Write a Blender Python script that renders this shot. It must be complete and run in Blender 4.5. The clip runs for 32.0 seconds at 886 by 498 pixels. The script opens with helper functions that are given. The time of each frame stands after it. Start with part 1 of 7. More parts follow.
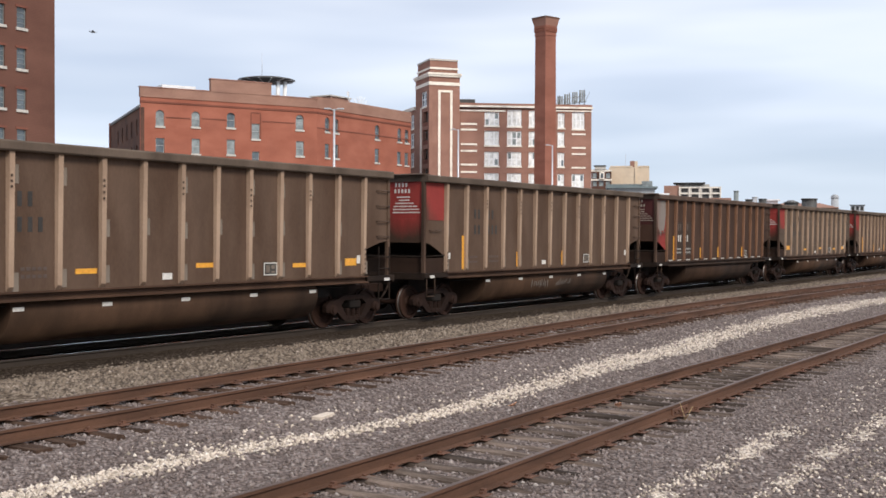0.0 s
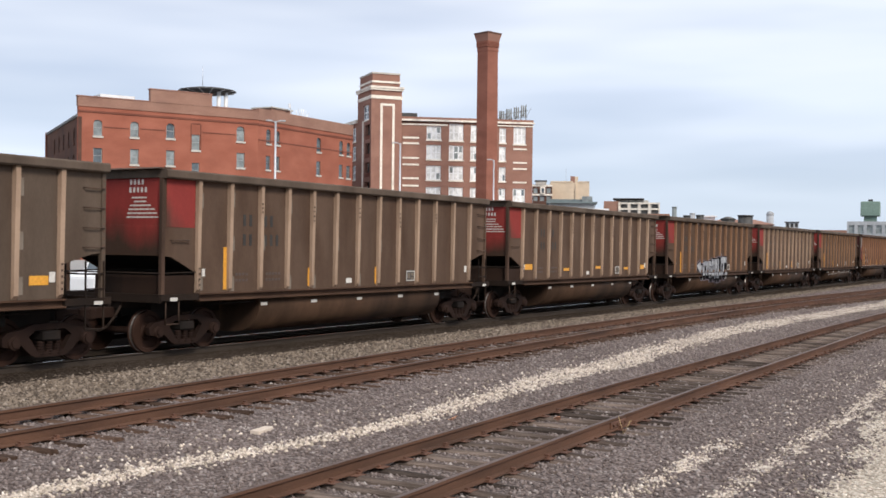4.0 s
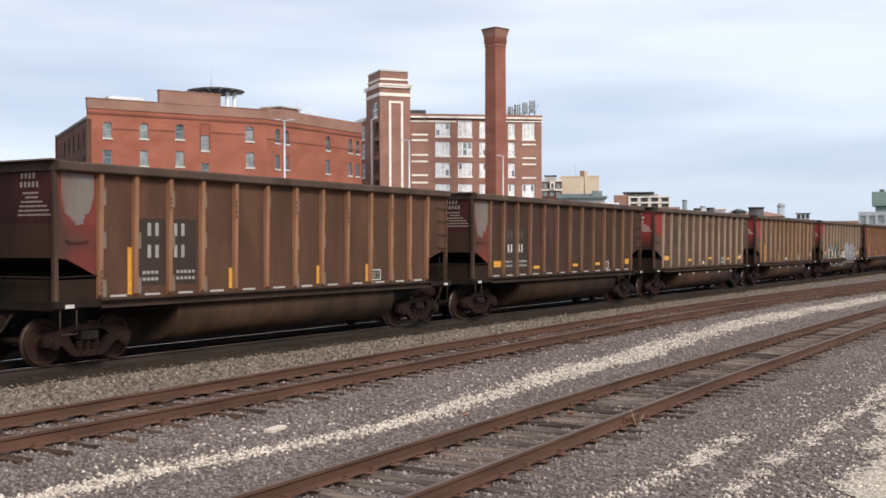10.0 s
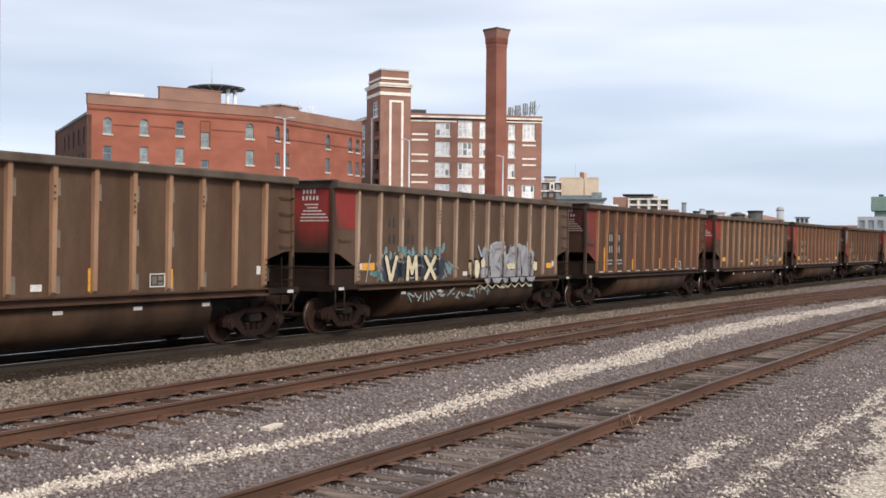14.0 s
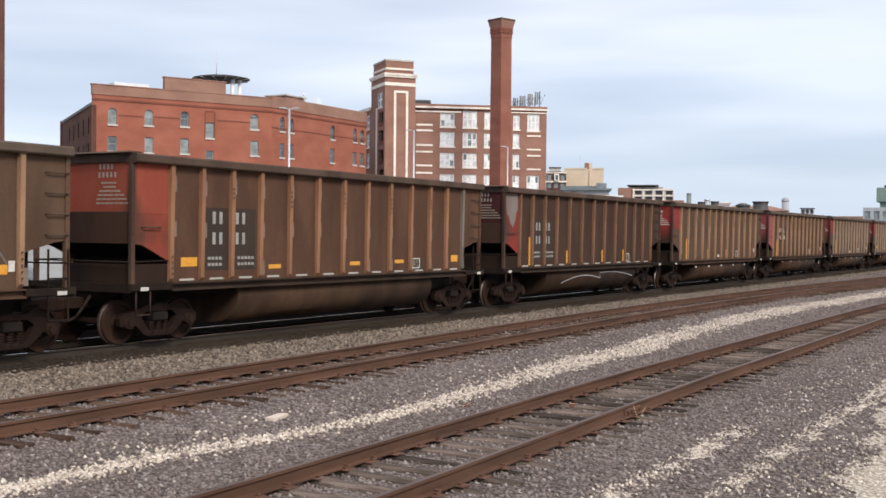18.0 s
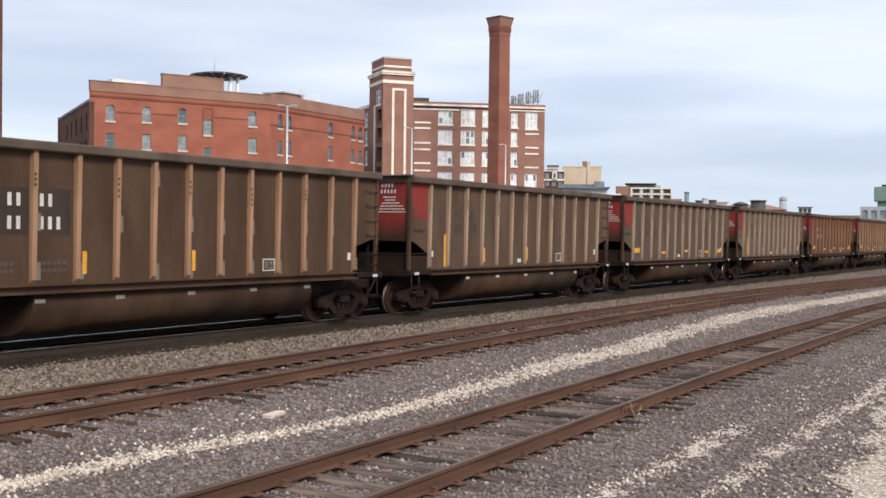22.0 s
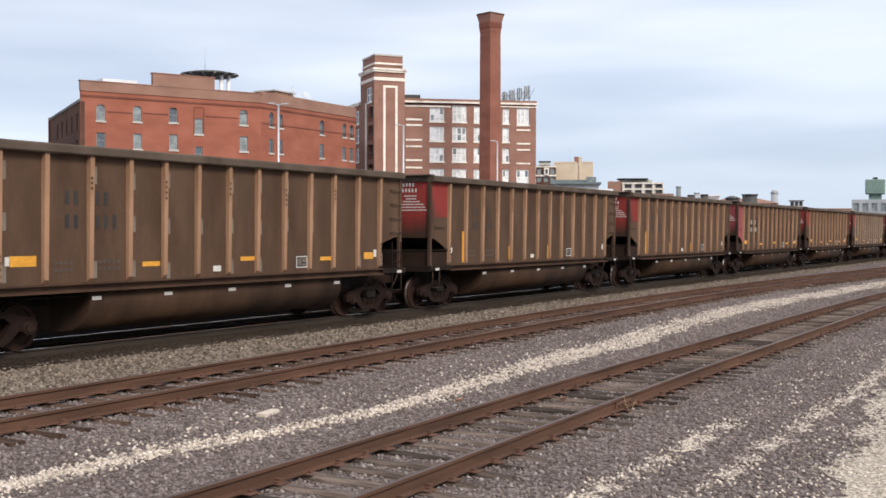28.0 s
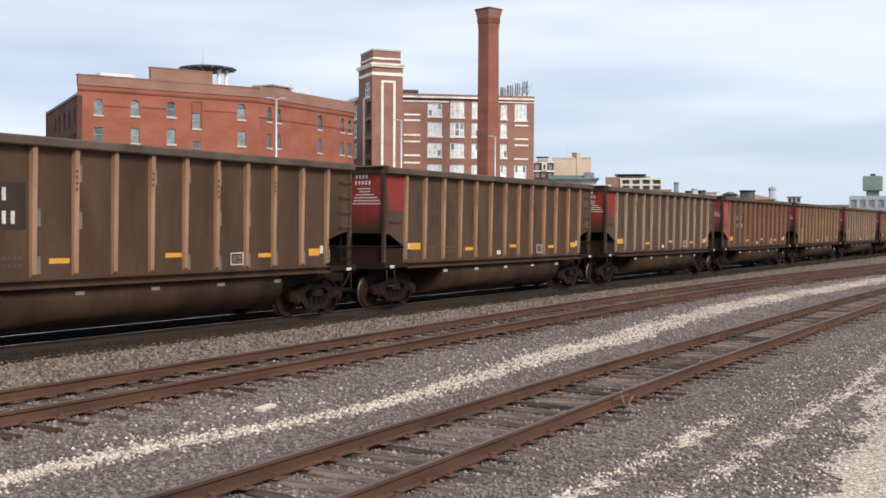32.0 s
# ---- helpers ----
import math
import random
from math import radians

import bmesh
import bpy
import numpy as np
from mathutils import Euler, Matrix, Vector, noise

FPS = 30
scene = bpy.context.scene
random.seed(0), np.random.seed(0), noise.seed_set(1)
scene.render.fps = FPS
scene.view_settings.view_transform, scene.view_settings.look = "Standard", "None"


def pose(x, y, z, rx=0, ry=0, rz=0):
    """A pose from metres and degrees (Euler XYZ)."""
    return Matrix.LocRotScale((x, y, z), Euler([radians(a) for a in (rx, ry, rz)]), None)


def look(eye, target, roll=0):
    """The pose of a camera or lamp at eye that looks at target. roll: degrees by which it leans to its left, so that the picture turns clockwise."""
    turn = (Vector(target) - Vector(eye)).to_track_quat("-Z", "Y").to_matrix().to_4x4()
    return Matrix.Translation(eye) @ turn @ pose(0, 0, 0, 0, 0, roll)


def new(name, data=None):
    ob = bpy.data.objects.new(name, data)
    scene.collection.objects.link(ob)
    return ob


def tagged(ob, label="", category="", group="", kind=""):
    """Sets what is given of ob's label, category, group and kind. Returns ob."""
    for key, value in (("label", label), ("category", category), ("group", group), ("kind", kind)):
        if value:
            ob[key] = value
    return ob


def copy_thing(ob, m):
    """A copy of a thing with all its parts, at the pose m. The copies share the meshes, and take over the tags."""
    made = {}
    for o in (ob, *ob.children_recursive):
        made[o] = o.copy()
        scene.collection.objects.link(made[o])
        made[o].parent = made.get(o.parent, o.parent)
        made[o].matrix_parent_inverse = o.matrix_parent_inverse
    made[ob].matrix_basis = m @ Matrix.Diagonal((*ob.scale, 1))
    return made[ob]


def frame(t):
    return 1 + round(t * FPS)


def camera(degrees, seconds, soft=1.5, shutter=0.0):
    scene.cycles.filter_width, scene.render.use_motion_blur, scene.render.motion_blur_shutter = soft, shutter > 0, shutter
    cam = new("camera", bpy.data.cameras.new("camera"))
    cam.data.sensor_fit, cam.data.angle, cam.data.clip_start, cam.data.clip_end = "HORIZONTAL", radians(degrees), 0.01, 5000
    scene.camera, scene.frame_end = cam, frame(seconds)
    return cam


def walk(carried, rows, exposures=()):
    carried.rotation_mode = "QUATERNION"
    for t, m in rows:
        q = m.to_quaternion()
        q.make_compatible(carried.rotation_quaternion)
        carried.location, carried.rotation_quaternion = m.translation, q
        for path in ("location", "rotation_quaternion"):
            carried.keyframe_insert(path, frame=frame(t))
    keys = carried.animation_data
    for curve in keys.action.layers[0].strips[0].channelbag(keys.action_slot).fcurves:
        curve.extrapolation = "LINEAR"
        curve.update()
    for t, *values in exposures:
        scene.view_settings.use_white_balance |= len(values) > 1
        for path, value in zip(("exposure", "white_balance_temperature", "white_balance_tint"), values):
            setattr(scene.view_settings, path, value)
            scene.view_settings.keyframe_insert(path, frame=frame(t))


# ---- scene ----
# ---- camera ----
cam = camera(42.8, 32.0, soft=1.6, shutter=0.04)
EYE = (0.0, 0.0, 2.296)


def aim(yaw, pitch, roll):
    """A camera pose at EYE: yaw from the tracks' direction, pitch and lean in degrees."""
    a, b = radians(yaw), radians(pitch)
    way = Vector((math.cos(a) * math.cos(b), math.sin(a) * math.cos(b), math.sin(b)))
    return look(EYE, Vector(EYE) + way, roll)


walk(cam, [(t, aim(a, b, c)) for t, a, b, c in (
    (0, 33.109, -0.948, 0.185),
    (0.5, 33.309, -0.897, -0.066),
    (1, 33.262, -0.694, 0.405),
    (1.5, 32.995, -0.497, 0.729),
    (2, 32.905, -0.558, 0.784),
    (2.5, 32.866, -0.621, 0.885),
    (3, 32.245, -0.512, 0.702),
    (3.5, 30.883, -0.413, 0.849),
    (5.5, 29.303, -0.034, 0.185),
    (6, 29.507, -0.331, 0.134),
    (6.5, 30.157, -0.414, -0.628),
    (7, 30.522, -0.333, -0.352),
    (7.5, 30.679, -0.339, -0.400),
    (8, 30.758, -0.430, -0.430),
    (8.5, 30.584, -0.486, -0.413),
    (9, 30.556, -0.448, -0.007),
    (9.5, 30.587, -0.425, -0.124),
    (10, 30.661, -0.412, -0.219),
    (10.5, 30.628, -0.325, -0.067),
    (11, 30.602, -0.278, 0.168),
    (11.5, 30.695, -0.349, 0.127),
    (12, 30.719, -0.459, 0.205),
    (12.5, 30.725, -0.460, 0.180),
    (13, 30.696, -0.416, 0.345),
    (13.5, 30.690, -0.488, 0.368),
    (14, 30.602, -0.421, 0.450),
    (14.5, 30.548, -0.424, 0.605),
    (16.5, 30.666, -0.722, 0.449),
    (17, 30.808, -0.771, 0.626),
    (17.5, 30.833, -0.810, 0.485),
    (18, 30.833, -0.895, 0.487),
    (18.5, 30.792, -0.875, 0.411),
    (19, 30.751, -0.771, 0.599),
    (19.5, 30.799, -0.696, 0.690),
    (20, 30.734, -0.722, 0.502),
    (20.5, 30.704, -0.805, 0.444),
    (21, 30.676, -0.937, 0.467),
    (21.5, 30.625, -0.971, 0.614),
    (22, 30.714, -1.005, 0.667),
    (22.5, 30.828, -1.063, 0.484),
    (23, 30.815, -1.147, 0.383),
    (23.5, 30.738, -1.195, 0.329),
    (24, 30.678, -1.188, 0.397),
    (24.5, 30.607, -1.237, 0.465),
    (25, 30.449, -1.302, 0.246),
    (25.5, 30.429, -1.336, 0.139),
    (27.5, 30.386, -1.164, 0.133),
    (28, 30.341, -1.164, 0.119),
    (28.5, 30.239, -1.173, 0.203),
    (29, 30.190, -1.214, 0.235),
    (29.5, 30.211, -1.263, 0.194),
    (30, 30.258, -1.226, 0.046),
    (30.5, 30.253, -1.294, -0.034),
    (31, 30.182, -1.346, 0.048),
    (31.5, 30.151, -1.386, 0.342),
    (32, 30.219, -1.405, 0.283),
)], exposures=((0.0, 0.0, 6500, 13), (32.0, 0.0, 6500, 13)))

# ---- world, sun ----
SUN_DIR = Vector((-0.36, -0.68, 0.64)).normalized()
world = bpy.data.worlds.new("overcast_sky")
scene.world = world
world.use_nodes = True
wt = world.node_tree
wt.nodes.clear()
w_out = wt.nodes.new("ShaderNodeOutputWorld")
w_bg = wt.nodes.new("ShaderNodeBackground")
w_sky = wt.nodes.new("ShaderNodeTexSky")
w_sky.sky_type = "NISHITA"
w_sky.sun_disc = False
w_sky.sun_elevation = math.asin(SUN_DIR.z)
w_sky.sun_rotation = math.atan2(SUN_DIR.x, SUN_DIR.y)
w_sky.air_density, w_sky.dust_density, w_sky.ozone_density = 1.0, 0.3, 2.0
w_scale = wt.nodes.new("ShaderNodeVectorMath")
w_scale.operation = "MULTIPLY"
w_scale.inputs[1].default_value = (0.031, 0.039, 0.052)
w_geo = wt.nodes.new("ShaderNodeTexCoord")
w_map = wt.nodes.new("ShaderNodeMapping")
w_map.inputs["Location"].default_value = (3.1, 1.7, 0.4)
w_map.inputs["Scale"].default_value = (1.3, 1.3, 9.0)
w_noise = wt.nodes.new("ShaderNodeTexNoise")
w_noise.inputs["Scale"].default_value = 1.3
w_noise.inputs["Detail"].default_value = 3.0
w_noise.inputs["Roughness"].default_value = 0.5
w_ramp = wt.nodes.new("ShaderNodeValToRGB")
w_ramp.color_ramp.elements[0].position = 0.34
w_ramp.color_ramp.elements[0].color = (0.68, 0.68, 0.68, 1)
w_ramp.color_ramp.elements[1].position = 0.62
w_ramp.color_ramp.elements[1].color = (1, 1, 1, 1)
w_cloud = wt.nodes.new("ShaderNodeTexNoise")
w_cloud.inputs["Scale"].default_value = 2.6
w_cloud.inputs["Detail"].default_value = 3.5
w_tone = wt.nodes.new("ShaderNodeValToRGB")
w_tone.color_ramp.elements[0].position = 0.3
w_tone.color_ramp.elements[0].color = (0.71, 0.795, 0.915, 1)
w_tone.color_ramp.elements[1].position = 0.7
w_tone.color_ramp.elements[1].color = (0.80, 0.865, 0.945, 1)
w_mix = wt.nodes.new("ShaderNodeMix")
w_mix.data_type = "RGBA"
wt.links.new(w_geo.outputs["Generated"], w_map.inputs["Vector"])
wt.links.new(w_map.outputs["Vector"], w_noise.inputs["Vector"])
wt.links.new(w_map.outputs["Vector"], w_cloud.inputs["Vector"])
wt.links.new(w_noise.outputs["Fac"], w_ramp.inputs["Fac"])
wt.links.new(w_cloud.outputs["Fac"], w_tone.inputs["Fac"])
wt.links.new(w_sky.outputs["Color"], w_scale.inputs[0])
w_sep = wt.nodes.new("ShaderNodeSeparateXYZ")
w_low = wt.nodes.new("ShaderNodeMapRange")
w_low.inputs["From Min"].default_value, w_low.inputs["From Max"].default_value = 0.0, 0.22
w_low.inputs["To Min"].default_value, w_low.inputs["To Max"].default_value = 0.45, 0.0
w_haze = wt.nodes.new("ShaderNodeMix")
w_haze.data_type = "RGBA"
w_haze.inputs["B"].default_value = (0.62, 0.785, 0.955, 1)
wt.links.new(w_geo.outputs["Generated"], w_sep.inputs["Vector"])
wt.links.new(w_sep.outputs["Z"], w_low.inputs["Value"])
wt.links.new(w_low.outputs["Result"], w_haze.inputs["Factor"])
wt.links.new(w_tone.outputs["Color"], w_haze.inputs["A"])
wt.links.new(w_ramp.outputs["Color"], w_mix.inputs["Factor"])
wt.links.new(w_scale.outputs["Vector"], w_mix.inputs["A"])
wt.links.new(w_haze.outputs["Result"], w_mix.inputs["B"])
wt.links.new(w_mix.outputs["Result"], w_bg.inputs["Color"])
w_bg.inputs["Strength"].default_value = 1.15
wt.links.new(w_bg.outputs["Background"], w_out.inputs["Surface"])

sun = new("sun", bpy.data.lights.new("sun", "SUN"))
sun.data.energy, sun.data.angle, sun.data.color = 3.1, radians(20), (1.0, 0.92, 0.80)
sun.matrix_world = look(SUN_DIR * 50, (0, 0, 0))

# ---- materials ----


def surface(name, c1, c2, scale=3.0, rough=0.85, metal=0.0, fine=60.0, bump=0.15, stretch=(1, 1, 1), dirt=None, dirt_at=(0.55, 0.75), dirt_scale=0.6, per_object=0.0, per_island=0.0, coords="Object", grain_amount=0.19, spec=0.5, gather=()):
    """A weathered surface: two colours mixed by a broad noise, a fine grain, an optional third colour in patches, and relief."""
    m = bpy.data.materials.new(name)
    m.use_nodes = True
    nt = m.node_tree
    bsdf = nt.nodes["Principled BSDF"]
    tc = nt.nodes.new("ShaderNodeTexCoord")
    mp = nt.nodes.new("ShaderNodeMapping")
    mp.inputs["Scale"].default_value = stretch
    nt.links.new(tc.outputs[coords], mp.inputs["Vector"])
    big = nt.nodes.new("ShaderNodeTexNoise")
    big.inputs["Scale"].default_value, big.inputs["Detail"].default_value = scale, 6.0
    small = nt.nodes.new("ShaderNodeTexNoise")
    small.inputs["Scale"].default_value, small.inputs["Detail"].default_value = fine, 3.0
    for n in (big, small):
        nt.links.new(mp.outputs["Vector"], n.inputs["Vector"])
    ramp = nt.nodes.new("ShaderNodeValToRGB")
    ramp.color_ramp.elements[0].position, ramp.color_ramp.elements[0].color = 0.32, (*c1, 1)
    ramp.color_ramp.elements[1].position, ramp.color_ramp.elements[1].color = 0.68, (*c2, 1)
    nt.links.new(big.outputs["Fac"], ramp.inputs["Fac"])
    grain = nt.nodes.new("ShaderNodeMapRange")
    grain.inputs["From Min"].default_value, grain.inputs["From Max"].default_value = 0.25, 0.75
    grain.inputs["To Min"].default_value, grain.inputs["To Max"].default_value = 1 - grain_amount, 1 + grain_amount
    nt.links.new(small.outputs["Fac"], grain.inputs["Value"])
    last = ramp.outputs["Color"]
    if dirt:
        patch = nt.nodes.new("ShaderNodeTexNoise")
        patch.inputs["Scale"].default_value, patch.inputs["Detail"].default_value = dirt_scale, 7.0
        nt.links.new(mp.outputs["Vector"], patch.inputs["Vector"])
        edge = nt.nodes.new("ShaderNodeMapRange")
        edge.inputs["From Min"].default_value, edge.inputs["From Max"].default_value = dirt_at
        fac = patch.outputs["Fac"]
        for axis, middle, reach, weight in gather:
            # the third colour gathers about one place
            axes = nt.nodes.new("ShaderNodeSeparateXYZ")
            nt.links.new(tc.outputs[coords], axes.inputs["Vector"])
            off = nt.nodes.new("ShaderNodeMath")
            off.operation = "SUBTRACT"
            nt.links.new(axes.outputs["XYZ".index(axis)], off.inputs[0])
            off.inputs[1].default_value = middle
            wide = nt.nodes.new("ShaderNodeMath")
            wide.operation = "ABSOLUTE"
            nt.links.new(off.outputs["Value"], wide.inputs[0])
            near = nt.nodes.new("ShaderNodeMapRange")
            near.inputs["From Max"].default_value = reach
            near.inputs["To Min"].default_value, near.inputs["To Max"].default_value = weight, -weight
            nt.links.new(wide.outputs["Value"], near.inputs["Value"])
            both = nt.nodes.new("ShaderNodeMath")
            nt.links.new(fac, both.inputs[0])
            nt.links.new(near.outputs["Result"], both.inputs[1])
            fac = both.outputs["Value"]
        nt.links.new(fac, edge.inputs["Value"])
        mix = nt.nodes.new("ShaderNodeMix")
        mix.data_type = "RGBA"
        nt.links.new(edge.outputs["Result"], mix.inputs["Factor"])
        nt.links.new(last, mix.inputs["A"])
        mix.inputs["B"].default_value = (*dirt, 1)
        last = mix.outputs["Result"]
    value = grain.outputs["Result"]
    for amount, node, socket in ((per_object, "ShaderNodeObjectInfo", "Random"), (per_island, "ShaderNodeNewGeometry", "Random Per Island")):
        if amount:
            info = nt.nodes.new(node)
            rng = nt.nodes.new("ShaderNodeMapRange")
            rng.inputs["To Min"].default_value, rng.inputs["To Max"].default_value = 1 - amount, 1 + amount
            nt.links.new(info.outputs[socket], rng.inputs["Value"])
            mul = nt.nodes.new("ShaderNodeMath")
            mul.operation = "MULTIPLY"
            nt.links.new(value, mul.inputs[0])
            nt.links.new(rng.outputs["Result"], mul.inputs[1])
            value = mul.outputs["Value"]
    sc = nt.nodes.new("ShaderNodeVectorMath")
    sc.operation = "SCALE"
    nt.links.new(last, sc.inputs[0])
    nt.links.new(value, sc.inputs["Scale"])
    nt.links.new(sc.outputs["Vector"], bsdf.inputs["Base Color"])
    bsdf.inputs["Roughness"].default_value, bsdf.inputs["Metallic"].default_value = rough, metal
    bsdf.inputs["Specular IOR Level"].default_value = spec
    if bump:
        bp = nt.nodes.new("ShaderNodeBump")
        bp.inputs["Strength"].default_value, bp.inputs["Distance"].default_value = bump, 0.02
        nt.links.new(small.outputs["Fac"], bp.inputs["Height"])
        nt.links.new(bp.outputs["Normal"], bsdf.inputs["Normal"])
    return m


def gravel_mat(name, dark, mid, light, scale, tint=None):
    """Crushed stone: a cell pattern with a tone for each stone, joints between them and relief."""
    m = bpy.data.materials.new(name)
    m.use_nodes = True
    nt = m.node_tree
    bsdf = nt.nodes["Principled BSDF"]
    tc = nt.nodes.new("ShaderNodeTexCoord")
    vor = nt.nodes.new("ShaderNodeTexVoronoi")
    vor.inputs["Scale"].default_value = scale
    nt.links.new(tc.outputs["Object"], vor.inputs["Vector"])
    sep = nt.nodes.new("ShaderNodeSeparateColor")
    nt.links.new(vor.outputs["Color"], sep.inputs["Color"])
    ramp = nt.nodes.new("ShaderNodeValToRGB")
    ramp.color_ramp.elements[0].position, ramp.color_ramp.elements[0].color = 0.0, (*dark, 1)
    ramp.color_ramp.elements[1].position, ramp.color_ramp.elements[1].color = 1.0, (*light, 1)
    e = ramp.color_ramp.elements.new(0.55)
    e.color = (*mid, 1)
    e = ramp.color_ramp.elements.new(0.9)
    e.color = (*[0.5 * (a + b) for a, b in zip(mid, light)], 1)
    nt.links.new(sep.outputs["Red"], ramp.inputs["Fac"])
    broad = nt.nodes.new("ShaderNodeTexNoise")
    broad.inputs["Scale"].default_value, broad.inputs["Detail"].default_value = 0.5, 6.0
    nt.links.new(tc.outputs["Object"], broad.inputs["Vector"])
    rng = nt.nodes.new("ShaderNodeMapRange")
    rng.inputs["From Min"].default_value, rng.inputs["From Max"].default_value = 0.3, 0.7
    rng.inputs["To Min"].default_value, rng.inputs["To Max"].default_value = 0.82, 1.15
    nt.links.new(broad.outputs["Fac"], rng.inputs["Value"])
    gap = nt.nodes.new("ShaderNodeMapRange")
    gap.inputs["From Min"].default_value, gap.inputs["From Max"].default_value = 0.35, 0.75
    gap.inputs["To Min"].default_value, gap.inputs["To Max"].default_value = 1.0, 0.55
    nt.links.new(vor.outputs["Distance"], gap.inputs["Value"])
    mul = nt.nodes.new("ShaderNodeMath")
    mul.operation = "MULTIPLY"
    nt.links.new(rng.outputs["Result"], mul.inputs[0])
    nt.links.new(gap.outputs["Result"], mul.inputs[1])
    sc = nt.nodes.new("ShaderNodeVectorMath")
    sc.operation = "SCALE"
    nt.links.new(ramp.outputs["Color"], sc.inputs[0])
    nt.links.new(mul.outputs["Value"], sc.inputs["Scale"])
    nt.links.new(sc.outputs["Vector"], bsdf.inputs["Base Color"])
    bsdf.inputs["Roughness"].default_value = 0.95
    bsdf.inputs["Specular IOR Level"].default_value = 0.0
    bp = nt.nodes.new("ShaderNodeBump")
    bp.invert = True
    bp.inputs["Strength"].default_value, bp.inputs["Distance"].default_value = 0.8, 0.02
    nt.links.new(vor.outputs["Distance"], bp.inputs["Height"])
    nt.links.new(bp.outputs["Normal"], bsdf.inputs["Normal"])
    return m


def stone_mat(name, dark, mid, light):
    """Loose stones: one tone for each stone."""
    m = bpy.data.materials.new(name)
    m.use_nodes = True
    nt = m.node_tree
    bsdf = nt.nodes["Principled BSDF"]
    geo = nt.nodes.new("ShaderNodeNewGeometry")
    ramp = nt.nodes.new("ShaderNodeValToRGB")
    ramp.color_ramp.elements[0].position, ramp.color_ramp.elements[0].color = 0.0, (*dark, 1)
    ramp.color_ramp.elements[1].position, ramp.color_ramp.elements[1].color = 1.0, (*light, 1)
    e = ramp.color_ramp.elements.new(0.6)
    e.color = (*mid, 1)
    e = ramp.color_ramp.elements.new(0.95)
    e.color = (*[0.65 * a + 0.35 * b for a, b in zip(mid, light)], 1)
    nt.links.new(geo.outputs["Random Per Island"], ramp.inputs["Fac"])
    tc = nt.nodes.new("ShaderNodeTexCoord")
    no = nt.nodes.new("ShaderNodeTexNoise")
    no.inputs["Scale"].default_value = 45
    nt.links.new(tc.outputs["Object"], no.inputs["Vector"])
    rng = nt.nodes.new("ShaderNodeMapRange")
    rng.inputs["To Min"].default_value, rng.inputs["To Max"].default_value = 0.7, 1.3
    nt.links.new(no.outputs["Fac"], rng.inputs["Value"])
    sc = nt.nodes.new("ShaderNodeVectorMath")
    sc.operation = "SCALE"
    nt.links.new(ramp.outputs["Color"], sc.inputs[0])
    nt.links.new(rng.outputs["Result"], sc.inputs["Scale"])
    nt.links.new(sc.outputs["Vector"], bsdf.inputs["Base Color"])
    bsdf.inputs["Roughness"].default_value = 0.9
    bsdf.inputs["Specular IOR Level"].default_value = 0.15
    return m


def brick_mat(name, c1, c2, mortar, rough=0.9):
    """Brickwork too far off to be built brick by brick: courses in the plane of the wall, with broad stains."""
    m = surface(name, c1, c2, scale=0.35, rough=rough, fine=9.0, bump=0.0, stretch=(0.7, 0.7, 1.3), dirt=mortar, dirt_at=(0.50, 0.85), dirt_scale=0.3, grain_amount=0.12, spec=0.1)
    nt = m.node_tree
    tc = nt.nodes.new("ShaderNodeTexCoord")
    wave = nt.nodes.new("ShaderNodeTexWave")
    wave.bands_direction = "Z"
    wave.inputs["Scale"].default_value = 2.1
    wave.inputs["Distortion"].default_value = 1.5
    nt.links.new(tc.outputs["Object"], wave.inputs["Vector"])
    bp = nt.nodes.new("ShaderNodeBump")
    bp.inputs["Strength"].default_value, bp.inputs["Distance"].default_value = 0.25, 0.02
    nt.links.new(wave.outputs["Fac"], bp.inputs["Height"])
    nt.links.new(bp.outputs["Normal"], nt.nodes["Principled BSDF"].inputs["Normal"])
    return m


def glass_mat(name, tint, rough=0.08):
    m = surface(name, tint, tuple(1.8 * c for c in tint), scale=0.5, rough=rough, fine=2.0, bump=0.0)
    m.node_tree.nodes["Principled BSDF"].inputs["Specular IOR Level"].default_value = 0.8
    return m


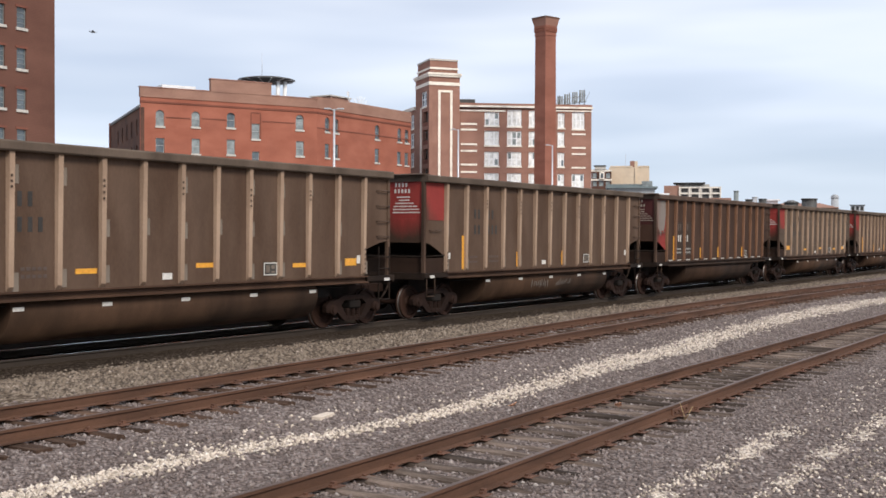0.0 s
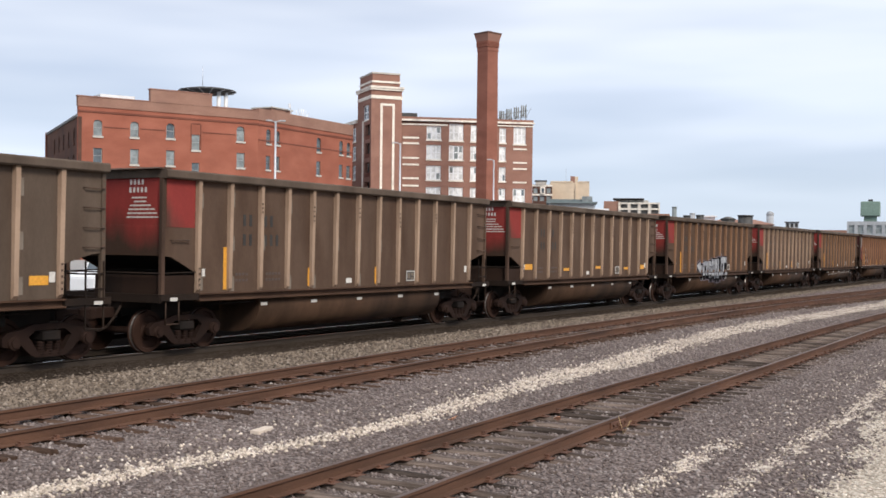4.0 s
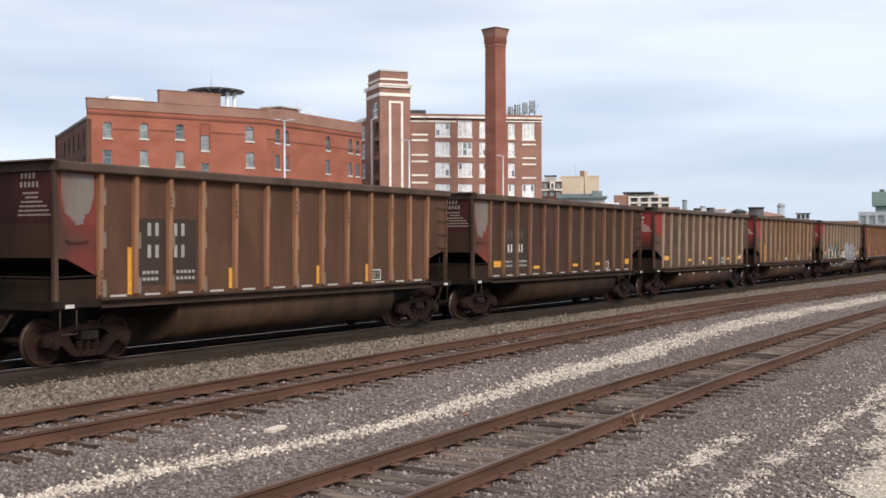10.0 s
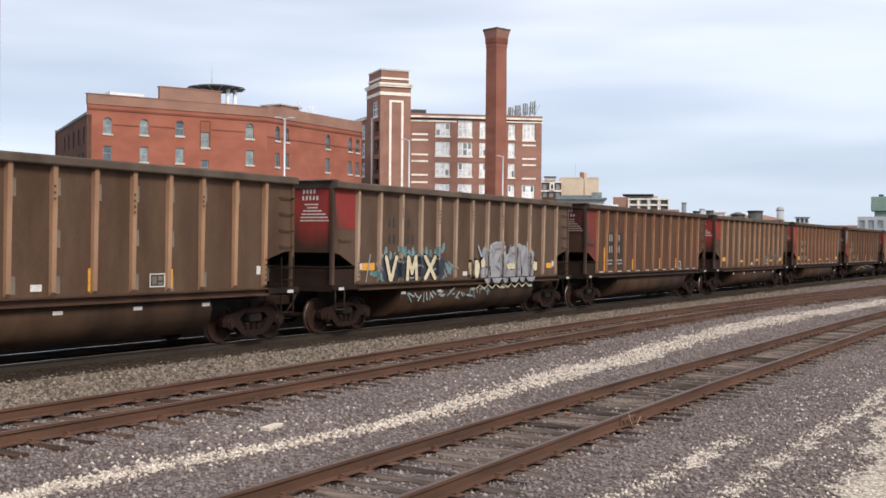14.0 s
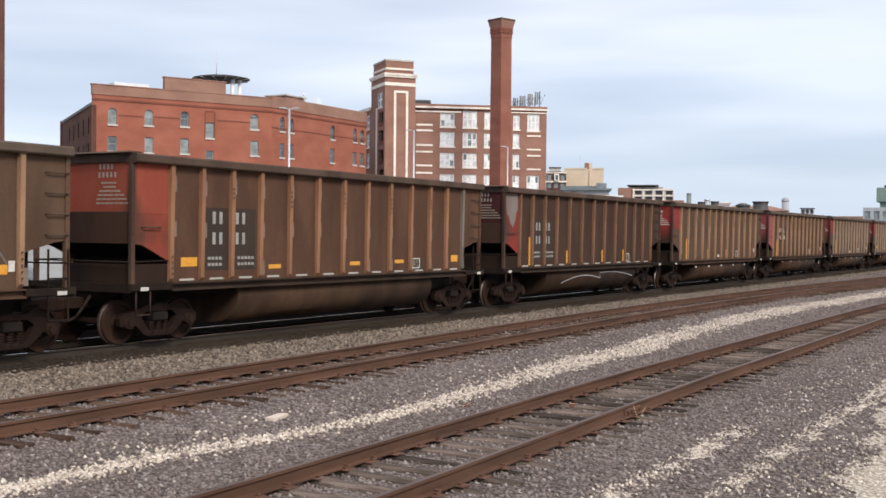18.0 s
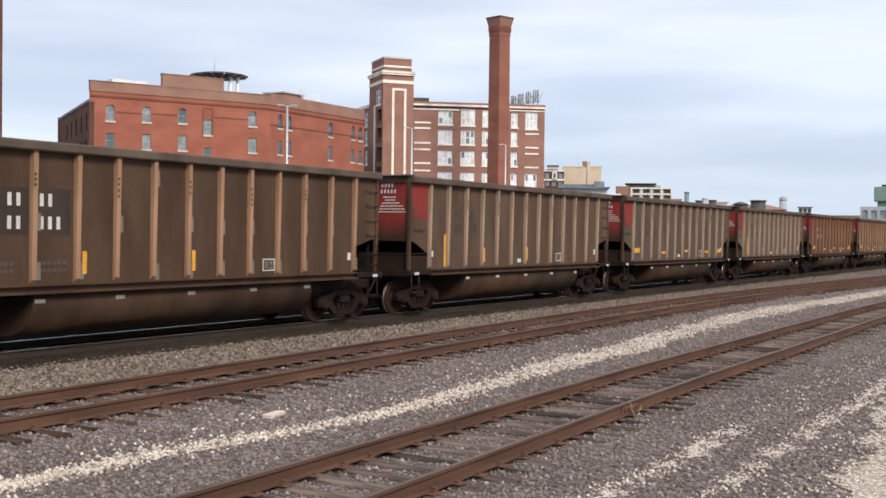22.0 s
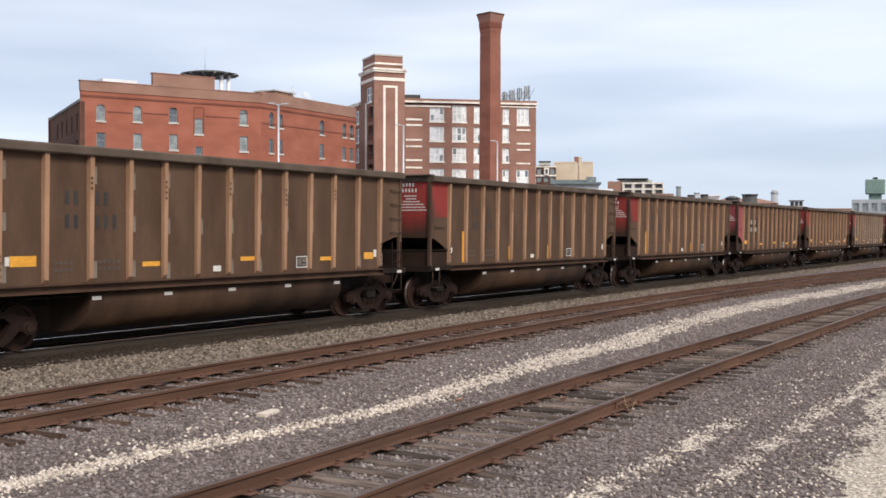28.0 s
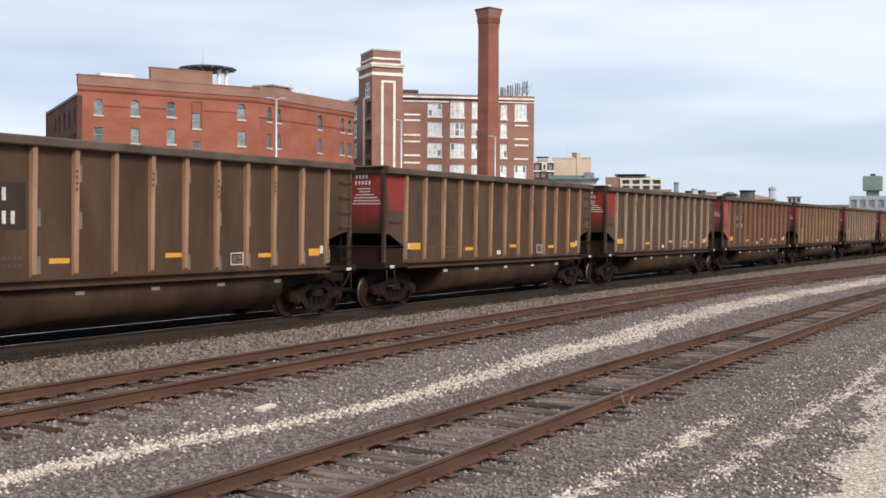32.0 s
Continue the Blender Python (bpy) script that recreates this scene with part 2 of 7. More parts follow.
M = dict(
    ballast=gravel_mat("ballast_bed", (0.120, 0.096, 0.087), (0.200, 0.160, 0.147), (0.31, 0.27, 0.25), 21),
    tan_ballast=gravel_mat("tan_ballast_bed", (0.080, 0.058, 0.044), (0.175, 0.136, 0.104), (0.46, 0.38, 0.30), 17),
    sand=gravel_mat("sandy_gravel", (0.33, 0.275, 0.215), (0.55, 0.475, 0.385), (0.72, 0.66, 0.56), 26),
    pale_bed=gravel_mat("pale_limestone_bed", (0.30, 0.25, 0.20), (0.62, 0.525, 0.435), (0.78, 0.71, 0.62), 24),
    shade_gravel=gravel_mat("shaded_black_gravel", (0.005, 0.004, 0.0035), (0.010, 0.008, 0.007), (0.026, 0.021, 0.018), 18),
    stones=stone_mat("grey_stones", (0.108, 0.086, 0.078), (0.204, 0.164, 0.151), (0.38, 0.34, 0.315)),
    tan_stones=stone_mat("tan_stones", (0.060, 0.047, 0.038), (0.190, 0.150, 0.115), (0.38, 0.32, 0.26)),
    pale_stones=stone_mat("pale_stones", (0.28, 0.24, 0.19), (0.59, 0.50, 0.415), (0.80, 0.73, 0.645)),
    concrete=surface("pale_concrete", (0.27, 0.265, 0.25), (0.36, 0.355, 0.34), scale=0.2, fine=3.0, dirt=(0.28, 0.27, 0.25), dirt_scale=0.1),
    rail=surface("rusty_rail_steel", (0.074, 0.038, 0.024), (0.130, 0.066, 0.041), scale=1.3, rough=0.8, metal=0.0, fine=40, dirt=(0.05, 0.03, 0.022), stretch=(0.5, 4, 4), spec=0.25),
    dark_rail=surface("dark_oily_rail", (0.040, 0.031, 0.025), (0.058, 0.046, 0.037), scale=1.0, rough=0.85, fine=30, stretch=(0.3, 4, 4), spec=0.1),
    dusty_bed=gravel_mat("dusty_brown_ballast", (0.030, 0.022, 0.017), (0.058, 0.044, 0.034), (0.12, 0.097, 0.078), 24),
    rail_top=surface("worn_rail_head", (0.085, 0.055, 0.042), (0.14, 0.092, 0.072), scale=1.0, rough=0.55, metal=0.3, fine=30, stretch=(0.3, 4, 4)),
    rail_bright=surface("polished_rail_head", (0.45, 0.44, 0.43), (0.62, 0.61, 0.60), scale=0.4, rough=0.25, metal=0.9, fine=20, bump=0.02),
    rusty_tie=surface("rust_stained_timber", (0.050, 0.030, 0.021), (0.130, 0.082, 0.058), scale=2.0, rough=0.95, fine=26, bump=0.5, stretch=(6, 0.7, 3), dirt=(0.085, 0.044, 0.028), dirt_scale=0.9, per_object=0.4, spec=0.15),
    tie=surface("weathered_timber", (0.042, 0.030, 0.024), (0.175, 0.136, 0.112), scale=2.0, rough=0.95, fine=26, bump=0.5, stretch=(6, 0.7, 3), dirt=(0.09, 0.055, 0.04), dirt_scale=0.9, per_object=0.55, spec=0.15),
    spike=surface("rusty_fasteners", (0.078, 0.037, 0.023), (0.145, 0.066, 0.039), scale=6, fine=50),
)

# ---- mesh helpers ----


def box_into(bm, x0, x1, y0, y1, z0, z1, bevel=0.0):
    """Adds a box to bm, its long edges chamfered where bevel is given."""
    vs = [bm.verts.new((x, y, z)) for z in (z0, z1) for y in (y0, y1) for x in (x0, x1)]
    faces = [bm.faces.new([vs[i] for i in f]) for f in ((0, 2, 3, 1), (4, 5, 7, 6), (0, 1, 5, 4), (2, 6, 7, 3), (0, 4, 6, 2), (1, 3, 7, 5))]
    if bevel:
        edges = list({e for f in faces for e in f.edges})
        bmesh.ops.bevel(bm, geom=edges, offset=bevel, segments=1, affect="EDGES")


def prism_into(bm, ring, axis, a0, a1):
    """Extrudes a closed 2D ring along an axis: 'x' rings are (y, z), 'y' rings are (x, z), 'z' rings are (x, y)."""
    def at3(p, a):
        return {"x": (a, p[0], p[1]), "y": (p[0], a, p[1]), "z": (p[0], p[1], a)}[axis]
    lo = [bm.verts.new(at3(p, a0)) for p in ring]
    hi = [bm.verts.new(at3(p, a1)) for p in ring]
    n = len(ring)
    fs = [bm.faces.new((lo[i], lo[(i + 1) % n], hi[(i + 1) % n], hi[i])) for i in range(n)]
    fs += [bm.faces.new(lo[::-1]), bm.faces.new(hi)]
    return fs


def rod_into(bm, p0, p1, r, sides=8, r1=None):
    """A round bar from p0 to p1."""
    p0, p1 = Vector(p0), Vector(p1)
    q = (p1 - p0).to_track_quat("Z", "Y")
    rings = []
    for p, rr in ((p0, r), (p1, r if r1 is None else r1)):
        rings.append([bm.verts.new(p + q @ Vector((rr * math.cos(2 * math.pi * k / sides), rr * math.sin(2 * math.pi * k / sides), 0))) for k in range(sides)])
    for k in range(sides):
        f = bm.faces.new((rings[0][k], rings[0][(k + 1) % sides], rings[1][(k + 1) % sides], rings[1][k]))
        f.smooth = True
    bm.faces.new(rings[0][::-1])
    bm.faces.new(rings[1])


def mesh_of(name, bm, material):
    bmesh.ops.recalc_face_normals(bm, faces=bm.faces)
    me = bpy.data.meshes.new(name)
    bm.to_mesh(me)
    bm.free()
    me.materials.append(material)
    return me


def part(name, bm, material, parent, label=""):
    """Links a bmesh, or a mesh that exists, as one mesh object under a thing or a part."""
    me = bm if isinstance(bm, bpy.types.Mesh) else mesh_of(name, bm, material)
    ob = new(name, me)
    ob.parent = parent
    if me.materials[0] is not material:
        ob.material_slots[0].link = "OBJECT"
        ob.material_slots[0].material = material
    return tagged(ob, label)


def thing(name, label, category, m=None, group="", kind=""):
    ob = new(name)
    ob.empty_display_size = 0.3
    if m is not None:
        ob.matrix_basis = m
    return tagged(ob, label, category, group, kind)


def boxes(name, rows, material, parent, label="", bevel=0.0):
    bm = bmesh.new()
    for r in rows:
        box_into(bm, *r, bevel=bevel)
    return part(name, bm, material, parent, label)


# ---- ground ----
GROUND_LINE = ((-4000, -0.464), (5.2, -0.464), (5.55, -0.458), (6.12, -0.474), (6.25, -0.484), (7.65, -0.484), (7.78, -0.472), (8.25, -0.437), (8.7, -0.42), (10.6, -0.31), (11.0, -0.266), (11.5, -0.266),
               (11.63, -0.285), (13.08, -0.285), (13.18, -0.262), (13.9, -0.26), (14.6, -0.27), (16.6, -0.335), (21.2, -0.335), (22.6, -0.45), (400, -0.5), (4000, -0.5))


def ground_height(y):
    """The yard across the tracks: flat ballast, low between the ties, a raised bed under the loaded track, a low paved lot behind it."""
    return float(np.interp(y, *zip(*GROUND_LINE)))


def bed_fall(x, y):
    """The loaded track's bed falls gently along x."""
    w = float(np.interp(y, [14.2, 15.8, 21.2, 22.6], [0, 1, 1, 0]))
    return -0.004 * (min(max(x, -60), 300) - 24) * w


def sheet(name, xs, ys, material, label, category, lift=0.0, rough=0.0):
    bm = bmesh.new()
    grid = [[bm.verts.new((x, y, ground_height(y) + bed_fall(x, y) + lift + rough * noise.noise((x * 0.7, y * 0.7, 3.0)))) for x in xs] for y in ys]
    for j in range(len(ys) - 1):
        for i in range(len(xs) - 1):
            f = bm.faces.new((grid[j][i], grid[j][i + 1], grid[j + 1][i + 1], grid[j + 1][i]))
            f.smooth = True
    ob = new(name, mesh_of(name, bm, material))
    return tagged(ob, label, category, kind="structure")


XS = [-2000, -300, -60] + list(range(-20, 120, 4)) + [130, 160, 220, 400, 900, 4000]
sheet("ground", XS, [-2000, -300, -60, -20, -5, 0, 3, 5.2, 5.55, 6.12, 6.25, 7.65, 7.78, 8.25, 8.7, 9.6, 10.6, 11.0, 11.5, 11.63, 13.08, 13.18, 13.9, 14.6, 15.7, 16.6, 18.8, 21.2, 22.6, 30, 60, 150, 400, 900, 4000], M["ballast"], "dark grey crushed-stone ballast covering the rail yard", "ground")
sheet("pavement", [-200, 0, 60, 140, 260, 420], [40, 60, 100, 180], M["concrete"], "pale concrete lot behind the loaded track", "pavement", lift=0.03)
sheet("ballast_shoulder", XS[2:-2], [13.9, 14.6, 15.7, 16.6, 16.8], M["tan_ballast"], "tan-grey crushed-stone shoulder beside the loaded track", "ballast", lift=0.012)
# ground coloured near black to carry the shade under and behind the train
sheet("cinder_strip", XS[2:-2], [18.12, 18.8, 20.3, 20.9, 21.2, 22.6, 26, 30, 40.2], M["shade_gravel"], "black gravel sheet for the shade under and behind the loaded track", "ground", lift=0.02)
sheet("dusty_bed", XS[2:-2], [16.72, 17.4, 18.04], M["dusty_bed"], "brown dusty ballast packed at the tie ends of the loaded track", "ballast", lift=0.032)
sheet("sandy_path", XS[2:-2], [-60, -20, -5, 0, 1.5, 1.9], M["sand"], "pale sandy gravel path beside the yard", "path", lift=0.01)


# ---- loose stones ----
def stone_field(name, material, label, spots, size, seed):
    """Many small angular stones joined into one mesh. spots: an (n, 3) array of places."""
    rng = np.random.default_rng(seed)
    n = len(spots)
    base = np.array([(1, 0, 0), (0, 1, 0), (-1, 0, 0), (0, -1, 0), (0.2, 0.1, 0.8), (0, 0, -0.6)], float)
    tris = np.array([(0, 1, 4), (1, 2, 4), (2, 3, 4), (3, 0, 4), (1, 0, 5), (2, 1, 5), (3, 2, 5), (0, 3, 5)])
    r = size * rng.uniform(0.55, 1.35, (n, 1, 1))
    v = base[None] * r * rng.uniform(0.65, 1.3, (n, 6, 3))
    a = rng.uniform(0, 2 * np.pi, n)
    tilt = rng.uniform(-0.5, 0.5, n)
    c, s = np.cos(a)[:, None], np.sin(a)[:, None]
    x, y, z = v[..., 0], v[..., 1], v[..., 2]
    z = z + x * tilt[:, None]
    v = np.stack([x * c - y * s, x * s + y * c, z], -1) + spots[:, None, :]
    f = (tris[None] + 6 * np.arange(n)[:, None, None]).reshape(-1, 3)
    me = bpy.data.meshes.new(name)
    me.vertices.add(6 * n)
    me.vertices.foreach_set("co", v.reshape(-1))
    me.loops.add(f.size)
    me.loops.foreach_set("vertex_index", f.reshape(-1).astype(np.int32))
    me.polygons.add(len(f))
    me.polygons.foreach_set("loop_start", np.arange(0, f.size, 3, dtype=np.int32))
    me.update(calc_edges=True)
    me.materials.append(material)
    return tagged(new(name, me), label, "gravel", kind="stuff")


def spread(seed, n, y0, y1, x0, x1, power=2.0, edge=None):
    """Places between the lines y0 and y1, thinning out with distance along x. edge: how far the outline frays."""
    rng = np.random.default_rng(seed)
    u = rng.uniform(0, 1, n)
    x = x0 + (x1 - x0) * u ** power
    y = y0 + (y1 - y0) * rng.uniform(0, 1, n)
    if edge is not None:
        mid, half = 0.5 * (y0 + y1), 0.5 * (y1 - y0)
        wob = 0.35 * np.sin(x * 0.9 + seed) + 0.25 * np.sin(x * 2.3 + 1.3 * seed) + 0.2 * np.sin(x * 5.1)
        y = mid + half * (rng.normal(0, 0.5, n) + edge * wob)
    z = np.interp(y, *zip(*GROUND_LINE))
    z = z - 0.004 * (x - 24) * np.interp(y, [14.2, 15.8, 21.2, 22.6], [0, 1, 1, 0])
    return np.stack([x, y, z + 0.004], -1)


def on_spill(seed, n):
    """Places along the pale spill, frayed at its edges."""
    rng = np.random.default_rng(seed)
    x = 6 + 140 * rng.uniform(0, 1, n) ** 1.8
    lo, hi = np.array([spill(v) for v in x]).T
    y = 0.5 * (lo + hi) + 0.5 * (hi - lo) * rng.normal(0, 0.62, n) * np.interp(x, [8, 12, 18], [1.35, 1.25, 1.0])
    return np.stack([x, y, np.interp(y, *zip(*GROUND_LINE)) + 0.004], -1)


Y_NEAR, Z_NEAR = 6.92, -0.25
Y_MID, Z_MID = 12.40, -0.05
Y_TRAIN, Z_TRAIN = 18.83, 0.0
TIE_STEP = 0.535
Z_RAIL = -0.165          # railheads under the train
JOINT_X = 15.87
def ragged_strip(name, y0, y1, x0, x1, step, fray, label, gaps=0.0, seed=0, course=None, material=None):
    """A thin spill of pale gravel with frayed edges, lying on the ballast."""
    bm = bmesh.new()
    prev = None
    x = x0
    while x <= x1:
        def wob(k):
            return fray * (noise.noise((x * 0.55, k, seed)) + 0.8 * noise.noise((x * 1.7, k + 9, seed)) + 0.6 * noise.noise((x * 5.0, k + 5, seed)))
        lo, hi = (y0, y1) if course is None else course(x)
        a, b = lo + wob(1.5), hi + wob(7.5)
        if noise.noise((x * 0.8, 3.3, seed + 4)) < gaps - 0.5 or b - a < 0.05:
            prev = None
        else:
            cur = [bm.verts.new((x, y, ground_height(y) + 0.009)) for y in (a, 0.75 * a + 0.25 * b, 0.5 * (a + b), 0.25 * a + 0.75 * b, b)]
            if prev:
                for i in range(4):
                    bm.faces.new((prev[i], cur[i], cur[i + 1], prev[i + 1]))
            prev = cur
        x += step * (1 + max(0.0, x - 20) * 0.02)
    return tagged(new(name, mesh_of(name, bm, material or M["pale_bed"])), label, "gravel", kind="stuff")


def spill(x):
    """The course of the pale spill: its two edges at x."""
    c = float(np.interp(x, [-20, 8, 10, 11.5, 13.3, 15.3, 18.2, 21, 24, 28.5, 34.5, 41, 48.5, 55, 80, 260], [9.65, 9.62, 9.54, 9.28, 9.1, 9.1, 9.36, 9.53, 9.48, 9.76, 10.04, 9.9, 9.42, 9.1, 8.6, 8.6]))
    h = float(np.interp(x, [-20, 8, 10, 11.5, 13.3, 15.3, 18.2, 24, 34.5, 41, 260], [0.13, 0.13, 0.17, 0.13, 0.15, 0.21, 0.28, 0.36, 0.42, 0.46, 0.5]))
    return c - h, c + h


def spill_heart(x):
    """The spill's closed middle: thin towards its near end, where single stones take over."""
    lo, hi = spill(x)
    k = float(np.interp(x, [9, 13, 20], [0.0, 0.25, 1.0]))
    return 0.5 * (lo + hi) - 0.5 * k * (hi - lo), 0.5 * (lo + hi) + 0.5 * k * (hi - lo)


ragged_strip("pale_gravel_bed", 0, 0, -20, 260, 0.09, 0.20, "spilled strip of pale limestone gravel between the tracks", 0.12, course=spill_heart)
ragged_strip("pale_gravel_streak", 4.42, 4.66, 9, 15.6, 0.06, 0.22, "thin frayed streak of pale gravel beside the near track", 0.42, 3)
ragged_strip("pale_gravel_streak", 3.46, 3.74, 9, 60, 0.06, 0.20, "long frayed streak of pale gravel beside the near track", 0.36, 5)
ragged_strip("sandy_path_edge", 1.5, 2.7, -60, 160, 0.08, 0.34, "frayed edge of the pale sandy path", 0.0, 8, course=lambda x: (1.5, float(np.interp(x, [11, 12.8, 16.6, 21.7, 40], [2.3, 2.46, 2.9, 3.3, 3.6]))), material=M["sand"])
stone_field("ballast_stones", M["stones"], "loose grey and white ballast stones across the yard", spread(1, 80000, 2.5, 14.4, 5, 75, 1.8), 0.031, 11)
stone_field("shoulder_stones", M["tan_stones"], "loose tan ballast stones on the track shoulder", spread(2, 24000, 14.1, 17.0, 11, 110, 1.7), 0.046, 12)
stone_field("pale_gravel_stones", M["pale_stones"], "pale limestone pieces spilled between the tracks", np.concatenate([on_spill(3, 16000), spread(4, 350, 9.5, 10.6, 9, 45, 1.5, 0.7)]), 0.031, 13)
stone_field("pale_streak_stones", M["pale_stones"], "pale gravel pieces beside the near track", np.concatenate([spread(5, 700, 4.32, 4.75, 9, 16, 1.1, 0.6), spread(8, 250, 4.1, 4.9, 16, 30, 1.1, 0.6), spread(6, 1500, 3.4, 3.85, 9, 40, 1.3, 0.4), spread(7, 9000, 0.6, 3.2, 8, 40, 1.4, 0.1)]), 0.024, 14)

# flat pale stone lying between the tracks
bm = bmesh.new()
prism_into(bm, [(-0.22, -0.07), (-0.19, -0.085), (0.20, -0.075), (0.225, -0.05), (0.21, 0.07), (-0.21, 0.08)], "z", -0.03, 0.028)
bmesh.ops.bevel(bm, geom=bm.edges[:], offset=0.008, segments=1, affect="EDGES")
slab = new("flat_stone", mesh_of("flat_stone", bm, M["pale_stones"]))
slab.matrix_basis = pose(12.34, 10.04, ground_height(10.04) + 0.024, 0, 0, 12)
tagged(slab, "flat pale limestone fragment lying on the ballast", "stone")


# ---- tracks ----
RAIL_RING = [(-0.036, 0.0), (0.036, 0.0), (0.036, -0.03), (0.010, -0.045), (0.010, -0.14), (0.07, -0.157), (0.07, -0.17), (-0.07, -0.17), (-0.07, -0.157), (-0.010, -0.14), (-0.010, -0.045), (-0.036, -0.03)]


def worn_ties(material, seed):
    """A few tie shapes with split, rounded edges and uneven ends."""
    rng = random.Random(seed)
    out = []
    for k in range(6):
        bm = bmesh.new()
        wide = rng.uniform(0.062, 0.088)
        rings = []
        for j in range(9):
            y = -1.3 + 0.325 * j + (rng.uniform(-0.05, 0.05) if j in (0, 8) else 0)
            a, b = wide * rng.uniform(0.82, 1.1), wide * rng.uniform(0.82, 1.1)
            top = rng.uniform(-0.012, 0.004)
            rings.append([bm.verts.new((x, y, z)) for x, z in ((-a - 0.02, -0.17), (-a - 0.012, top - 0.03), (-a * 0.7, top), (b * 0.7, top - rng.uniform(0, 0.008)), (b + 0.012, top - 0.03), (b + 0.02, -0.17))])
        for p, q in zip(rings, rings[1:]):
            for i in range(5):
                bm.faces.new((p[i], p[i + 1], q[i + 1], q[i]))
        bm.faces.new(rings[0][::-1])
        bm.faces.new(rings[-1])
        out.append(mesh_of("tie", bm, material))
    return out


def rail_into(bm, ring, course, side, x0, x1):
    """Sweeps a rail's outline along the course of its track."""
    prev = None
    x = x0
    while x <= x1:
        y = course(x) + side * 0.7525
        cur = [bm.verts.new((x, y + p[0], p[1])) for p in ring]
        if prev:
            for k in range(len(ring)):
                bm.faces.new((prev[k], prev[(k + 1) % len(ring)], cur[(k + 1) % len(ring)], cur[k]))
        else:
            bm.faces.new(cur[::-1])
        prev = cur
        x += 2.0 if x < 100 else 20.0
    bm.faces.new(prev)


def track(label, y, z, head, x_parts, seed, timber, every=TIE_STEP, bends=((-60, 0), (420, 0))):
    """A railway track along x: two rails, ties of their own near the camera, the far ones joined, plates and spikes. bends: how far it strays from its line."""
    rng = random.Random(seed)
    shapes = worn_ties(timber, seed)
    loaded = head is M["rail_bright"]
    course = lambda x: float(np.interp(x, *zip(*bends)))
    t = thing("railway_track", label, "railway track", pose(0, y, z + 0.004 * 24, 0, math.degrees(0.004), 0) if loaded else pose(0, y, z), group="tracks of the yard", kind="structure")
    for side in (-1, 1):
        bm = bmesh.new()
        rail_into(bm, RAIL_RING, course, side, -60, 420)
        rail = part("rail", bm, M["dark_rail"] if loaded else M["rail"], t, "rusty steel rail")
        bm = bmesh.new()
        rail_into(bm, [(-0.029, 0.0005), (0.029, 0.0005), (0.029, 0.003), (-0.029, 0.003)], course, side, -60, 420)
        part("running_surface", bm, head, rail)
    x = -12.0
    far = bmesh.new()
    plates = bmesh.new()
    while x < 300:
        dx, turn, dz = rng.uniform(-0.04, 0.04), rng.uniform(-1.6, 1.6), rng.uniform(-0.014, 0.006)
        c = course(x)
        if x_parts[0] <= x <= x_parts[1]:
            tie = new("tie", rng.choice(shapes))
            tie.parent = t
            tie.matrix_basis = pose(x + dx, c + rng.uniform(-0.06, 0.06), -0.176 + dz, rng.uniform(-0.4, 0.4), rng.uniform(-2, 2), turn)
            for s in (-1, 1):
                r = c + s * 0.7525
                box_into(plates, x + dx - 0.09, x + dx + 0.09, r - 0.17, r + 0.17, -0.176, -0.168)
                for k in (-1, 1):
                    sx = x + dx + rng.uniform(-0.06, 0.06)
                    box_into(plates, sx - 0.018, sx + 0.018, r + k * 0.085 - 0.022, r + k * 0.085 + 0.022, -0.17, -0.145)
                    if rng.random() < 0.4:
                        box_into(plates, sx + 0.03, sx + 0.08, r + k * 0.07 - 0.03, r + k * 0.07 + 0.03, -0.168, -0.125)
        else:
            box_into(far, x + dx - 0.115, x + dx + 0.115, c - 1.3, c + 1.3, -0.33, -0.176 + dz)
        x += every
    tagged(part("far_ties", far, timber, t), kind="stuff")
    tagged(part("tie_plates", plates, M["dark_rail"] if loaded else M["spike"], t, "rusty tie plates, spikes and anchors"), kind="stuff")
    return t


NEAR_BENDS = ((-60, -0.15), (8.5, -0.12), (12, -0.04), (16, 0.03), (20, 0.08), (26, 0.03), (32, 0.0), (38, -0.02), (46, -0.2), (60, -0.7), (100, -2.6), (420, -2.6))
MID_BENDS = ((-60, -0.18), (9, -0.18), (13, -0.12), (17, -0.02), (22, 0.12), (30, 0.27), (39, 0.2), (46, -0.1), (52.5, -0.5), (69, -1.85), (100, -4.6), (420, -4.6))
near_track = track("rusty unused track on weathered timber ties beside the camera", Y_NEAR, Z_NEAR, M["rail_top"], (4, 62), 21, M["tie"], bends=NEAR_BENDS)
bm = bmesh.new()
box_into(bm, JOINT_X - 0.30, JOINT_X + 0.30, -0.7225 - 0.045, -0.7225 - 0.012, -0.145, -0.045, bevel=0.008)
joint = part("joint_bar", bm, M["spike"], near_track, "bright rust joint bar bolted to the rail")
for k in range(4):
    bm = bmesh.new()
    rod_into(bm, (JOINT_X - 0.225 + 0.15 * k, -0.7225 - 0.045, -0.095), (JOINT_X - 0.225 + 0.15 * k, -0.7225 - 0.075, -0.095), 0.018, 6)
    part("bolt", bm, M["rail"], joint)
M["leaf"] = surface("dry_leaf", (0.58, 0.30, 0.18), (0.70, 0.40, 0.26), scale=9, fine=60)
M["straw"] = surface("dry_straw", (0.45, 0.33, 0.16), (0.58, 0.44, 0.24), scale=9, fine=60)
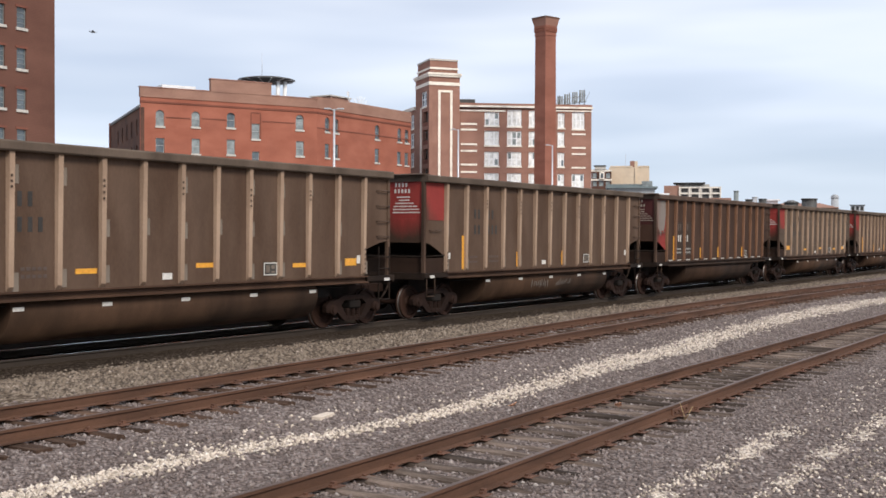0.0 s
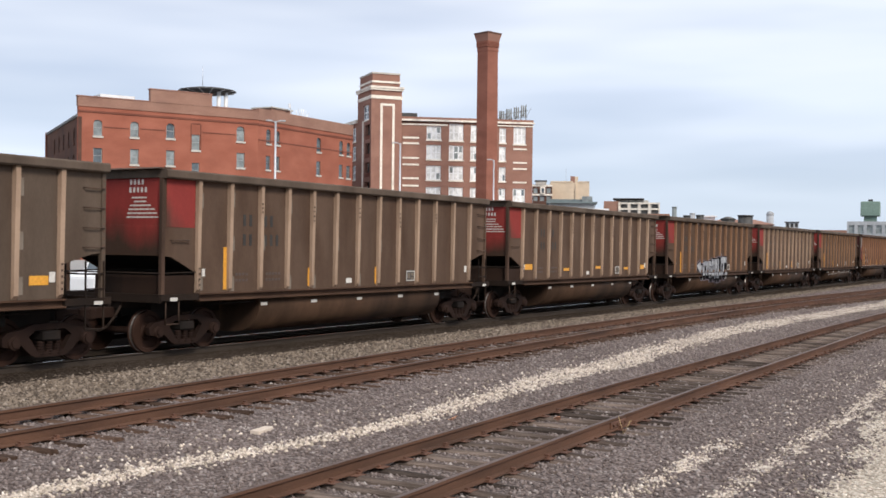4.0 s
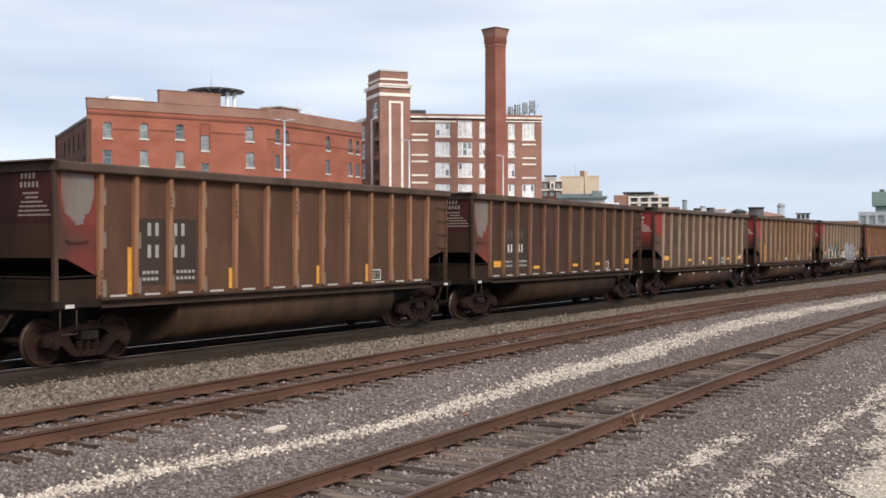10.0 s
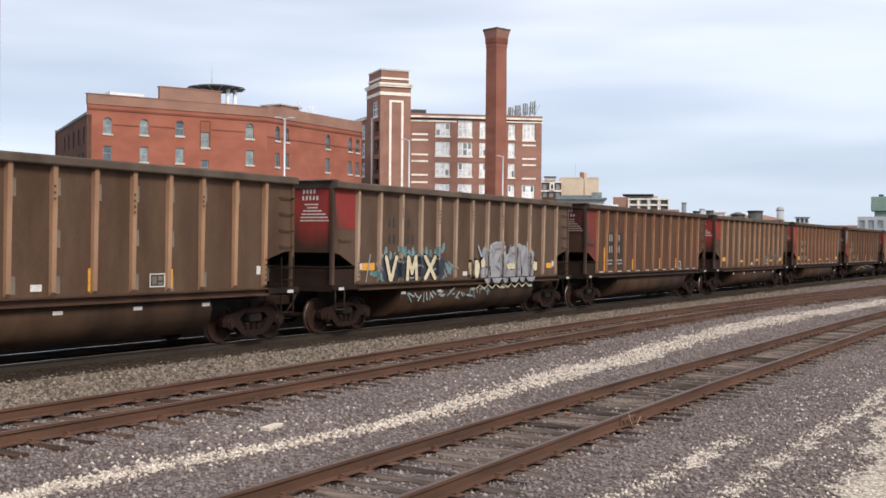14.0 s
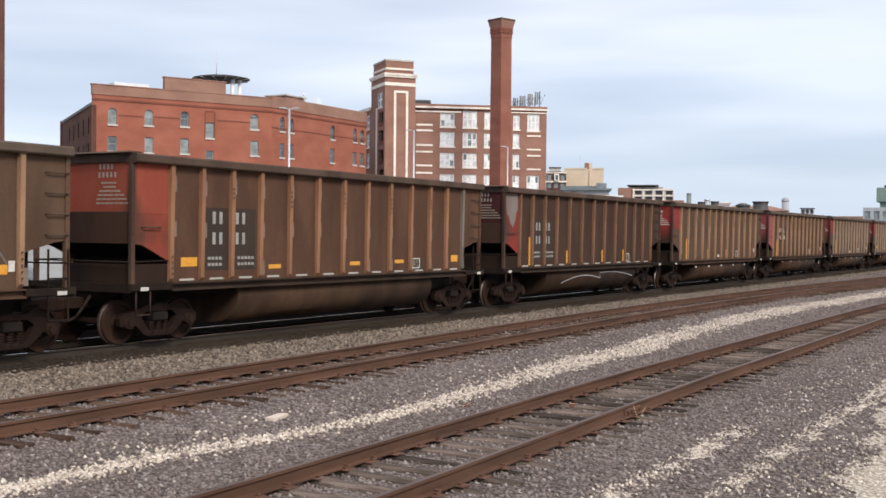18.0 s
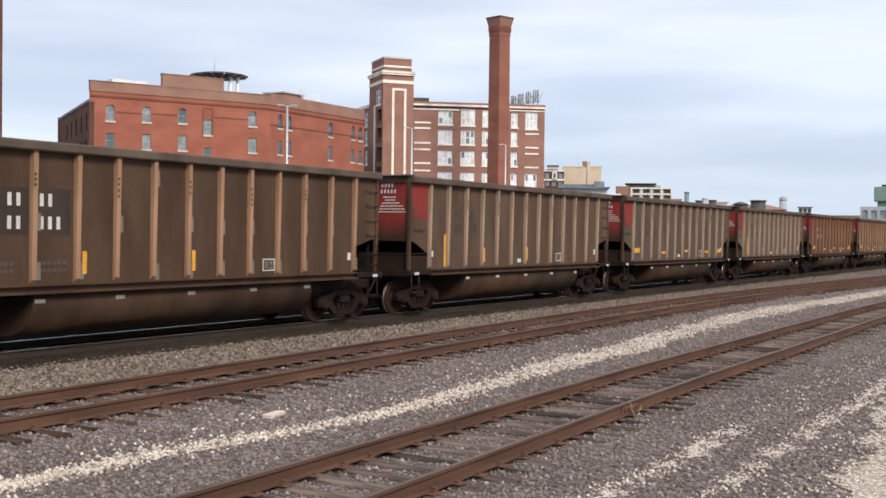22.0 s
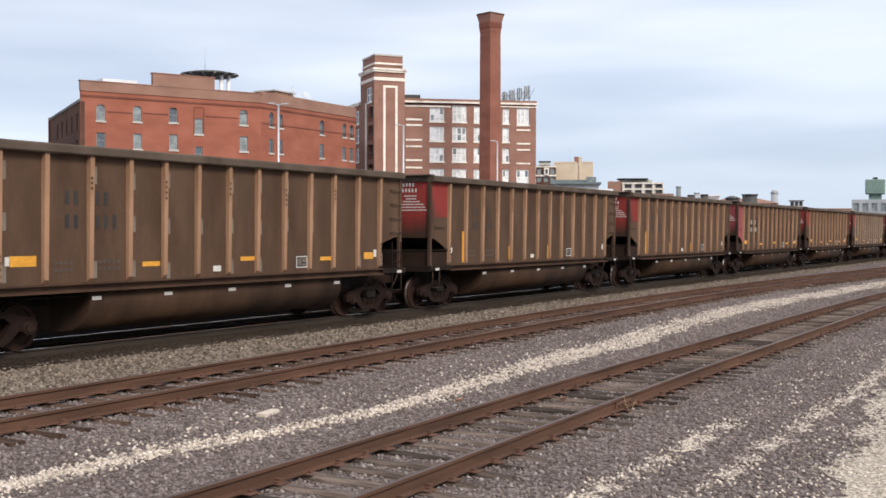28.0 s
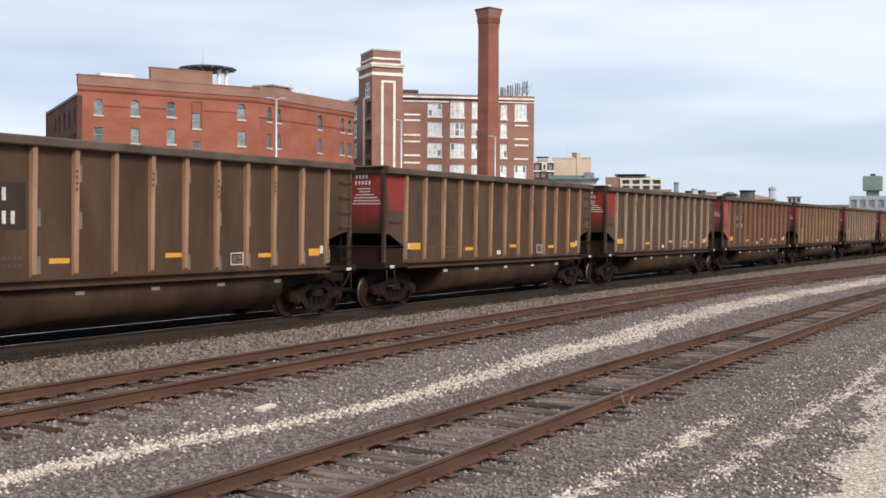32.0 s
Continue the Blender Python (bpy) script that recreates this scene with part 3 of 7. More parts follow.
for lx, ly, lr in ((21.14, 7.41, 20), (16.16, 7.28, 70), (15.2, 8.6, 140)):
    bm = bmesh.new()
    prism_into(bm, [(-0.07, 0.0), (-0.03, -0.045), (0.04, -0.04), (0.085, 0.0), (0.03, 0.05), (-0.04, 0.035)], "z", 0.0, 0.006)
    for v in bm.verts:
        v.co.z += 3.5 * v.co.x * v.co.x + 0.25 * v.co.y
    leaf = new("dry_leaf", mesh_of("dry_leaf", bm, M["leaf"]))
    leaf.matrix_basis = pose(lx, ly, -0.41 if ly < 8 else -0.40, 18, 25, lr)
    tagged(leaf, "curled dry orange-brown leaf on the ballast", "leaf", group="fallen leaves")
stalk = thing("dry_grass_stalk", "thin dry straw stalk beside the near rail", "grass", pose(JOINT_X - 0.25, 5.98, -0.44))
for q in ((-0.10, 0.05, 0.27), (0.02, -0.10, 0.2)):
    bm = bmesh.new()
    rod_into(bm, (0, 0, 0), q, 0.006, 5, 0.003)
    part("stem", bm, M["straw"], stalk)
track("rusty middle track on weathered timber ties", Y_MID, Z_MID, M["rail_top"], (9, 70), 22, M["rusty_tie"], bends=MID_BENDS)
track("busy track with bright railheads under the coal train", Y_TRAIN, Z_RAIL, M["rail_bright"], (11, 40), 23, M["rusty_tie"])

# ---- town behind the tracks ----
M.update(
    red_brick=brick_mat("red_brick", (0.285, 0.100, 0.066), (0.36, 0.134, 0.090), (0.245, 0.090, 0.062)),
    dark_brick=brick_mat("dark_brick", (0.16, 0.062, 0.045), (0.21, 0.085, 0.06), (0.12, 0.05, 0.04)),
    brown_brick=brick_mat("brown_brick", (0.262, 0.140, 0.107), (0.33, 0.182, 0.140), (0.225, 0.122, 0.095)),
    faded_brick=brick_mat("faded_brick", (0.275, 0.155, 0.116), (0.34, 0.20, 0.152), (0.225, 0.128, 0.10)),
    deep_brown_brick=brick_mat("deep_brown_brick", (0.09, 0.05, 0.04), (0.14, 0.075, 0.055), (0.06, 0.04, 0.035)),
    chimney_brick=brick_mat("chimney_brick", (0.235, 0.096, 0.068), (0.30, 0.128, 0.092), (0.19, 0.080, 0.058)),
    tall_brick=brick_mat("dark_brown_brick", (0.125, 0.060, 0.045), (0.16, 0.078, 0.058), (0.10, 0.05, 0.038)),
    white_trim=surface("white_terracotta", (0.76, 0.70, 0.61), (0.86, 0.80, 0.71), scale=0.8, fine=5, dirt=(0.5, 0.44, 0.38), dirt_scale=0.5),
    white_paint=surface("white_paint", (0.74, 0.75, 0.76), (0.82, 0.83, 0.84), scale=1, fine=8, rough=0.6),
    pale_frame=surface("grey_sash_paint", (0.26, 0.27, 0.265), (0.34, 0.35, 0.345), scale=1, fine=8, rough=0.6),
    grey_paint=surface("grey_green_paint", (0.16, 0.18, 0.18), (0.22, 0.25, 0.25), scale=1, fine=8, rough=0.6),
    stone_sill=surface("pale_stone_sill", (0.44, 0.41, 0.37), (0.56, 0.53, 0.48), scale=2, fine=9),
    glass=glass_mat("window_glass", (0.07, 0.085, 0.095)),
    pale_glass=glass_mat("blinded_glass", (0.16, 0.18, 0.18), 0.15),
    blind=glass_mat("white_blinds_behind_glass", (0.52, 0.52, 0.51), 0.15),
    dark_metal=surface("dark_roof_metal", (0.035, 0.035, 0.035), (0.07, 0.068, 0.065), scale=0.5, rough=0.6, fine=4),
    sign_metal=surface("weathered_sign_metal", (0.10, 0.11, 0.105), (0.26, 0.27, 0.26), scale=1.6, rough=0.7, fine=6),
    roof=surface("roof_felt", (0.12, 0.12, 0.12), (0.2, 0.2, 0.2), scale=0.4, fine=4),
    galv=surface("galvanised_steel", (0.42, 0.43, 0.45), (0.55, 0.56, 0.58), scale=1, rough=0.45, metal=0.5, fine=12),
    tan_wall=surface("tan_stucco", (0.60, 0.48, 0.35), (0.68, 0.56, 0.42), scale=0.1, fine=1.0, dirt=(0.52, 0.42, 0.31), dirt_scale=0.12, grain_amount=0.05),
    green_copper=surface("green_cladding", (0.15, 0.225, 0.195), (0.20, 0.285, 0.245), scale=0.3, fine=3),
    blue_grey=surface("blue_grey_roofing", (0.13, 0.17, 0.18), (0.19, 0.23, 0.24), scale=0.3, fine=3),
    grey_wall=surface("grey_cladding", (0.30, 0.32, 0.34), (0.40, 0.42, 0.44), scale=0.3, fine=3),
)


def face(a, b):
    """The frame of a wall whose foot runs from a to b, as seen from outside: u along it, v out of it, z up."""
    a, b = Vector((*a, 0)), Vector((*b, 0))
    u = (b - a).normalized()
    out = Vector((u.y, -u.x, 0))
    return Matrix(((u.x, -out.x, 0, a.x), (u.y, -out.y, 0, a.y), (0, 0, 1, 0), (0, 0, 0, 1))), (b - a).length


def wall_with_openings(length, z0, z1, openings, thick=0.5):
    """A wall along x with its outer face at y = 0: holes with reveals. openings: (u0, z0, u1, z1, arched)."""
    bm = bmesh.new()
    us = sorted({0.0, length, *[v for o in openings for v in (o[0], o[2])]})
    zs = sorted({z0, z1, *[v for o in openings for v in (o[1], o[3])]})
    for y in (0.0, thick):
        for u0, u1 in zip(us, us[1:]):
            for a, b in zip(zs, zs[1:]):
                cu, cz = (u0 + u1) / 2, (a + b) / 2
                if any(o[0] < cu < o[2] and o[1] < cz < o[3] for o in openings):
                    continue
                bm.faces.new([bm.verts.new(p) for p in ((u0, y, a), (u1, y, a), (u1, y, b), (u0, y, b))])
    for o in openings:
        u0, a, u1, b, arched = o
        for p, q in (((u0, a), (u1, a)), ((u1, a), (u1, b)), ((u1, b), (u0, b)), ((u0, b), (u0, a))):
            bm.faces.new([bm.verts.new(v) for v in ((p[0], 0, p[1]), (q[0], 0, q[1]), (q[0], thick, q[1]), (p[0], thick, p[1]))])
        if arched:
            r, c = (u1 - u0) / 2, (u0 + u1) / 2
            for s in (-1, 1):
                arc = [(c + s * r * math.cos(k * math.pi / 12), b - r * 0.9 + r * 0.9 * math.sin(k * math.pi / 12)) for k in range(7)]
                corner = (c + s * r, b)
                for p, q in zip(arc, arc[1:]):
                    bm.faces.new([bm.verts.new(v) for v in ((corner[0], 0.0, corner[1]), (p[0], 0.0, p[1]), (q[0], 0.0, q[1]))])
                    bm.faces.new([bm.verts.new(v) for v in ((p[0], 0.0, p[1]), (q[0], 0.0, q[1]), (q[0], 0.2, q[1]), (p[0], 0.2, p[1]))])
    for u in (0.0, length):
        bm.faces.new([bm.verts.new(v) for v in ((u, 0, z0), (u, thick, z0), (u, thick, z1), (u, 0, z1))])
    bm.faces.new([bm.verts.new(v) for v in ((0, 0, z1), (length, 0, z1), (length, thick, z1), (0, thick, z1))])
    bmesh.ops.remove_doubles(bm, verts=bm.verts, dist=0.001)
    return bm


def ring_into(bm, u0, u1, z0, z1, bar, y0, y1):
    """A rectangular frame in one piece."""
    loops = []
    for y in (y0, y1):
        for d in (0.0, bar):
            loops.append([bm.verts.new((u, y, z)) for u, z in ((u0 + d, z0 + d), (u1 - d, z0 + d), (u1 - d, z1 - d), (u0 + d, z1 - d))])
    for a, b in ((0, 1), (1, 3), (3, 2), (2, 0)):
        for k in range(4):
            bm.faces.new((loops[a][k], loops[a][(k + 1) % 4], loops[b][(k + 1) % 4], loops[b][k]))


def window(parent, m, u0, z0, u1, z1, frame_mat, glass, sill=None, mullions=0, sashes=1, depth=0.22, bar=0.09, lift=0.0):
    """A sash window in an opening: frame, mullions, sash bars, each pane, and a stone sill proud of the wall."""
    y0, y1 = depth - 0.06, depth + 0.04
    bm = bmesh.new()
    ring_into(bm, u0, u1, z0, z1, bar, y0, y1)
    w = part("window", bm, frame_mat, parent)
    w.matrix_basis = m
    us = [u0 + bar] + [u0 + (u1 - u0) * (k + 1) / (mullions + 1) for k in range(mullions)] + [u1 - bar]
    zs = [z0 + bar] + [z0 + (z1 - z0) * (k + 1) / (sashes + 1) for k in range(sashes)] + [z1 - bar]
    for c in us[1:-1]:
        bm = bmesh.new()
        box_into(bm, c - bar * 0.6, c + bar * 0.6, y0, y1, z0 + bar, z1 - bar)
        part("mullion", bm, frame_mat, w)
    for c in zs[1:-1]:
        bm = bmesh.new()
        box_into(bm, u0 + bar, u1 - bar, y0 + 0.012, y1 - 0.004, c - bar * 0.4, c + bar * 0.4)
        part("sash_bar", bm, frame_mat, w)
    for a, b in zip(us, us[1:]):
        for c, d in zip(zs, zs[1:]):
            bm = bmesh.new()
            box_into(bm, a, b, depth - 0.005, depth + 0.015, c, d)
            part("pane", bm, glass(a, c) if callable(glass) else glass, w)
    if sill:
        bm = bmesh.new()
        box_into(bm, u0 - 0.12, u1 + 0.12, -0.14, depth, z0 - 0.26, z0)
        part("sill", bm, sill, w)
    return w


def block(name, parent, m, rows, material, label="", bevel=0.0):
    ob = boxes(name, rows, material, parent, label, bevel)
    ob.matrix_basis = m
    return ob


# red brick warehouse
A0, A1, A2, A3 = (128.01, 149.74), (110.24, 122.77), (135.08, 111.26), (161.85, 112.31)
ware = thing("brick_warehouse", "long red brick warehouse with arched windows and a faded parapet", "building")
m_side, l_side = face(A0, A1)
m_front, l_front = face(A1, A2)
m_second, l_second = face(A2, A3)
GZ = -0.5
front_win = [(2.15, 16.98, 3.40, 19.25, 1), (7.42, 17.13, 8.67, 19.36, 1), (12.78, 17.29, 14.05, 19.48, 1), (16.68, 15.80, 17.96, 18.08, 0), (23.82, 17.52, 25.12, 19.79, 1),
             (2.15, 13.20, 3.43, 15.28, 0), (7.44, 13.24, 8.68, 15.41, 0), (12.78, 13.34, 14.05, 15.53, 0), (16.72, 11.75, 17.9, 13.93, 0), (23.85, 13.55, 25.18, 15.78, 0)]
second_win = [(2.05, 17.59, 3.2, 19.80, 1), (4.5, 17.58, 5.6, 19.74, 1), (15.79, 17.37, 17.05, 19.73, 1), (22.58, 17.42, 23.75, 19.77, 1), (24.88, 17.38, 26.08, 19.66, 1),
              (15.75, 13.52, 17.0, 15.80, 0), (22.52, 13.55, 23.7, 15.72, 0), (24.82, 13.5, 26.03, 15.66, 0), (2.03, 13.55, 3.16, 15.68, 0), (4.5, 13.58, 5.6, 15.75, 0)]
for m, length, wins, top in ((m_front, l_front, front_win, 21.0), (m_second, l_second, second_win, 21.0)):
    w = part("wall", wall_with_openings(length, GZ, top, wins), M["red_brick"], ware)
    w.matrix_basis = m
    for k, o in enumerate(wins):
        window(ware, m, *o[:4], M["pale_frame"] if m is m_front else M["grey_paint"], M["pale_glass"] if k % 3 != 2 and m is m_front else M["glass"], M["stone_sill"])
side_win = [(u, z, u + 1.25, z + 2.2, z > 15) for z in (16.0, 12.2) for u in (l_side - 4.2, l_side - 9.2, l_side - 14.2, l_side - 19.2, l_side - 24.2)]
w = part("wall", wall_with_openings(l_side, GZ, 19.5, side_win), M["deep_brown_brick"], ware, "dark brown brick side wall")
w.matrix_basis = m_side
for o in side_win:
    window(ware, m_side, *o[:4], M["dark_metal"], M["glass"], M["deep_brown_brick"])
block("parapet", ware, m_front, [(-0.1, l_front + 0.05, -0.12, 0.5, 21.0, 22.35)], M["faded_brick"], "faded brick parapet")
block("parapet", ware, m_second, [(-0.05, l_second, -0.12, 0.5, 21.0, 22.75)], M["faded_brick"], "faded brick parapet")
block("parapet", ware, m_side, [(0, l_side - 0.15, -0.2, 0.5, 19.5, 19.85)], M["roof"], "grey stone coping")
block("stepped_parapet", ware, m_front, [(10.3, 19.75, -0.18, 0.6, 22.35, 24.15)], M["faded_brick"], "raised middle of the parapet")
block("coping", ware, m_front, [(10.2, 19.85, -0.26, 0.7, 24.15, 24.3), (-0.2, 10.2, -0.2, 0.6, 22.35, 22.48), (19.85, l_front + 0.1, -0.2, 0.6, 22.35, 22.48)], M["brown_brick"])
for m, ln in ((m_front, l_front), (m_second, l_second)):
    block("belt_course", ware, m, [(0, ln, -0.1, -0.001, 20.2, 20.45)], M["dark_brick"])
    for row in [(0, ln, -0.06, -0.001, 17.9, 18.05)] if ln is l_second else [(3.6, 7.2, -0.06, -0.001, 18.2, 18.34), (8.9, 12.6, -0.06, -0.001, 18.3, 18.44), (18.4, 23.6, -0.06, -0.001, 18.4, 18.55)]:
        block("belt_course", ware, m, [row], M["dark_brick"])
block("blind_arch", ware, m_front, [(16.5, 16.62, -0.05, -0.001, 15.6, 19.6), (18.02, 18.14, -0.05, -0.001, 15.6, 19.6), (16.62, 18.02, -0.05, -0.001, 19.6, 19.75)], M["dark_brick"])
bm = bmesh.new()
bm.faces.new([bm.verts.new((*p, z)) for p, z in ((A0, 19.3), (A1, 19.3), (A2, 19.3), (A3, 19.3), ((175, 150), 19.3))])
part("roof", bm, M["roof"], ware)
bm = bmesh.new()
prism_into(bm, [(A3[0] - 0.02, A3[1] + 0.5), (175, 150), (A0[0], A0[1] + 0.5), (140, 140)], "z", GZ, 20.0)
part("rear_wall", bm, M["dark_brick"], ware)
block("roof_cabin", ware, m_front, [(5.0, 10.2, 6, 10, 19.3, 23.7)], M["white_paint"], "white rooftop cabin")
block("roof_cabin", ware, m_second, [(10.2, 15.6, 5, 9, 19.3, 24.2)], M["faded_brick"], "brick stair cabin on the roof")
block("roof_cabin_cap", ware, m_second, [(10.0, 15.8, 4.8, 9.2, 24.2, 24.4)], M["stone_sill"])

aerial = thing("roof_aerial", "fan of thin white aerial rods on the warehouse roof", "aerial", m_second @ pose(20.2, 6.0, 19.3))
for k in range(6):
    bm = bmesh.new()
    rod_into(bm, (0, 0, 0 if k == 0 else 3.6), (-1.9 + 0.76 * k, 0, 5.9 - 0.09 * (k - 2.5) ** 2), 0.06, 5)
    part("rod", bm, M["white_paint"], aerial)
flagpole = thing("roof_pole", "short slanted pale pole on the warehouse roof", "pole", m_second @ pose(14.2, 4.0, 19.3))
bm = bmesh.new()
rod_into(bm, (0, 0, 0), (-0.35, 0, 6.0), 0.07, 6)
part("pole", bm, M["galv"], flagpole)
boxes("panel", [(-0.75, -0.3, -0.05, 0.05, 5.2, 5.9)], M["white_paint"], flagpole)

# round roof deck on posts
deck = thing("roof_deck", "dark round platform on white posts above the warehouse roof", "platform", m_front @ pose(21.6, 6.0, 20.2))
bm = bmesh.new()
n = 14
rings = []
for r, z in ((1.5, 4.75), (4.4, 5.2), (4.4, 5.35), (3.0, 5.62), (0.1, 5.7)):
    rings.append([bm.verts.new((r * math.cos(2 * math.pi * k / n), r * math.sin(2 * math.pi * k / n), z)) for k in range(n)])
for a, b in zip(rings, rings[1:]):
    for k in range(n):
        bm.faces.new((a[k], a[(k + 1) % n], b[(k + 1) % n], b[k]))
bm.faces.new(rings[0][::-1])
part("platform", bm, M["dark_metal"], deck)
for px, py in ((0.7, -2.6), (2.0, -2.2), (-1.8, 0.4), (0.2, 1.2)):
    bm = bmesh.new()
    rod_into(bm, (px, py, -0.9), (px * 1.05, py * 1.05, 5.1), 0.32, 8, 0.32)
    part("post", bm, M["white_paint"], deck)
for k in range(n):
    a = 2 * math.pi * k / n
    bm = bmesh.new()
    rod_into(bm, (1.4 * math.cos(a), 1.4 * math.sin(a), 4.72), (4.42 * math.cos(a), 4.42 * math.sin(a), 5.16), 0.07, 5)
    part("brace", bm, M["galv"], deck)
bm = bmesh.new()
rod_into(bm, (-1.6, -2.0, 5.3), (-1.6, -2.0, 8.9), 0.05, 5, 0.02)
part("antenna", bm, M["galv"], deck)

# tall dark brick block
T1 = (72.57, 93.05)
T0 = (T1[0] - 26.0, T1[1] - 2.0)
tall = thing("brick_apartment_block", "tall dark red brick block with paired sash windows", "building")
m_t, l_t = face(T0, T1)
tall_win = []
for k in range(3):
    z = 21.45 - 3.89 * k
    for u in (l_t - 4.6, l_t - 7.1, l_t - 10.85, l_t - 13.35):
        tall_win.append((u, z, u + 1.12, z + 1.95, 0))
for u in (l_t - 4.6, l_t - 7.1, l_t - 10.85, l_t - 13.35):
    tall_win.append((u, 9.8, u + 1.12, 11.8, 0))
w = part("wall", wall_with_openings(l_t, GZ, 29.0, tall_win), M["tall_brick"], tall)
w.matrix_basis = m_t
for o in tall_win:
    window(tall, m_t, *o[:4], M["grey_paint"], M["glass"], M["stone_sill"], sashes=3, bar=0.07)
    block("lintel", tall, m_t, [(o[0] - 0.15, o[2] + 0.15, -0.05, -0.001, o[3], o[3] + 0.22)], M["dark_brick"])
block("side_wall", tall, m_t, [(l_t - 0.5, l_t - 0.001, 0.5, 22, GZ, 29.0), (0, 0.5, 0.5, 22, GZ, 29.0), (0, l_t, 22, 22.5, GZ, 29.0)], M["tall_brick"])
block("roof", tall, m_t, [(0.5, l_t - 0.5, 0.5, 22, 28.4, 28.7)], M["roof"])

# loft building with a corner tower
B0, B1, B2, B3 = (176.33, 121.26), (171.12, 114.69), (175.84, 111.11), (192.9, 92.67)
loft = thing("loft_building", "brown brick loft building with white trim and a corner tower", "building")
m_tl, l_tl = face(B0, B1)
m_tf, l_tf = face(B1, B2)
m_mf, l_mf = face((176.68, 111.64), B3)
tl_open = [(3.6, 25.0, 6.9, 27.8, 0), (4.7, 21.4, 7.6, 24.1, 0), (4.7, 18.0, 7.6, 20.7, 0), (4.7, 14.5, 7.6, 17.2, 0), (4.7, 11.0, 7.6, 13.6, 0)]
w = part("tower_wall", wall_with_openings(l_tl, GZ, 31.0, tl_open, 0.6), M["brown_brick"], loft)
w.matrix_basis = m_tl
window(loft, m_tl, *tl_open[0][:4], M["white_paint"], M["glass"], M["white_trim"], mullions=1, bar=0.25)
for o in tl_open[1:]:
    block("balcony_rail", loft, m_tl, [(o[0], o[2], 0.02, 0.25, o[1], o[1] + 0.75)], M["dark_brick"], "brick balcony front")
# dark sheet closing the balconies, its colour stands for their inner shade
block("balcony_recess", loft, m_tl, [(4.4, 7.9, 0.7, 0.8, 10, 25)], M["dark_metal"])
block("pilaster", loft, m_tl, [(3.2, 3.9, -0.12, -0.001, 9.5, 25.0)], M["white_trim"], "white terracotta pilaster")
w = part("tower_wall", wall_with_openings(l_tf, GZ, 31.0, [], 0.6), M["brown_brick"], loft)
w.matrix_basis = m_tf
block("strip", loft, m_tf, [(1.72, 2.16, -0.1, -0.001, GZ, 27.9)], M["white_trim"], "white terracotta strip")
block("strip", loft, m_tf, [(4.05, 4.49, -0.1, -0.001, GZ, 27.9)], M["white_trim"], "white terracotta strip")
block("strip", loft, m_tf, [(2.16, 4.05, -0.1, -0.001, 27.5, 27.9)], M["white_trim"])
tc = loft


def tower_ring(name, z0, z1, out, material):
    """A band round the tower."""
    c = [Vector((*p, 0)) for p in (B0, B1, B2)]
    c.append(c[0] + (c[2] - c[1]))
    mid = (c[0] + c[2]) / 2
    bm = bmesh.new()
    prism_into(bm, [((p + (p - mid).normalized() * out).x, (p + (p - mid).normalized() * out).y) for p in c], "z", z0, z1)
    return part(name, bm, material, loft)


tower_ring("tower_top", 31.0, 33.3, -0.5, M["brown_brick"])
tower_ring("tower_cap", 33.3, 33.6, -0.35, M["stone_sill"])
tower_ring("band", 28.75, 29.35, 0.12, M["white_trim"])
tower_ring("cornice", 30.3, 30.65, 0.35, M["white_trim"])
tower_ring("cornice", 30.65, 31.0, 0.55, M["white_trim"])
tower_ring("band", 31.7, 32.05, -0.3, M["white_trim"])
main_open = [(4.67, 21.71, 7.42, 24.2, 0), (8.94, 21.64, 11.65, 24.75, 0), (13.02, 21.56, 14.39, 24.6, 0), (18.53, 21.49, 19.81, 24.24, 0), (21.25, 21.31, 23.63, 24.48, 0)]
for z0, z1 in ((18.07, 20.72), (14.25, 16.88), (10.25, 12.92)):
    main_open += [(4.65, z0, 7.4, z1, 0), (8.92, z0, 11.63, z1, 0), (13.0, z0, 14.37, z1, 0), (18.5, z0, 19.79, z1, 0)]
main_open.append((21.2, 10.15, 23.6, 12.92, 0))
w = part("wall", wall_with_openings(l_mf, GZ, 25.0, main_open), M["brown_brick"], loft)
w.matrix_basis = m_mf


def loft_pane(u, z):
    """White blinds behind most panes, drawn up behind some."""
    r = math.sin(u * 12.9898 + z * 78.233) * 43758.5453
    r -= math.floor(r)
    return M["glass"] if r < 0.10 else M["pale_glass"] if r < 0.20 else M["blind"]


for k, o in enumerate(main_open):
    wide = o[2] - o[0] > 2
    window(loft, m_mf, *o[:4], M["white_paint"], loft_pane, M["white_trim"], mullions=2 if wide else 1, bar=0.2 if wide else 0.16)
block("frieze", loft, m_mf, [(0, l_mf, 0.002, 0.5, 25.0, 25.08)], M["brown_brick"])
block("cornice", loft, m_mf, [(-0.3, l_mf + 0.25, -0.3, 0.5, 25.08, 25.42)], M["white_trim"], "white terracotta cornice")
block("band", loft, m_mf, [(0, 12.0, -0.12, -0.001, 24.75, 24.95)], M["dark_brick"])
block("band", loft, m_mf, [(0, 8.6, -0.15, -0.001, 24.3, 24.6)], M["white_trim"])
block("band", loft, m_mf, [(15.0, l_mf + 0.15, -0.15, -0.001, 24.55, 24.75)], M["white_trim"])
block("coping", loft, m_mf, [(-0.1, l_mf + 0.1, -0.1, 0.5, 25.42, 25.85)], M["brown_brick"])
for z in (21.96, 20.92, 18.21, 17.0, 14.45, 13.09):
    block("band", loft, m_mf, [(0.2, 3.26, -0.1, -0.001, z - 0.17, z + 0.17)], M["white_trim"])
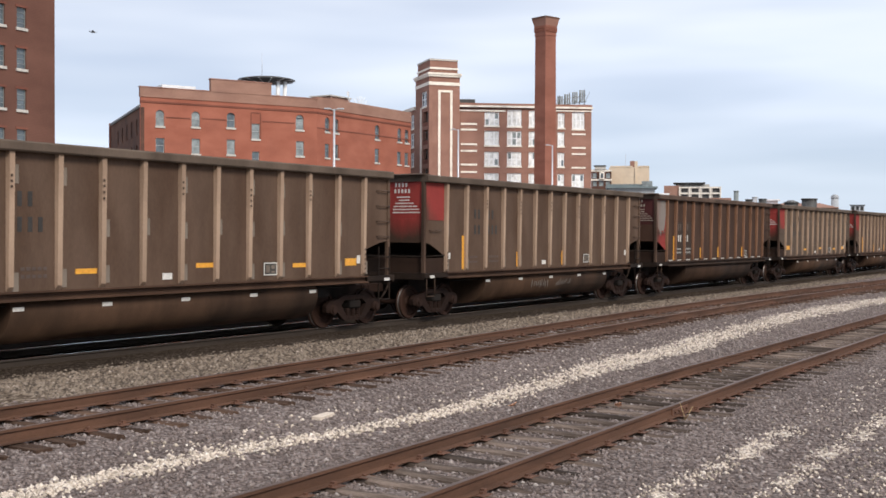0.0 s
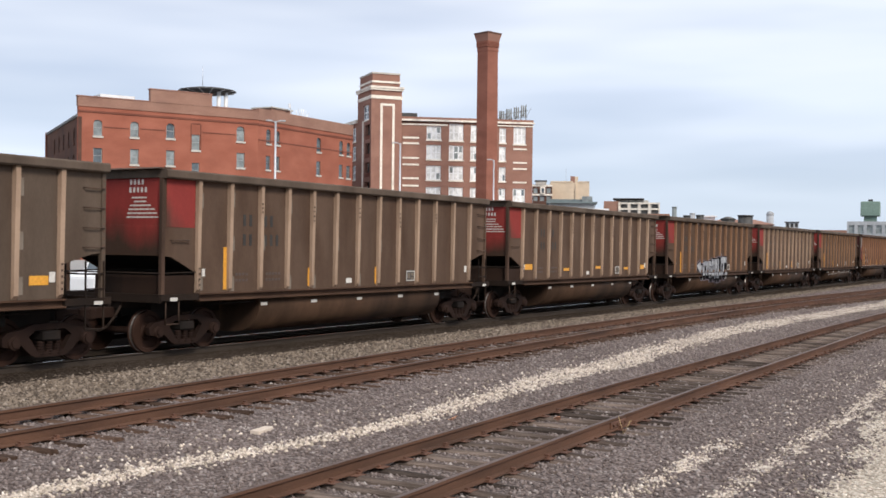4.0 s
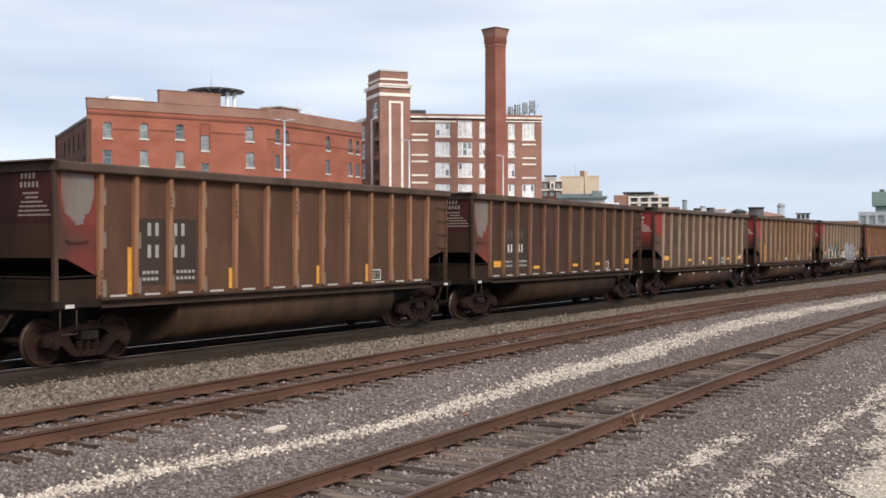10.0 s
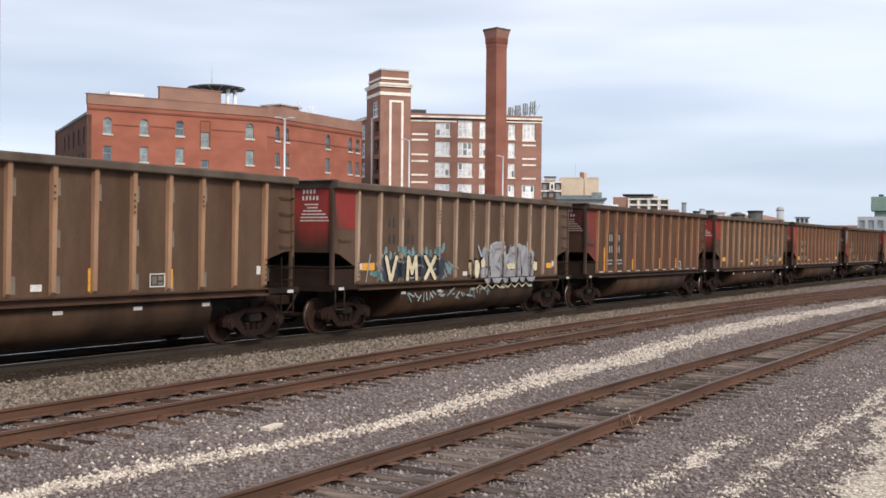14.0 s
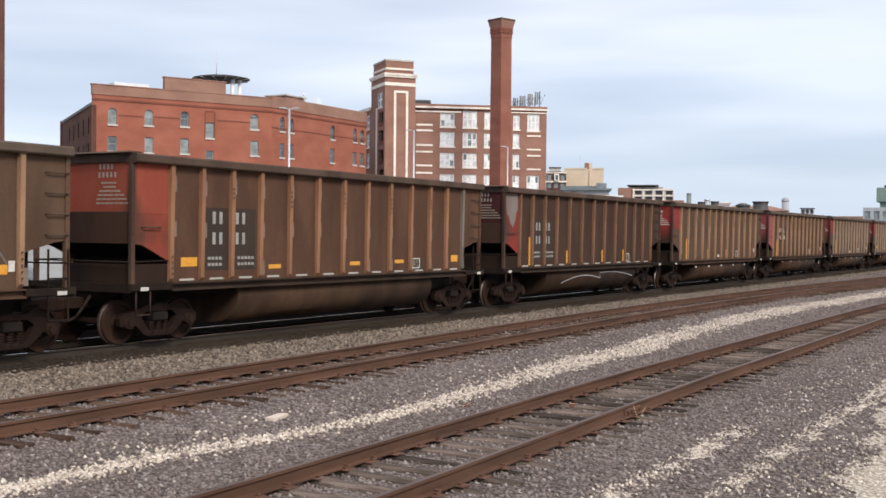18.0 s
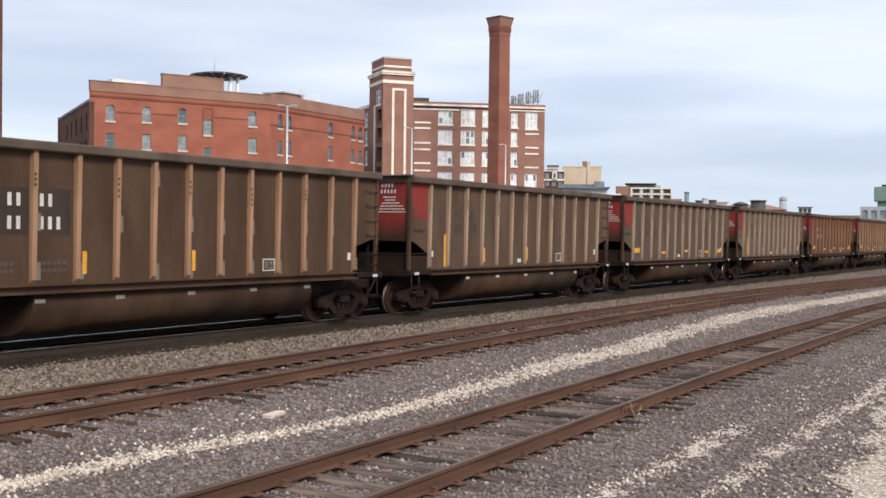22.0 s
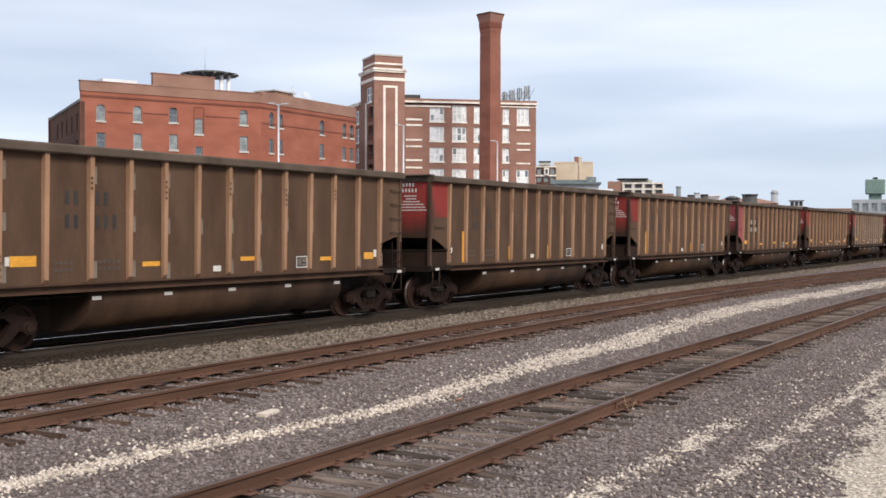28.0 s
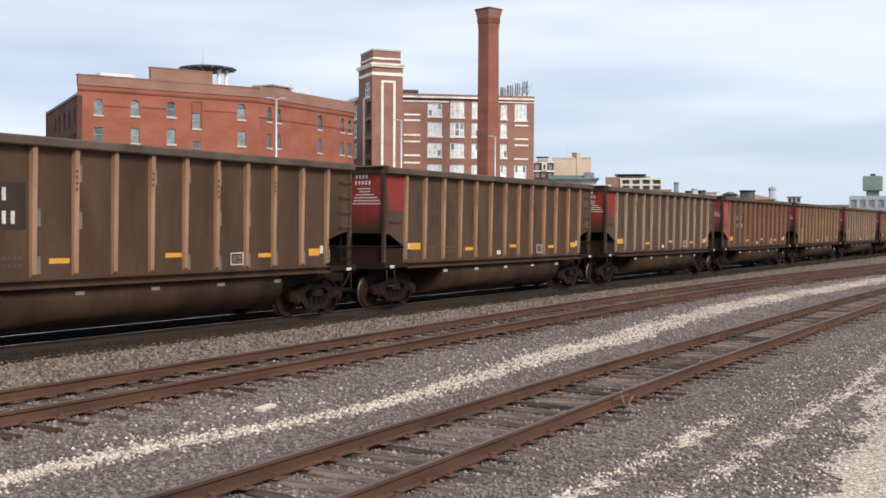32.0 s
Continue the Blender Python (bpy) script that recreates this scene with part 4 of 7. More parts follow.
for z in (20.34, 17.79, 16.63, 14.08):
    block("band", loft, m_mf, [(21.2, 23.85, -0.1, -0.001, z - 0.15, z + 0.15)], M["white_trim"])
m_back, l_back = face(B3, (214, 110))
block("side_wall", loft, m_back, [(0.001, l_back, 0.001, 0.5, GZ, 25.8)], M["brown_brick"])
bm = bmesh.new()
bm.faces.new([bm.verts.new((*p, 24.9)) for p in ((172, 115), (176, 111.5), B3, (214, 110), (200, 142))])
part("roof", bm, M["roof"], loft)
block("roof_hatch", loft, m_mf, [(0.4, 3.2, 2.0, 4.0, 24.9, 26.75)], M["dark_metal"])
m_left, l_left = face((200, 151), B0)
left_open = [(l_left - 3.2, z, l_left - 1.0, z + 2.6, 0) for z in (21.6, 18.1, 14.4)]
w = part("wall", wall_with_openings(l_left, GZ, 25.0, left_open), M["brown_brick"], loft)
w.matrix_basis = m_left
for o in left_open:
    window(loft, m_left, *o[:4], M["white_paint"], M["pale_glass"], M["white_trim"], mullions=1, bar=0.25)
block("cornice", loft, m_left, [(0, l_left, -0.3, 0.5, 25.0, 25.6)], M["white_trim"])

# rooftop sign: openwork letters on a frame, seen from behind
sign = thing("rooftop_sign", "row of weathered openwork sign letters on a steel frame", "sign", m_mf @ pose(17.2, 1.6, 25.0, 0, 0, 0))
bm = bmesh.new()
for k in range(8):
    u, top = 0.98 * k, 2.2 + 0.26 * k
    rod_into(bm, (u, 0, 0), (u, 0, top), 0.05, 5)
    rod_into(bm, (u, 1.0, 0), (u, 0, top - 0.7), 0.04, 5)
    rod_into(bm, (u, 0, 0.4 + 0.16 * k), (u + 0.98, 0, top - 0.6), 0.035, 5)
rod_into(bm, (-0.2, 0, 0.45), (7.2, 0, 1.65), 0.05, 5)
rod_into(bm, (-0.2, 0, 1.4), (7.2, 0, 2.9), 0.05, 5)
part("frame", bm, M["dark_metal"], sign)
for k in range(5):
    u, w, z, h = 0.15 + 1.42 * k, 1.0, 0.5 + 0.27 * k, 1.65 + 0.14 * k
    for name, row in (("letter_bar", (u, u + 0.24, z, z + h)), ("letter_bar", (u + w - 0.24, u + w, z, z + h)), ("letter_bar", (u + 0.38, u + 0.62, z, z + h))):
        boxes(name, [(row[0], row[1], -0.2, -0.06, row[2], row[3])], M["sign_metal"], sign)

# chimney, square on its corner
stack = thing("brick_chimney", "tall square red brick chimney with a corbelled cap", "chimney", pose(173.1, 91.94, GZ, 0, 0, 73))


def taper(name, h0, h1, z0, z1, material, label=""):
    bm = bmesh.new()
    lo = [bm.verts.new((sx * h0, sy * h0, z0)) for sx, sy in ((-1, -1), (1, -1), (1, 1), (-1, 1))]
    hi = [bm.verts.new((sx * h1, sy * h1, z1)) for sx, sy in ((-1, -1), (1, -1), (1, 1), (-1, 1))]
    for k in range(4):
        bm.faces.new((lo[k], lo[(k + 1) % 4], hi[(k + 1) % 4], hi[k]))
    bm.faces.new(lo[::-1])
    bm.faces.new(hi)
    return part(name, bm, material, stack, label)


taper("shaft", 1.36, 1.25, 0, 36.2, M["chimney_brick"])
taper("band", 1.32, 1.32, 36.2, 36.6, M["chimney_brick"])
taper("corbel", 1.29, 1.40, 36.6, 37.9, M["chimney_brick"])
taper("cap", 1.40, 1.66, 37.9, 39.1, M["brown_brick"], "corbelled brick cap")
taper("coping", 1.70, 1.70, 39.1, 39.4, M["deep_brown_brick"])
bm = bmesh.new()
box_into(bm, -0.1, 0.1, -1.50, -1.27, 36.9, 37.7)
DENTIL = mesh_of("dentil", bm, M["chimney_brick"])
for s in range(4):
    for k in range(7):
        d = part("dentil", DENTIL, M["chimney_brick"], stack)
        d.matrix_basis = Matrix.Rotation(s * math.pi / 2, 4, "Z") @ Matrix.Translation((-1.2 + 0.4 * k, 0, 0))


# street lamps
def street_lamp(x, y, h, arms):
    lamp = thing("street_lamp", "slim grey-white street lamp pole with " + ("two arms" if arms > 1 else "one arm"), "street lamp", pose(x, y, GZ, 0, 0, -50), group="street lamps")
    bm = bmesh.new()
    rod_into(bm, (0, 0, 0), (0, 0, h), 0.10, 10, 0.06)
    part("pole", bm, M["galv"], lamp)
    for k in range(arms):
        s = (-1, 1)[k]
        bm = bmesh.new()
        rod_into(bm, (0, 0, h - 0.1), (s * 0.25, 0, h + 0.02), 0.035, 6)
        box_into(bm, min(s * 0.22, s * 0.62), max(s * 0.22, s * 0.62), -0.10, 0.10, h - 0.02, h + 0.06, bevel=0.02)
        part("arm", bm, M["galv"], lamp)
    return lamp


street_lamp(56.26, 44.94, 10.45, 2)
street_lamp(72.65, 46.02, 10.45, 1)
street_lamp(90.39, 47.26, 10.45, 1)


# far buildings: (name, label, left foot, right foot, depth, top, wall material, window rows)
def far_building(name, label, a, b, deep, top, material, rows=(), cols=0, trim=None, cap=None, glass=None):
    t = thing(name, label, "building")
    m, ln = face(a, b)
    wins = []
    for z0, z1 in rows:
        for k in range(cols):
            c = ln * (k + 0.5) / cols
            wdt = ln / cols * 0.32
            wins.append((c - wdt, z0, c + wdt, z1, 0))
    w = part("wall", wall_with_openings(ln, GZ, top, wins), material, t)
    w.matrix_basis = m
    for o in wins:
        bm = bmesh.new()
        box_into(bm, o[0], o[2], 0.3, 0.35, o[1], o[3])
        p = part("window", bm, glass or M["glass"], t)
        p.matrix_basis = m
    block("side_wall", t, m, [(0, 0.4, 0.5, deep, GZ, top), (ln - 0.4, ln, 0.5, deep, GZ, top), (0.4, ln - 0.4, deep - 0.4, deep, GZ, top)], material)
    block("roof", t, m, [(0.4, ln - 0.4, 0.5, deep - 0.4, top - 0.5, top - 0.25)], M["roof"])
    if trim:
        for z in trim:
            block("band", t, m, [(-0.1, ln + 0.1, -0.15, -0.002, z - 0.25, z + 0.25)], M["white_trim"])
    if cap:
        block("eave", t, m, [(-0.6, ln + 0.6, -0.8, deep, top, top + 0.35)], cap)
    return t, m


def farther(t, k=1.8):
    """Sets a building k times as far off and as large, as seen from the yard."""
    t.matrix_basis = Matrix.Translation(EYE) @ Matrix.Scale(k, 4) @ Matrix.Translation(-Vector(EYE))
    return t


tan_b, m_tan = far_building("tan_building", "plain tan stucco building in the distance", (299.6, 138.2), (304.2, 127.8), 18, 20.6, M["tan_wall"])
block("parapet", tan_b, m_tan, [(0.2, 6.6, -0.1, 0.6, 20.6, 21.0)], M["tan_wall"])
block("parapet", tan_b, m_tan, [(8.2, 11.3, -0.1, 0.6, 20.6, 21.0)], M["tan_wall"])
block("roof_house", tan_b, m_tan, [(5.9, 7.2, 3, 6, 20.1, 22.6)], M["brown_brick"], "brown lift house")
block("roof_house", tan_b, m_tan, [(7.2, 8.1, 3, 6, 20.1, 22.5)], M["tan_wall"])
block("buttress", tan_b, m_tan, [(7.3, 7.6, -0.35, -0.002, 10, 20.5)], M["tan_wall"])
block("mast", tan_b, m_tan, [(4.6, 4.68, 1.0, 1.08, 20.4, 24.6)], M["galv"])
cream, m_cream = far_building("cream_trimmed_building", "cream and brown building with white window surrounds", (293.0, 140.7), (295.4, 135.6), 12, 19.7, M["deep_brown_brick"], ((17.2, 18.8), (15.0, 16.4)), 3, (16.8, 19.4), glass=M["pale_glass"])
block("gable", cream, m_cream, [(0.9, 4.0, -0.5, 2.0, 19.7, 20.6)], M["stone_sill"], "pale stepped gable")
block("gable_cap", cream, m_cream, [(0.7, 4.2, -0.7, 2.2, 20.6, 20.9)], M["dark_metal"])
block("bay_window", cream, m_cream, [(2.3, 3.7, -0.7, -0.002, 17.0, 19.0)], M["white_trim"], "white bay window")
block("bay_pane", cream, m_cream, [(2.65, 3.35, -0.76, -0.705, 17.3, 18.6)], M["glass"])
lowb, m_low = far_building("low_blue_roof_building", "low building with a blue-grey metal roof", (236.0, 109.1), (240.3, 99.6), 14, 12.0, M["grey_wall"], cap=M["blue_grey"])
block("roof_slab", lowb, m_low, [(-0.4, 8.6, 1.0, 12, 12.35, 12.95)], M["blue_grey"])
block("glass_lantern", lowb, m_low, [(7.6, 9.9, 0.5, 4.0, 12.35, 13.6)], M["pale_glass"], "glazed roof lantern")
# the open bays are filled with dark panels that paint their inner shade
park, m_park = far_building("concrete_frame_building", "pale concrete frame building with open bays", (274.8, 107.2), (278.4, 97.5), 16, 13.6, M["stone_sill"], ((12.15, 13.1), (10.6, 11.6), (9.1, 10.1)), 4, glass=M["dark_metal"])
for z in (13.35, 11.85, 10.35):
    block("floor_edge", park, m_park, [(-0.1, 10.4, -0.2, -0.002, z - 0.12, z + 0.12)], M["white_trim"])
for k in range(5):
    block("pier", park, m_park, [(2.55 * k - 0.12, 2.55 * k + 0.12, -0.25, -0.003, 8.0, 13.6)], M["white_trim"])
block("brick_wing", park, m_park, [(-3.9, -0.15, 0.2, 12, GZ, 13.9)], M["faded_brick"], "red brick stair wing")
block("roof_wall", park, m_park, [(-1.0, 7.5, 3.0, 9, 13.0, 14.3)], M["stone_sill"])
block("canopy", park, m_park, [(-1.6, 6.4, 1.0, 9, 14.5, 14.72)], M["dark_metal"], "dark roof canopy")
for u in (-1.2, 2.4, 6.0):
    block("canopy_post", park, m_park, [(u, u + 0.15, 1.3, 1.45, 13.0, 14.5)], M["dark_metal"])
for t in (tan_b, cream, park):
    farther(t)
far_building("low_brick_building", "low red brick building in the distance", (253.9, 92.0), (255.6, 87.1), 10, 10.0, M["faded_brick"], ((8.6, 9.5),), 4)
far_building("low_brick_building", "low weathered red brick building in the distance", (252.0, 99.5), (253.8, 92.6), 10, 9.3, M["brown_brick"], ((8.0, 8.9),), 5)
far_building("white_roof_shed", "small shed with a white roof", (204.4, 86.6), (205.9, 83.0), 6, 9.2, M["grey_wall"], cap=M["white_paint"])
red, m_red = far_building("long_red_building", "long dark red brick building with a low sloped roof", (298.0, 92.6), (302.9, 75.0), 20, 8.5, M["faded_brick"], ((6.9, 8.0),), 9)
bm = bmesh.new()
rows_up = [[bm.verts.new(p) for p in ((-0.6, -0.6, 8.5), (18.9, -0.6, 8.5), (18.9, 20.4, 8.5), (-0.6, 20.4, 8.5))], [bm.verts.new(p) for p in ((4.5, 7.0, 9.9), (14.0, 7.0, 9.9), (14.0, 12.0, 9.9), (4.5, 12.0, 9.9))]]
for k in range(4):
    bm.faces.new((rows_up[0][k], rows_up[0][(k + 1) % 4], rows_up[1][(k + 1) % 4], rows_up[1][k]))
bm.faces.new(rows_up[1])
hip = part("hip_roof", bm, M["faded_brick"], red, "faded red sloped roof")
hip.matrix_basis = m_red
far_building("white_pavilion", "small white pavilion on a far roof", (315.2, 97.7), (316.2, 94.4), 4, 10.9, M["white_paint"], cap=M["white_paint"])
far_building("white_shed", "low white flat-roofed shed", (286.6, 70.0), (288.6, 61.3), 8, 6.9, M["white_paint"])
far_building("brown_shed", "low brown brick shed", (273.9, 58.0), (275.3, 50.9), 8, 6.6, M["faded_brick"])
pl, m_pl = far_building("dark_roof_house", "dark louvred plant house on a far roof", (316.3, 74.7), (317.1, 71.4), 5, 9.4, M["grey_wall"], ((8.0, 9.1),), 3, glass=M["dark_metal"])
block("eave", pl, m_pl, [(-0.3, 3.7, -0.3, 5, 9.4, 9.55)], M["dark_metal"])
grey, m_grey = far_building("grey_plant", "grey clad industrial building", (255.7, 47.3), (257.1, 38.2), 14, 8.2, M["grey_wall"], ((5.6, 7.4),), 5, glass=M["pale_glass"])
tank = thing("green_tower", "green clad tower on the industrial building", "tower", pose(260.5, 43.3, 0, 0, 0, -82))
boxes("tower_head", [(-2.0, 2.0, -2.0, 2.0, 9.4, 12.6)], M["green_copper"], tank, bevel=0.15)
boxes("tower_neck", [(-1.3, 1.3, -1.3, 1.3, GZ, 9.4)], M["green_copper"], tank)
boxes("tower_cap", [(-0.5, 0.5, -0.5, 0.5, 12.6, 13.1)], M["dark_metal"], tank)


def round_stack(name, label, x, y, r, top, material, category="stack"):
    t = thing(name, label, category, pose(x, y, GZ))
    bm = bmesh.new()
    rod_into(bm, (0, 0, 0), (0, 0, top - GZ - 0.3), r, 14)
    part("shell", bm, material, t)
    bm = bmesh.new()
    rod_into(bm, (0, 0, top - GZ - 0.3), (0, 0, top - GZ), r * 1.12, 14)
    part("rim", bm, material, t)
    return t


round_stack("steel_stack", "slim grey-green steel stack in the distance", 303.3, 102.0, 0.65, 13.4, M["grey_paint"])
round_stack("dark_tank", "dark round tank on a far roof", 285.4, 92.6, 0.9, 10.5, M["dark_metal"], "tank")
round_stack("pale_tank", "pale round tank on a far roof", 295.3, 94.3, 0.7, 11.4, M["galv"], "tank")
round_stack("black_drum", "wide black drum on a far roof", 289.5, 78.5, 1.85, 10.6, M["dark_metal"], "tank")
dome = round_stack("low_dome", "low dark domed roof vent in the distance", 288.4, 82.7, 1.7, 9.7, M["dark_metal"], "dome")
bm = bmesh.new()
rod_into(bm, (0, 0, 9.7 - GZ), (0, 0, 10.2 - GZ), 1.7, 14, 0.6)
part("dome_top", bm, M["roof"], dome)
round_stack("dark_tank", "dark round tank on a far roof", 295.9, 92.4, 1.0, 10.9, M["dark_metal"], "tank")
silo = round_stack("pale_silo", "pale grey rounded silo among far roofs", 310.6, 77.5, 0.95, 11.5, M["grey_wall"], "silo")
bm = bmesh.new()
for r0, r1, z0, z1 in ((1.05, 0.85, 11.5, 11.9), (0.85, 0.4, 11.9, 12.2)):
    rod_into(bm, (0, 0, z0 - GZ), (0, 0, z1 - GZ), r0, 14, r1)
part("dome_top", bm, M["grey_wall"], silo)

# signal mast beside the middle track
mast = thing("signal_mast", "grey railway signal mast on a concrete base", "signal", pose(76.0, 10.9, -0.36))
bm = bmesh.new()
rod_into(bm, (0, 0, 0.2), (0, 0, 5.6), 0.09, 10)
part("pole", bm, M["galv"], mast)
boxes("base", [(-0.5, 0.5, -0.5, 0.5, -0.1, 0.25)], M["concrete"], mast, bevel=0.03)
boxes("case", [(-0.35, 0.35, 0.1, 0.6, 4.2, 5.9)], M["galv"], mast, bevel=0.08)
boxes("ladder", [(-0.25, -0.2, -0.35, -0.3, 0.2, 5.4), (0.2, 0.25, -0.35, -0.3, 0.2, 5.4)] + [(-0.2, 0.2, -0.34, -0.31, 0.5 + 0.35 * k, 0.53 + 0.35 * k) for k in range(14)], M["galv"], mast)


# white vans parked on the lot behind the train
M["van_white"] = surface("white_van_paint", (0.72, 0.73, 0.74), (0.80, 0.81, 0.82), scale=0.8, rough=0.35, fine=6, grain_amount=0.04)
M["rubber"] = surface("black_rubber", (0.02, 0.02, 0.02), (0.035, 0.035, 0.035), scale=6, fine=40)
van = thing("parked_van", "plain white delivery van parked on the lot", "van", pose(37.9, 42.0, -0.47, 0, 0, 3), group="parked vans")
bm = bmesh.new()
prism_into(bm, [(0.0, 0.35), (0.0, 1.0), (0.35, 1.15), (1.2, 1.25), (1.75, 2.15), (2.0, 2.3), (5.3, 2.3), (5.45, 2.1), (5.5, 0.4)], "y", -0.95, 0.95)
bmesh.ops.bevel(bm, geom=bm.edges[:], offset=0.05, segments=2, affect="EDGES")
part("body", bm, M["van_white"], van)
for sgn in (-1, 1):
    bm = bmesh.new()
    y = sgn * 0.957
    prism_into(bm, [(1.45, 1.35), (1.9, 2.0), (2.5, 2.0), (2.5, 1.35)], "y", min(y, y - sgn * 0.02), max(y, y - sgn * 0.02))
    part("side_window", bm, M["glass"], van)
bm = bmesh.new()
prism_into(bm, [(1.26, 1.32), (1.70, 2.08), (1.66, 2.10), (1.22, 1.34)], "y", -0.8, 0.8)
part("windscreen", bm, M["glass"], van)
for wx in (0.95, 4.45):
    for sgn in (-1, 1):
        bm = bmesh.new()
        rod_into(bm, (wx, sgn * 0.78, 0.34), (wx, sgn * 0.98, 0.34), 0.34, 18)
        wheel_ob = part("wheel", bm, M["rubber"], van)
        bm = bmesh.new()
        rod_into(bm, (wx, sgn * 0.975, 0.34), (wx, sgn * 0.99, 0.34), 0.2, 14)
        part("rim", bm, M["galv"], wheel_ob)
copy_thing(van, pose(49.7, 42.5, -0.47, 0, 0, 184))

# dim grey cars parked next to the vans
M["car_grey"] = surface("grey_blue_car_paint", (0.15, 0.165, 0.19), (0.20, 0.22, 0.25), scale=0.8, rough=0.4, fine=6, grain_amount=0.04)
parked = thing("parked_car", "grey-blue estate car parked on the lot", "car", pose(35.6, 44.6, -0.47, 0, 0, 82), group="parked cars")
bm = bmesh.new()
prism_into(bm, [(0.0, 0.3), (0.0, 0.72), (0.25, 0.88), (1.15, 0.98), (1.85, 1.48), (3.9, 1.5), (4.35, 0.98), (4.45, 0.85), (4.45, 0.32)], "y", -0.88, 0.88)
bmesh.ops.bevel(bm, geom=bm.edges[:], offset=0.05, segments=2, affect="EDGES")
part("body", bm, M["car_grey"], parked)
for sgn in (-1, 1):
    bm = bmesh.new()
    y = sgn * 0.887
    prism_into(bm, [(1.4, 1.0), (1.92, 1.4), (3.8, 1.42), (4.1, 1.02)], "y", min(y, y - sgn * 0.02), max(y, y - sgn * 0.02))
    part("side_window", bm, M["glass"], parked)
bm = bmesh.new()
prism_into(bm, [(1.24, 1.03), (1.80, 1.43), (1.77, 1.46), (1.21, 1.06)], "y", -0.72, 0.72)
part("windscreen", bm, M["glass"], parked)
for wx in (0.85, 3.55):
    for sgn in (-1, 1):
        bm = bmesh.new()
        rod_into(bm, (wx, sgn * 0.72, 0.31), (wx, sgn * 0.90, 0.31), 0.31, 16)
        wheel_ob = part("wheel", bm, M["rubber"], parked)
        bm = bmesh.new()
        rod_into(bm, (wx, sgn * 0.895, 0.31), (wx, sgn * 0.91, 0.31), 0.19, 12)
        part("rim", bm, M["galv"], wheel_ob)
for x, y, a in ((33.0, 44.5, 85), (30.3, 44.7, 83), (27.6, 44.4, 84)):
    copy_thing(parked, pose(x, y, -0.47, 0, 0, a))

# ---- coal train ----
PITCH = 16.355         # car to car, over the couplers
RIBS = (0.0, 1.065, 2.17, 3.21, 4.22, 5.24, 6.27, 7.29, 8.31, 9.335, 10.35, 11.455, 12.51)
OLD_RIBS = (0.0, 0.945, 1.93, 2.93, 4.03, 5.145, 6.245, 7.335, 8.44, 9.515, 10.53, 11.49, 12.45)   # the older dark cars: narrow bays at both ends
OLD_CARS = (2, 9, 10, 14, 16, 17)
GRADE = -0.004         # the loaded track falls gently away
N_RIB = len(RIBS)
LAST = RIBS[-1]
LEAD = 10.41           # first rib of the first car at 0 s
PASSED = ((0.0, 0.02), (1.0, 14.22), (2.0, 28.44), (3.0, 42.62), (4.5, 63.93), (6.0, 85.25), (7.0, 99.43), (8.0, 113.56), (9.0, 127.66), (10.0, 141.75), (11.0, 155.88), (12.0, 170.02), (13.0, 184.14), (14.0, 198.21),
          (15.5, 219.32), (17.0, 240.38), (18.0, 254.37), (19.0, 268.32), (20.0, 282.11), (21.0, 295.91), (22.0, 309.11), (23.0, 322.68), (24.0, 336.18), (25.0, 349.58), (26.5, 369.53), (28.0, 389.31), (29.0, 402.37), (30.0, 415.26), (31.0, 428.07), (32.0, 440.74))


def car_paint(name, c1, c2, dirt, rough=0.75, dirt_at=(0.46, 0.72), gather=()):
    return surface(name, c1, c2, scale=1.1, rough=rough, fine=30, bump=0.08, stretch=(1.3, 1.3, 0.4), dirt=dirt, dirt_at=dirt_at, dirt_scale=0.9, grain_amount=0.09, per_object=0.07, spec=0.12, gather=gather)


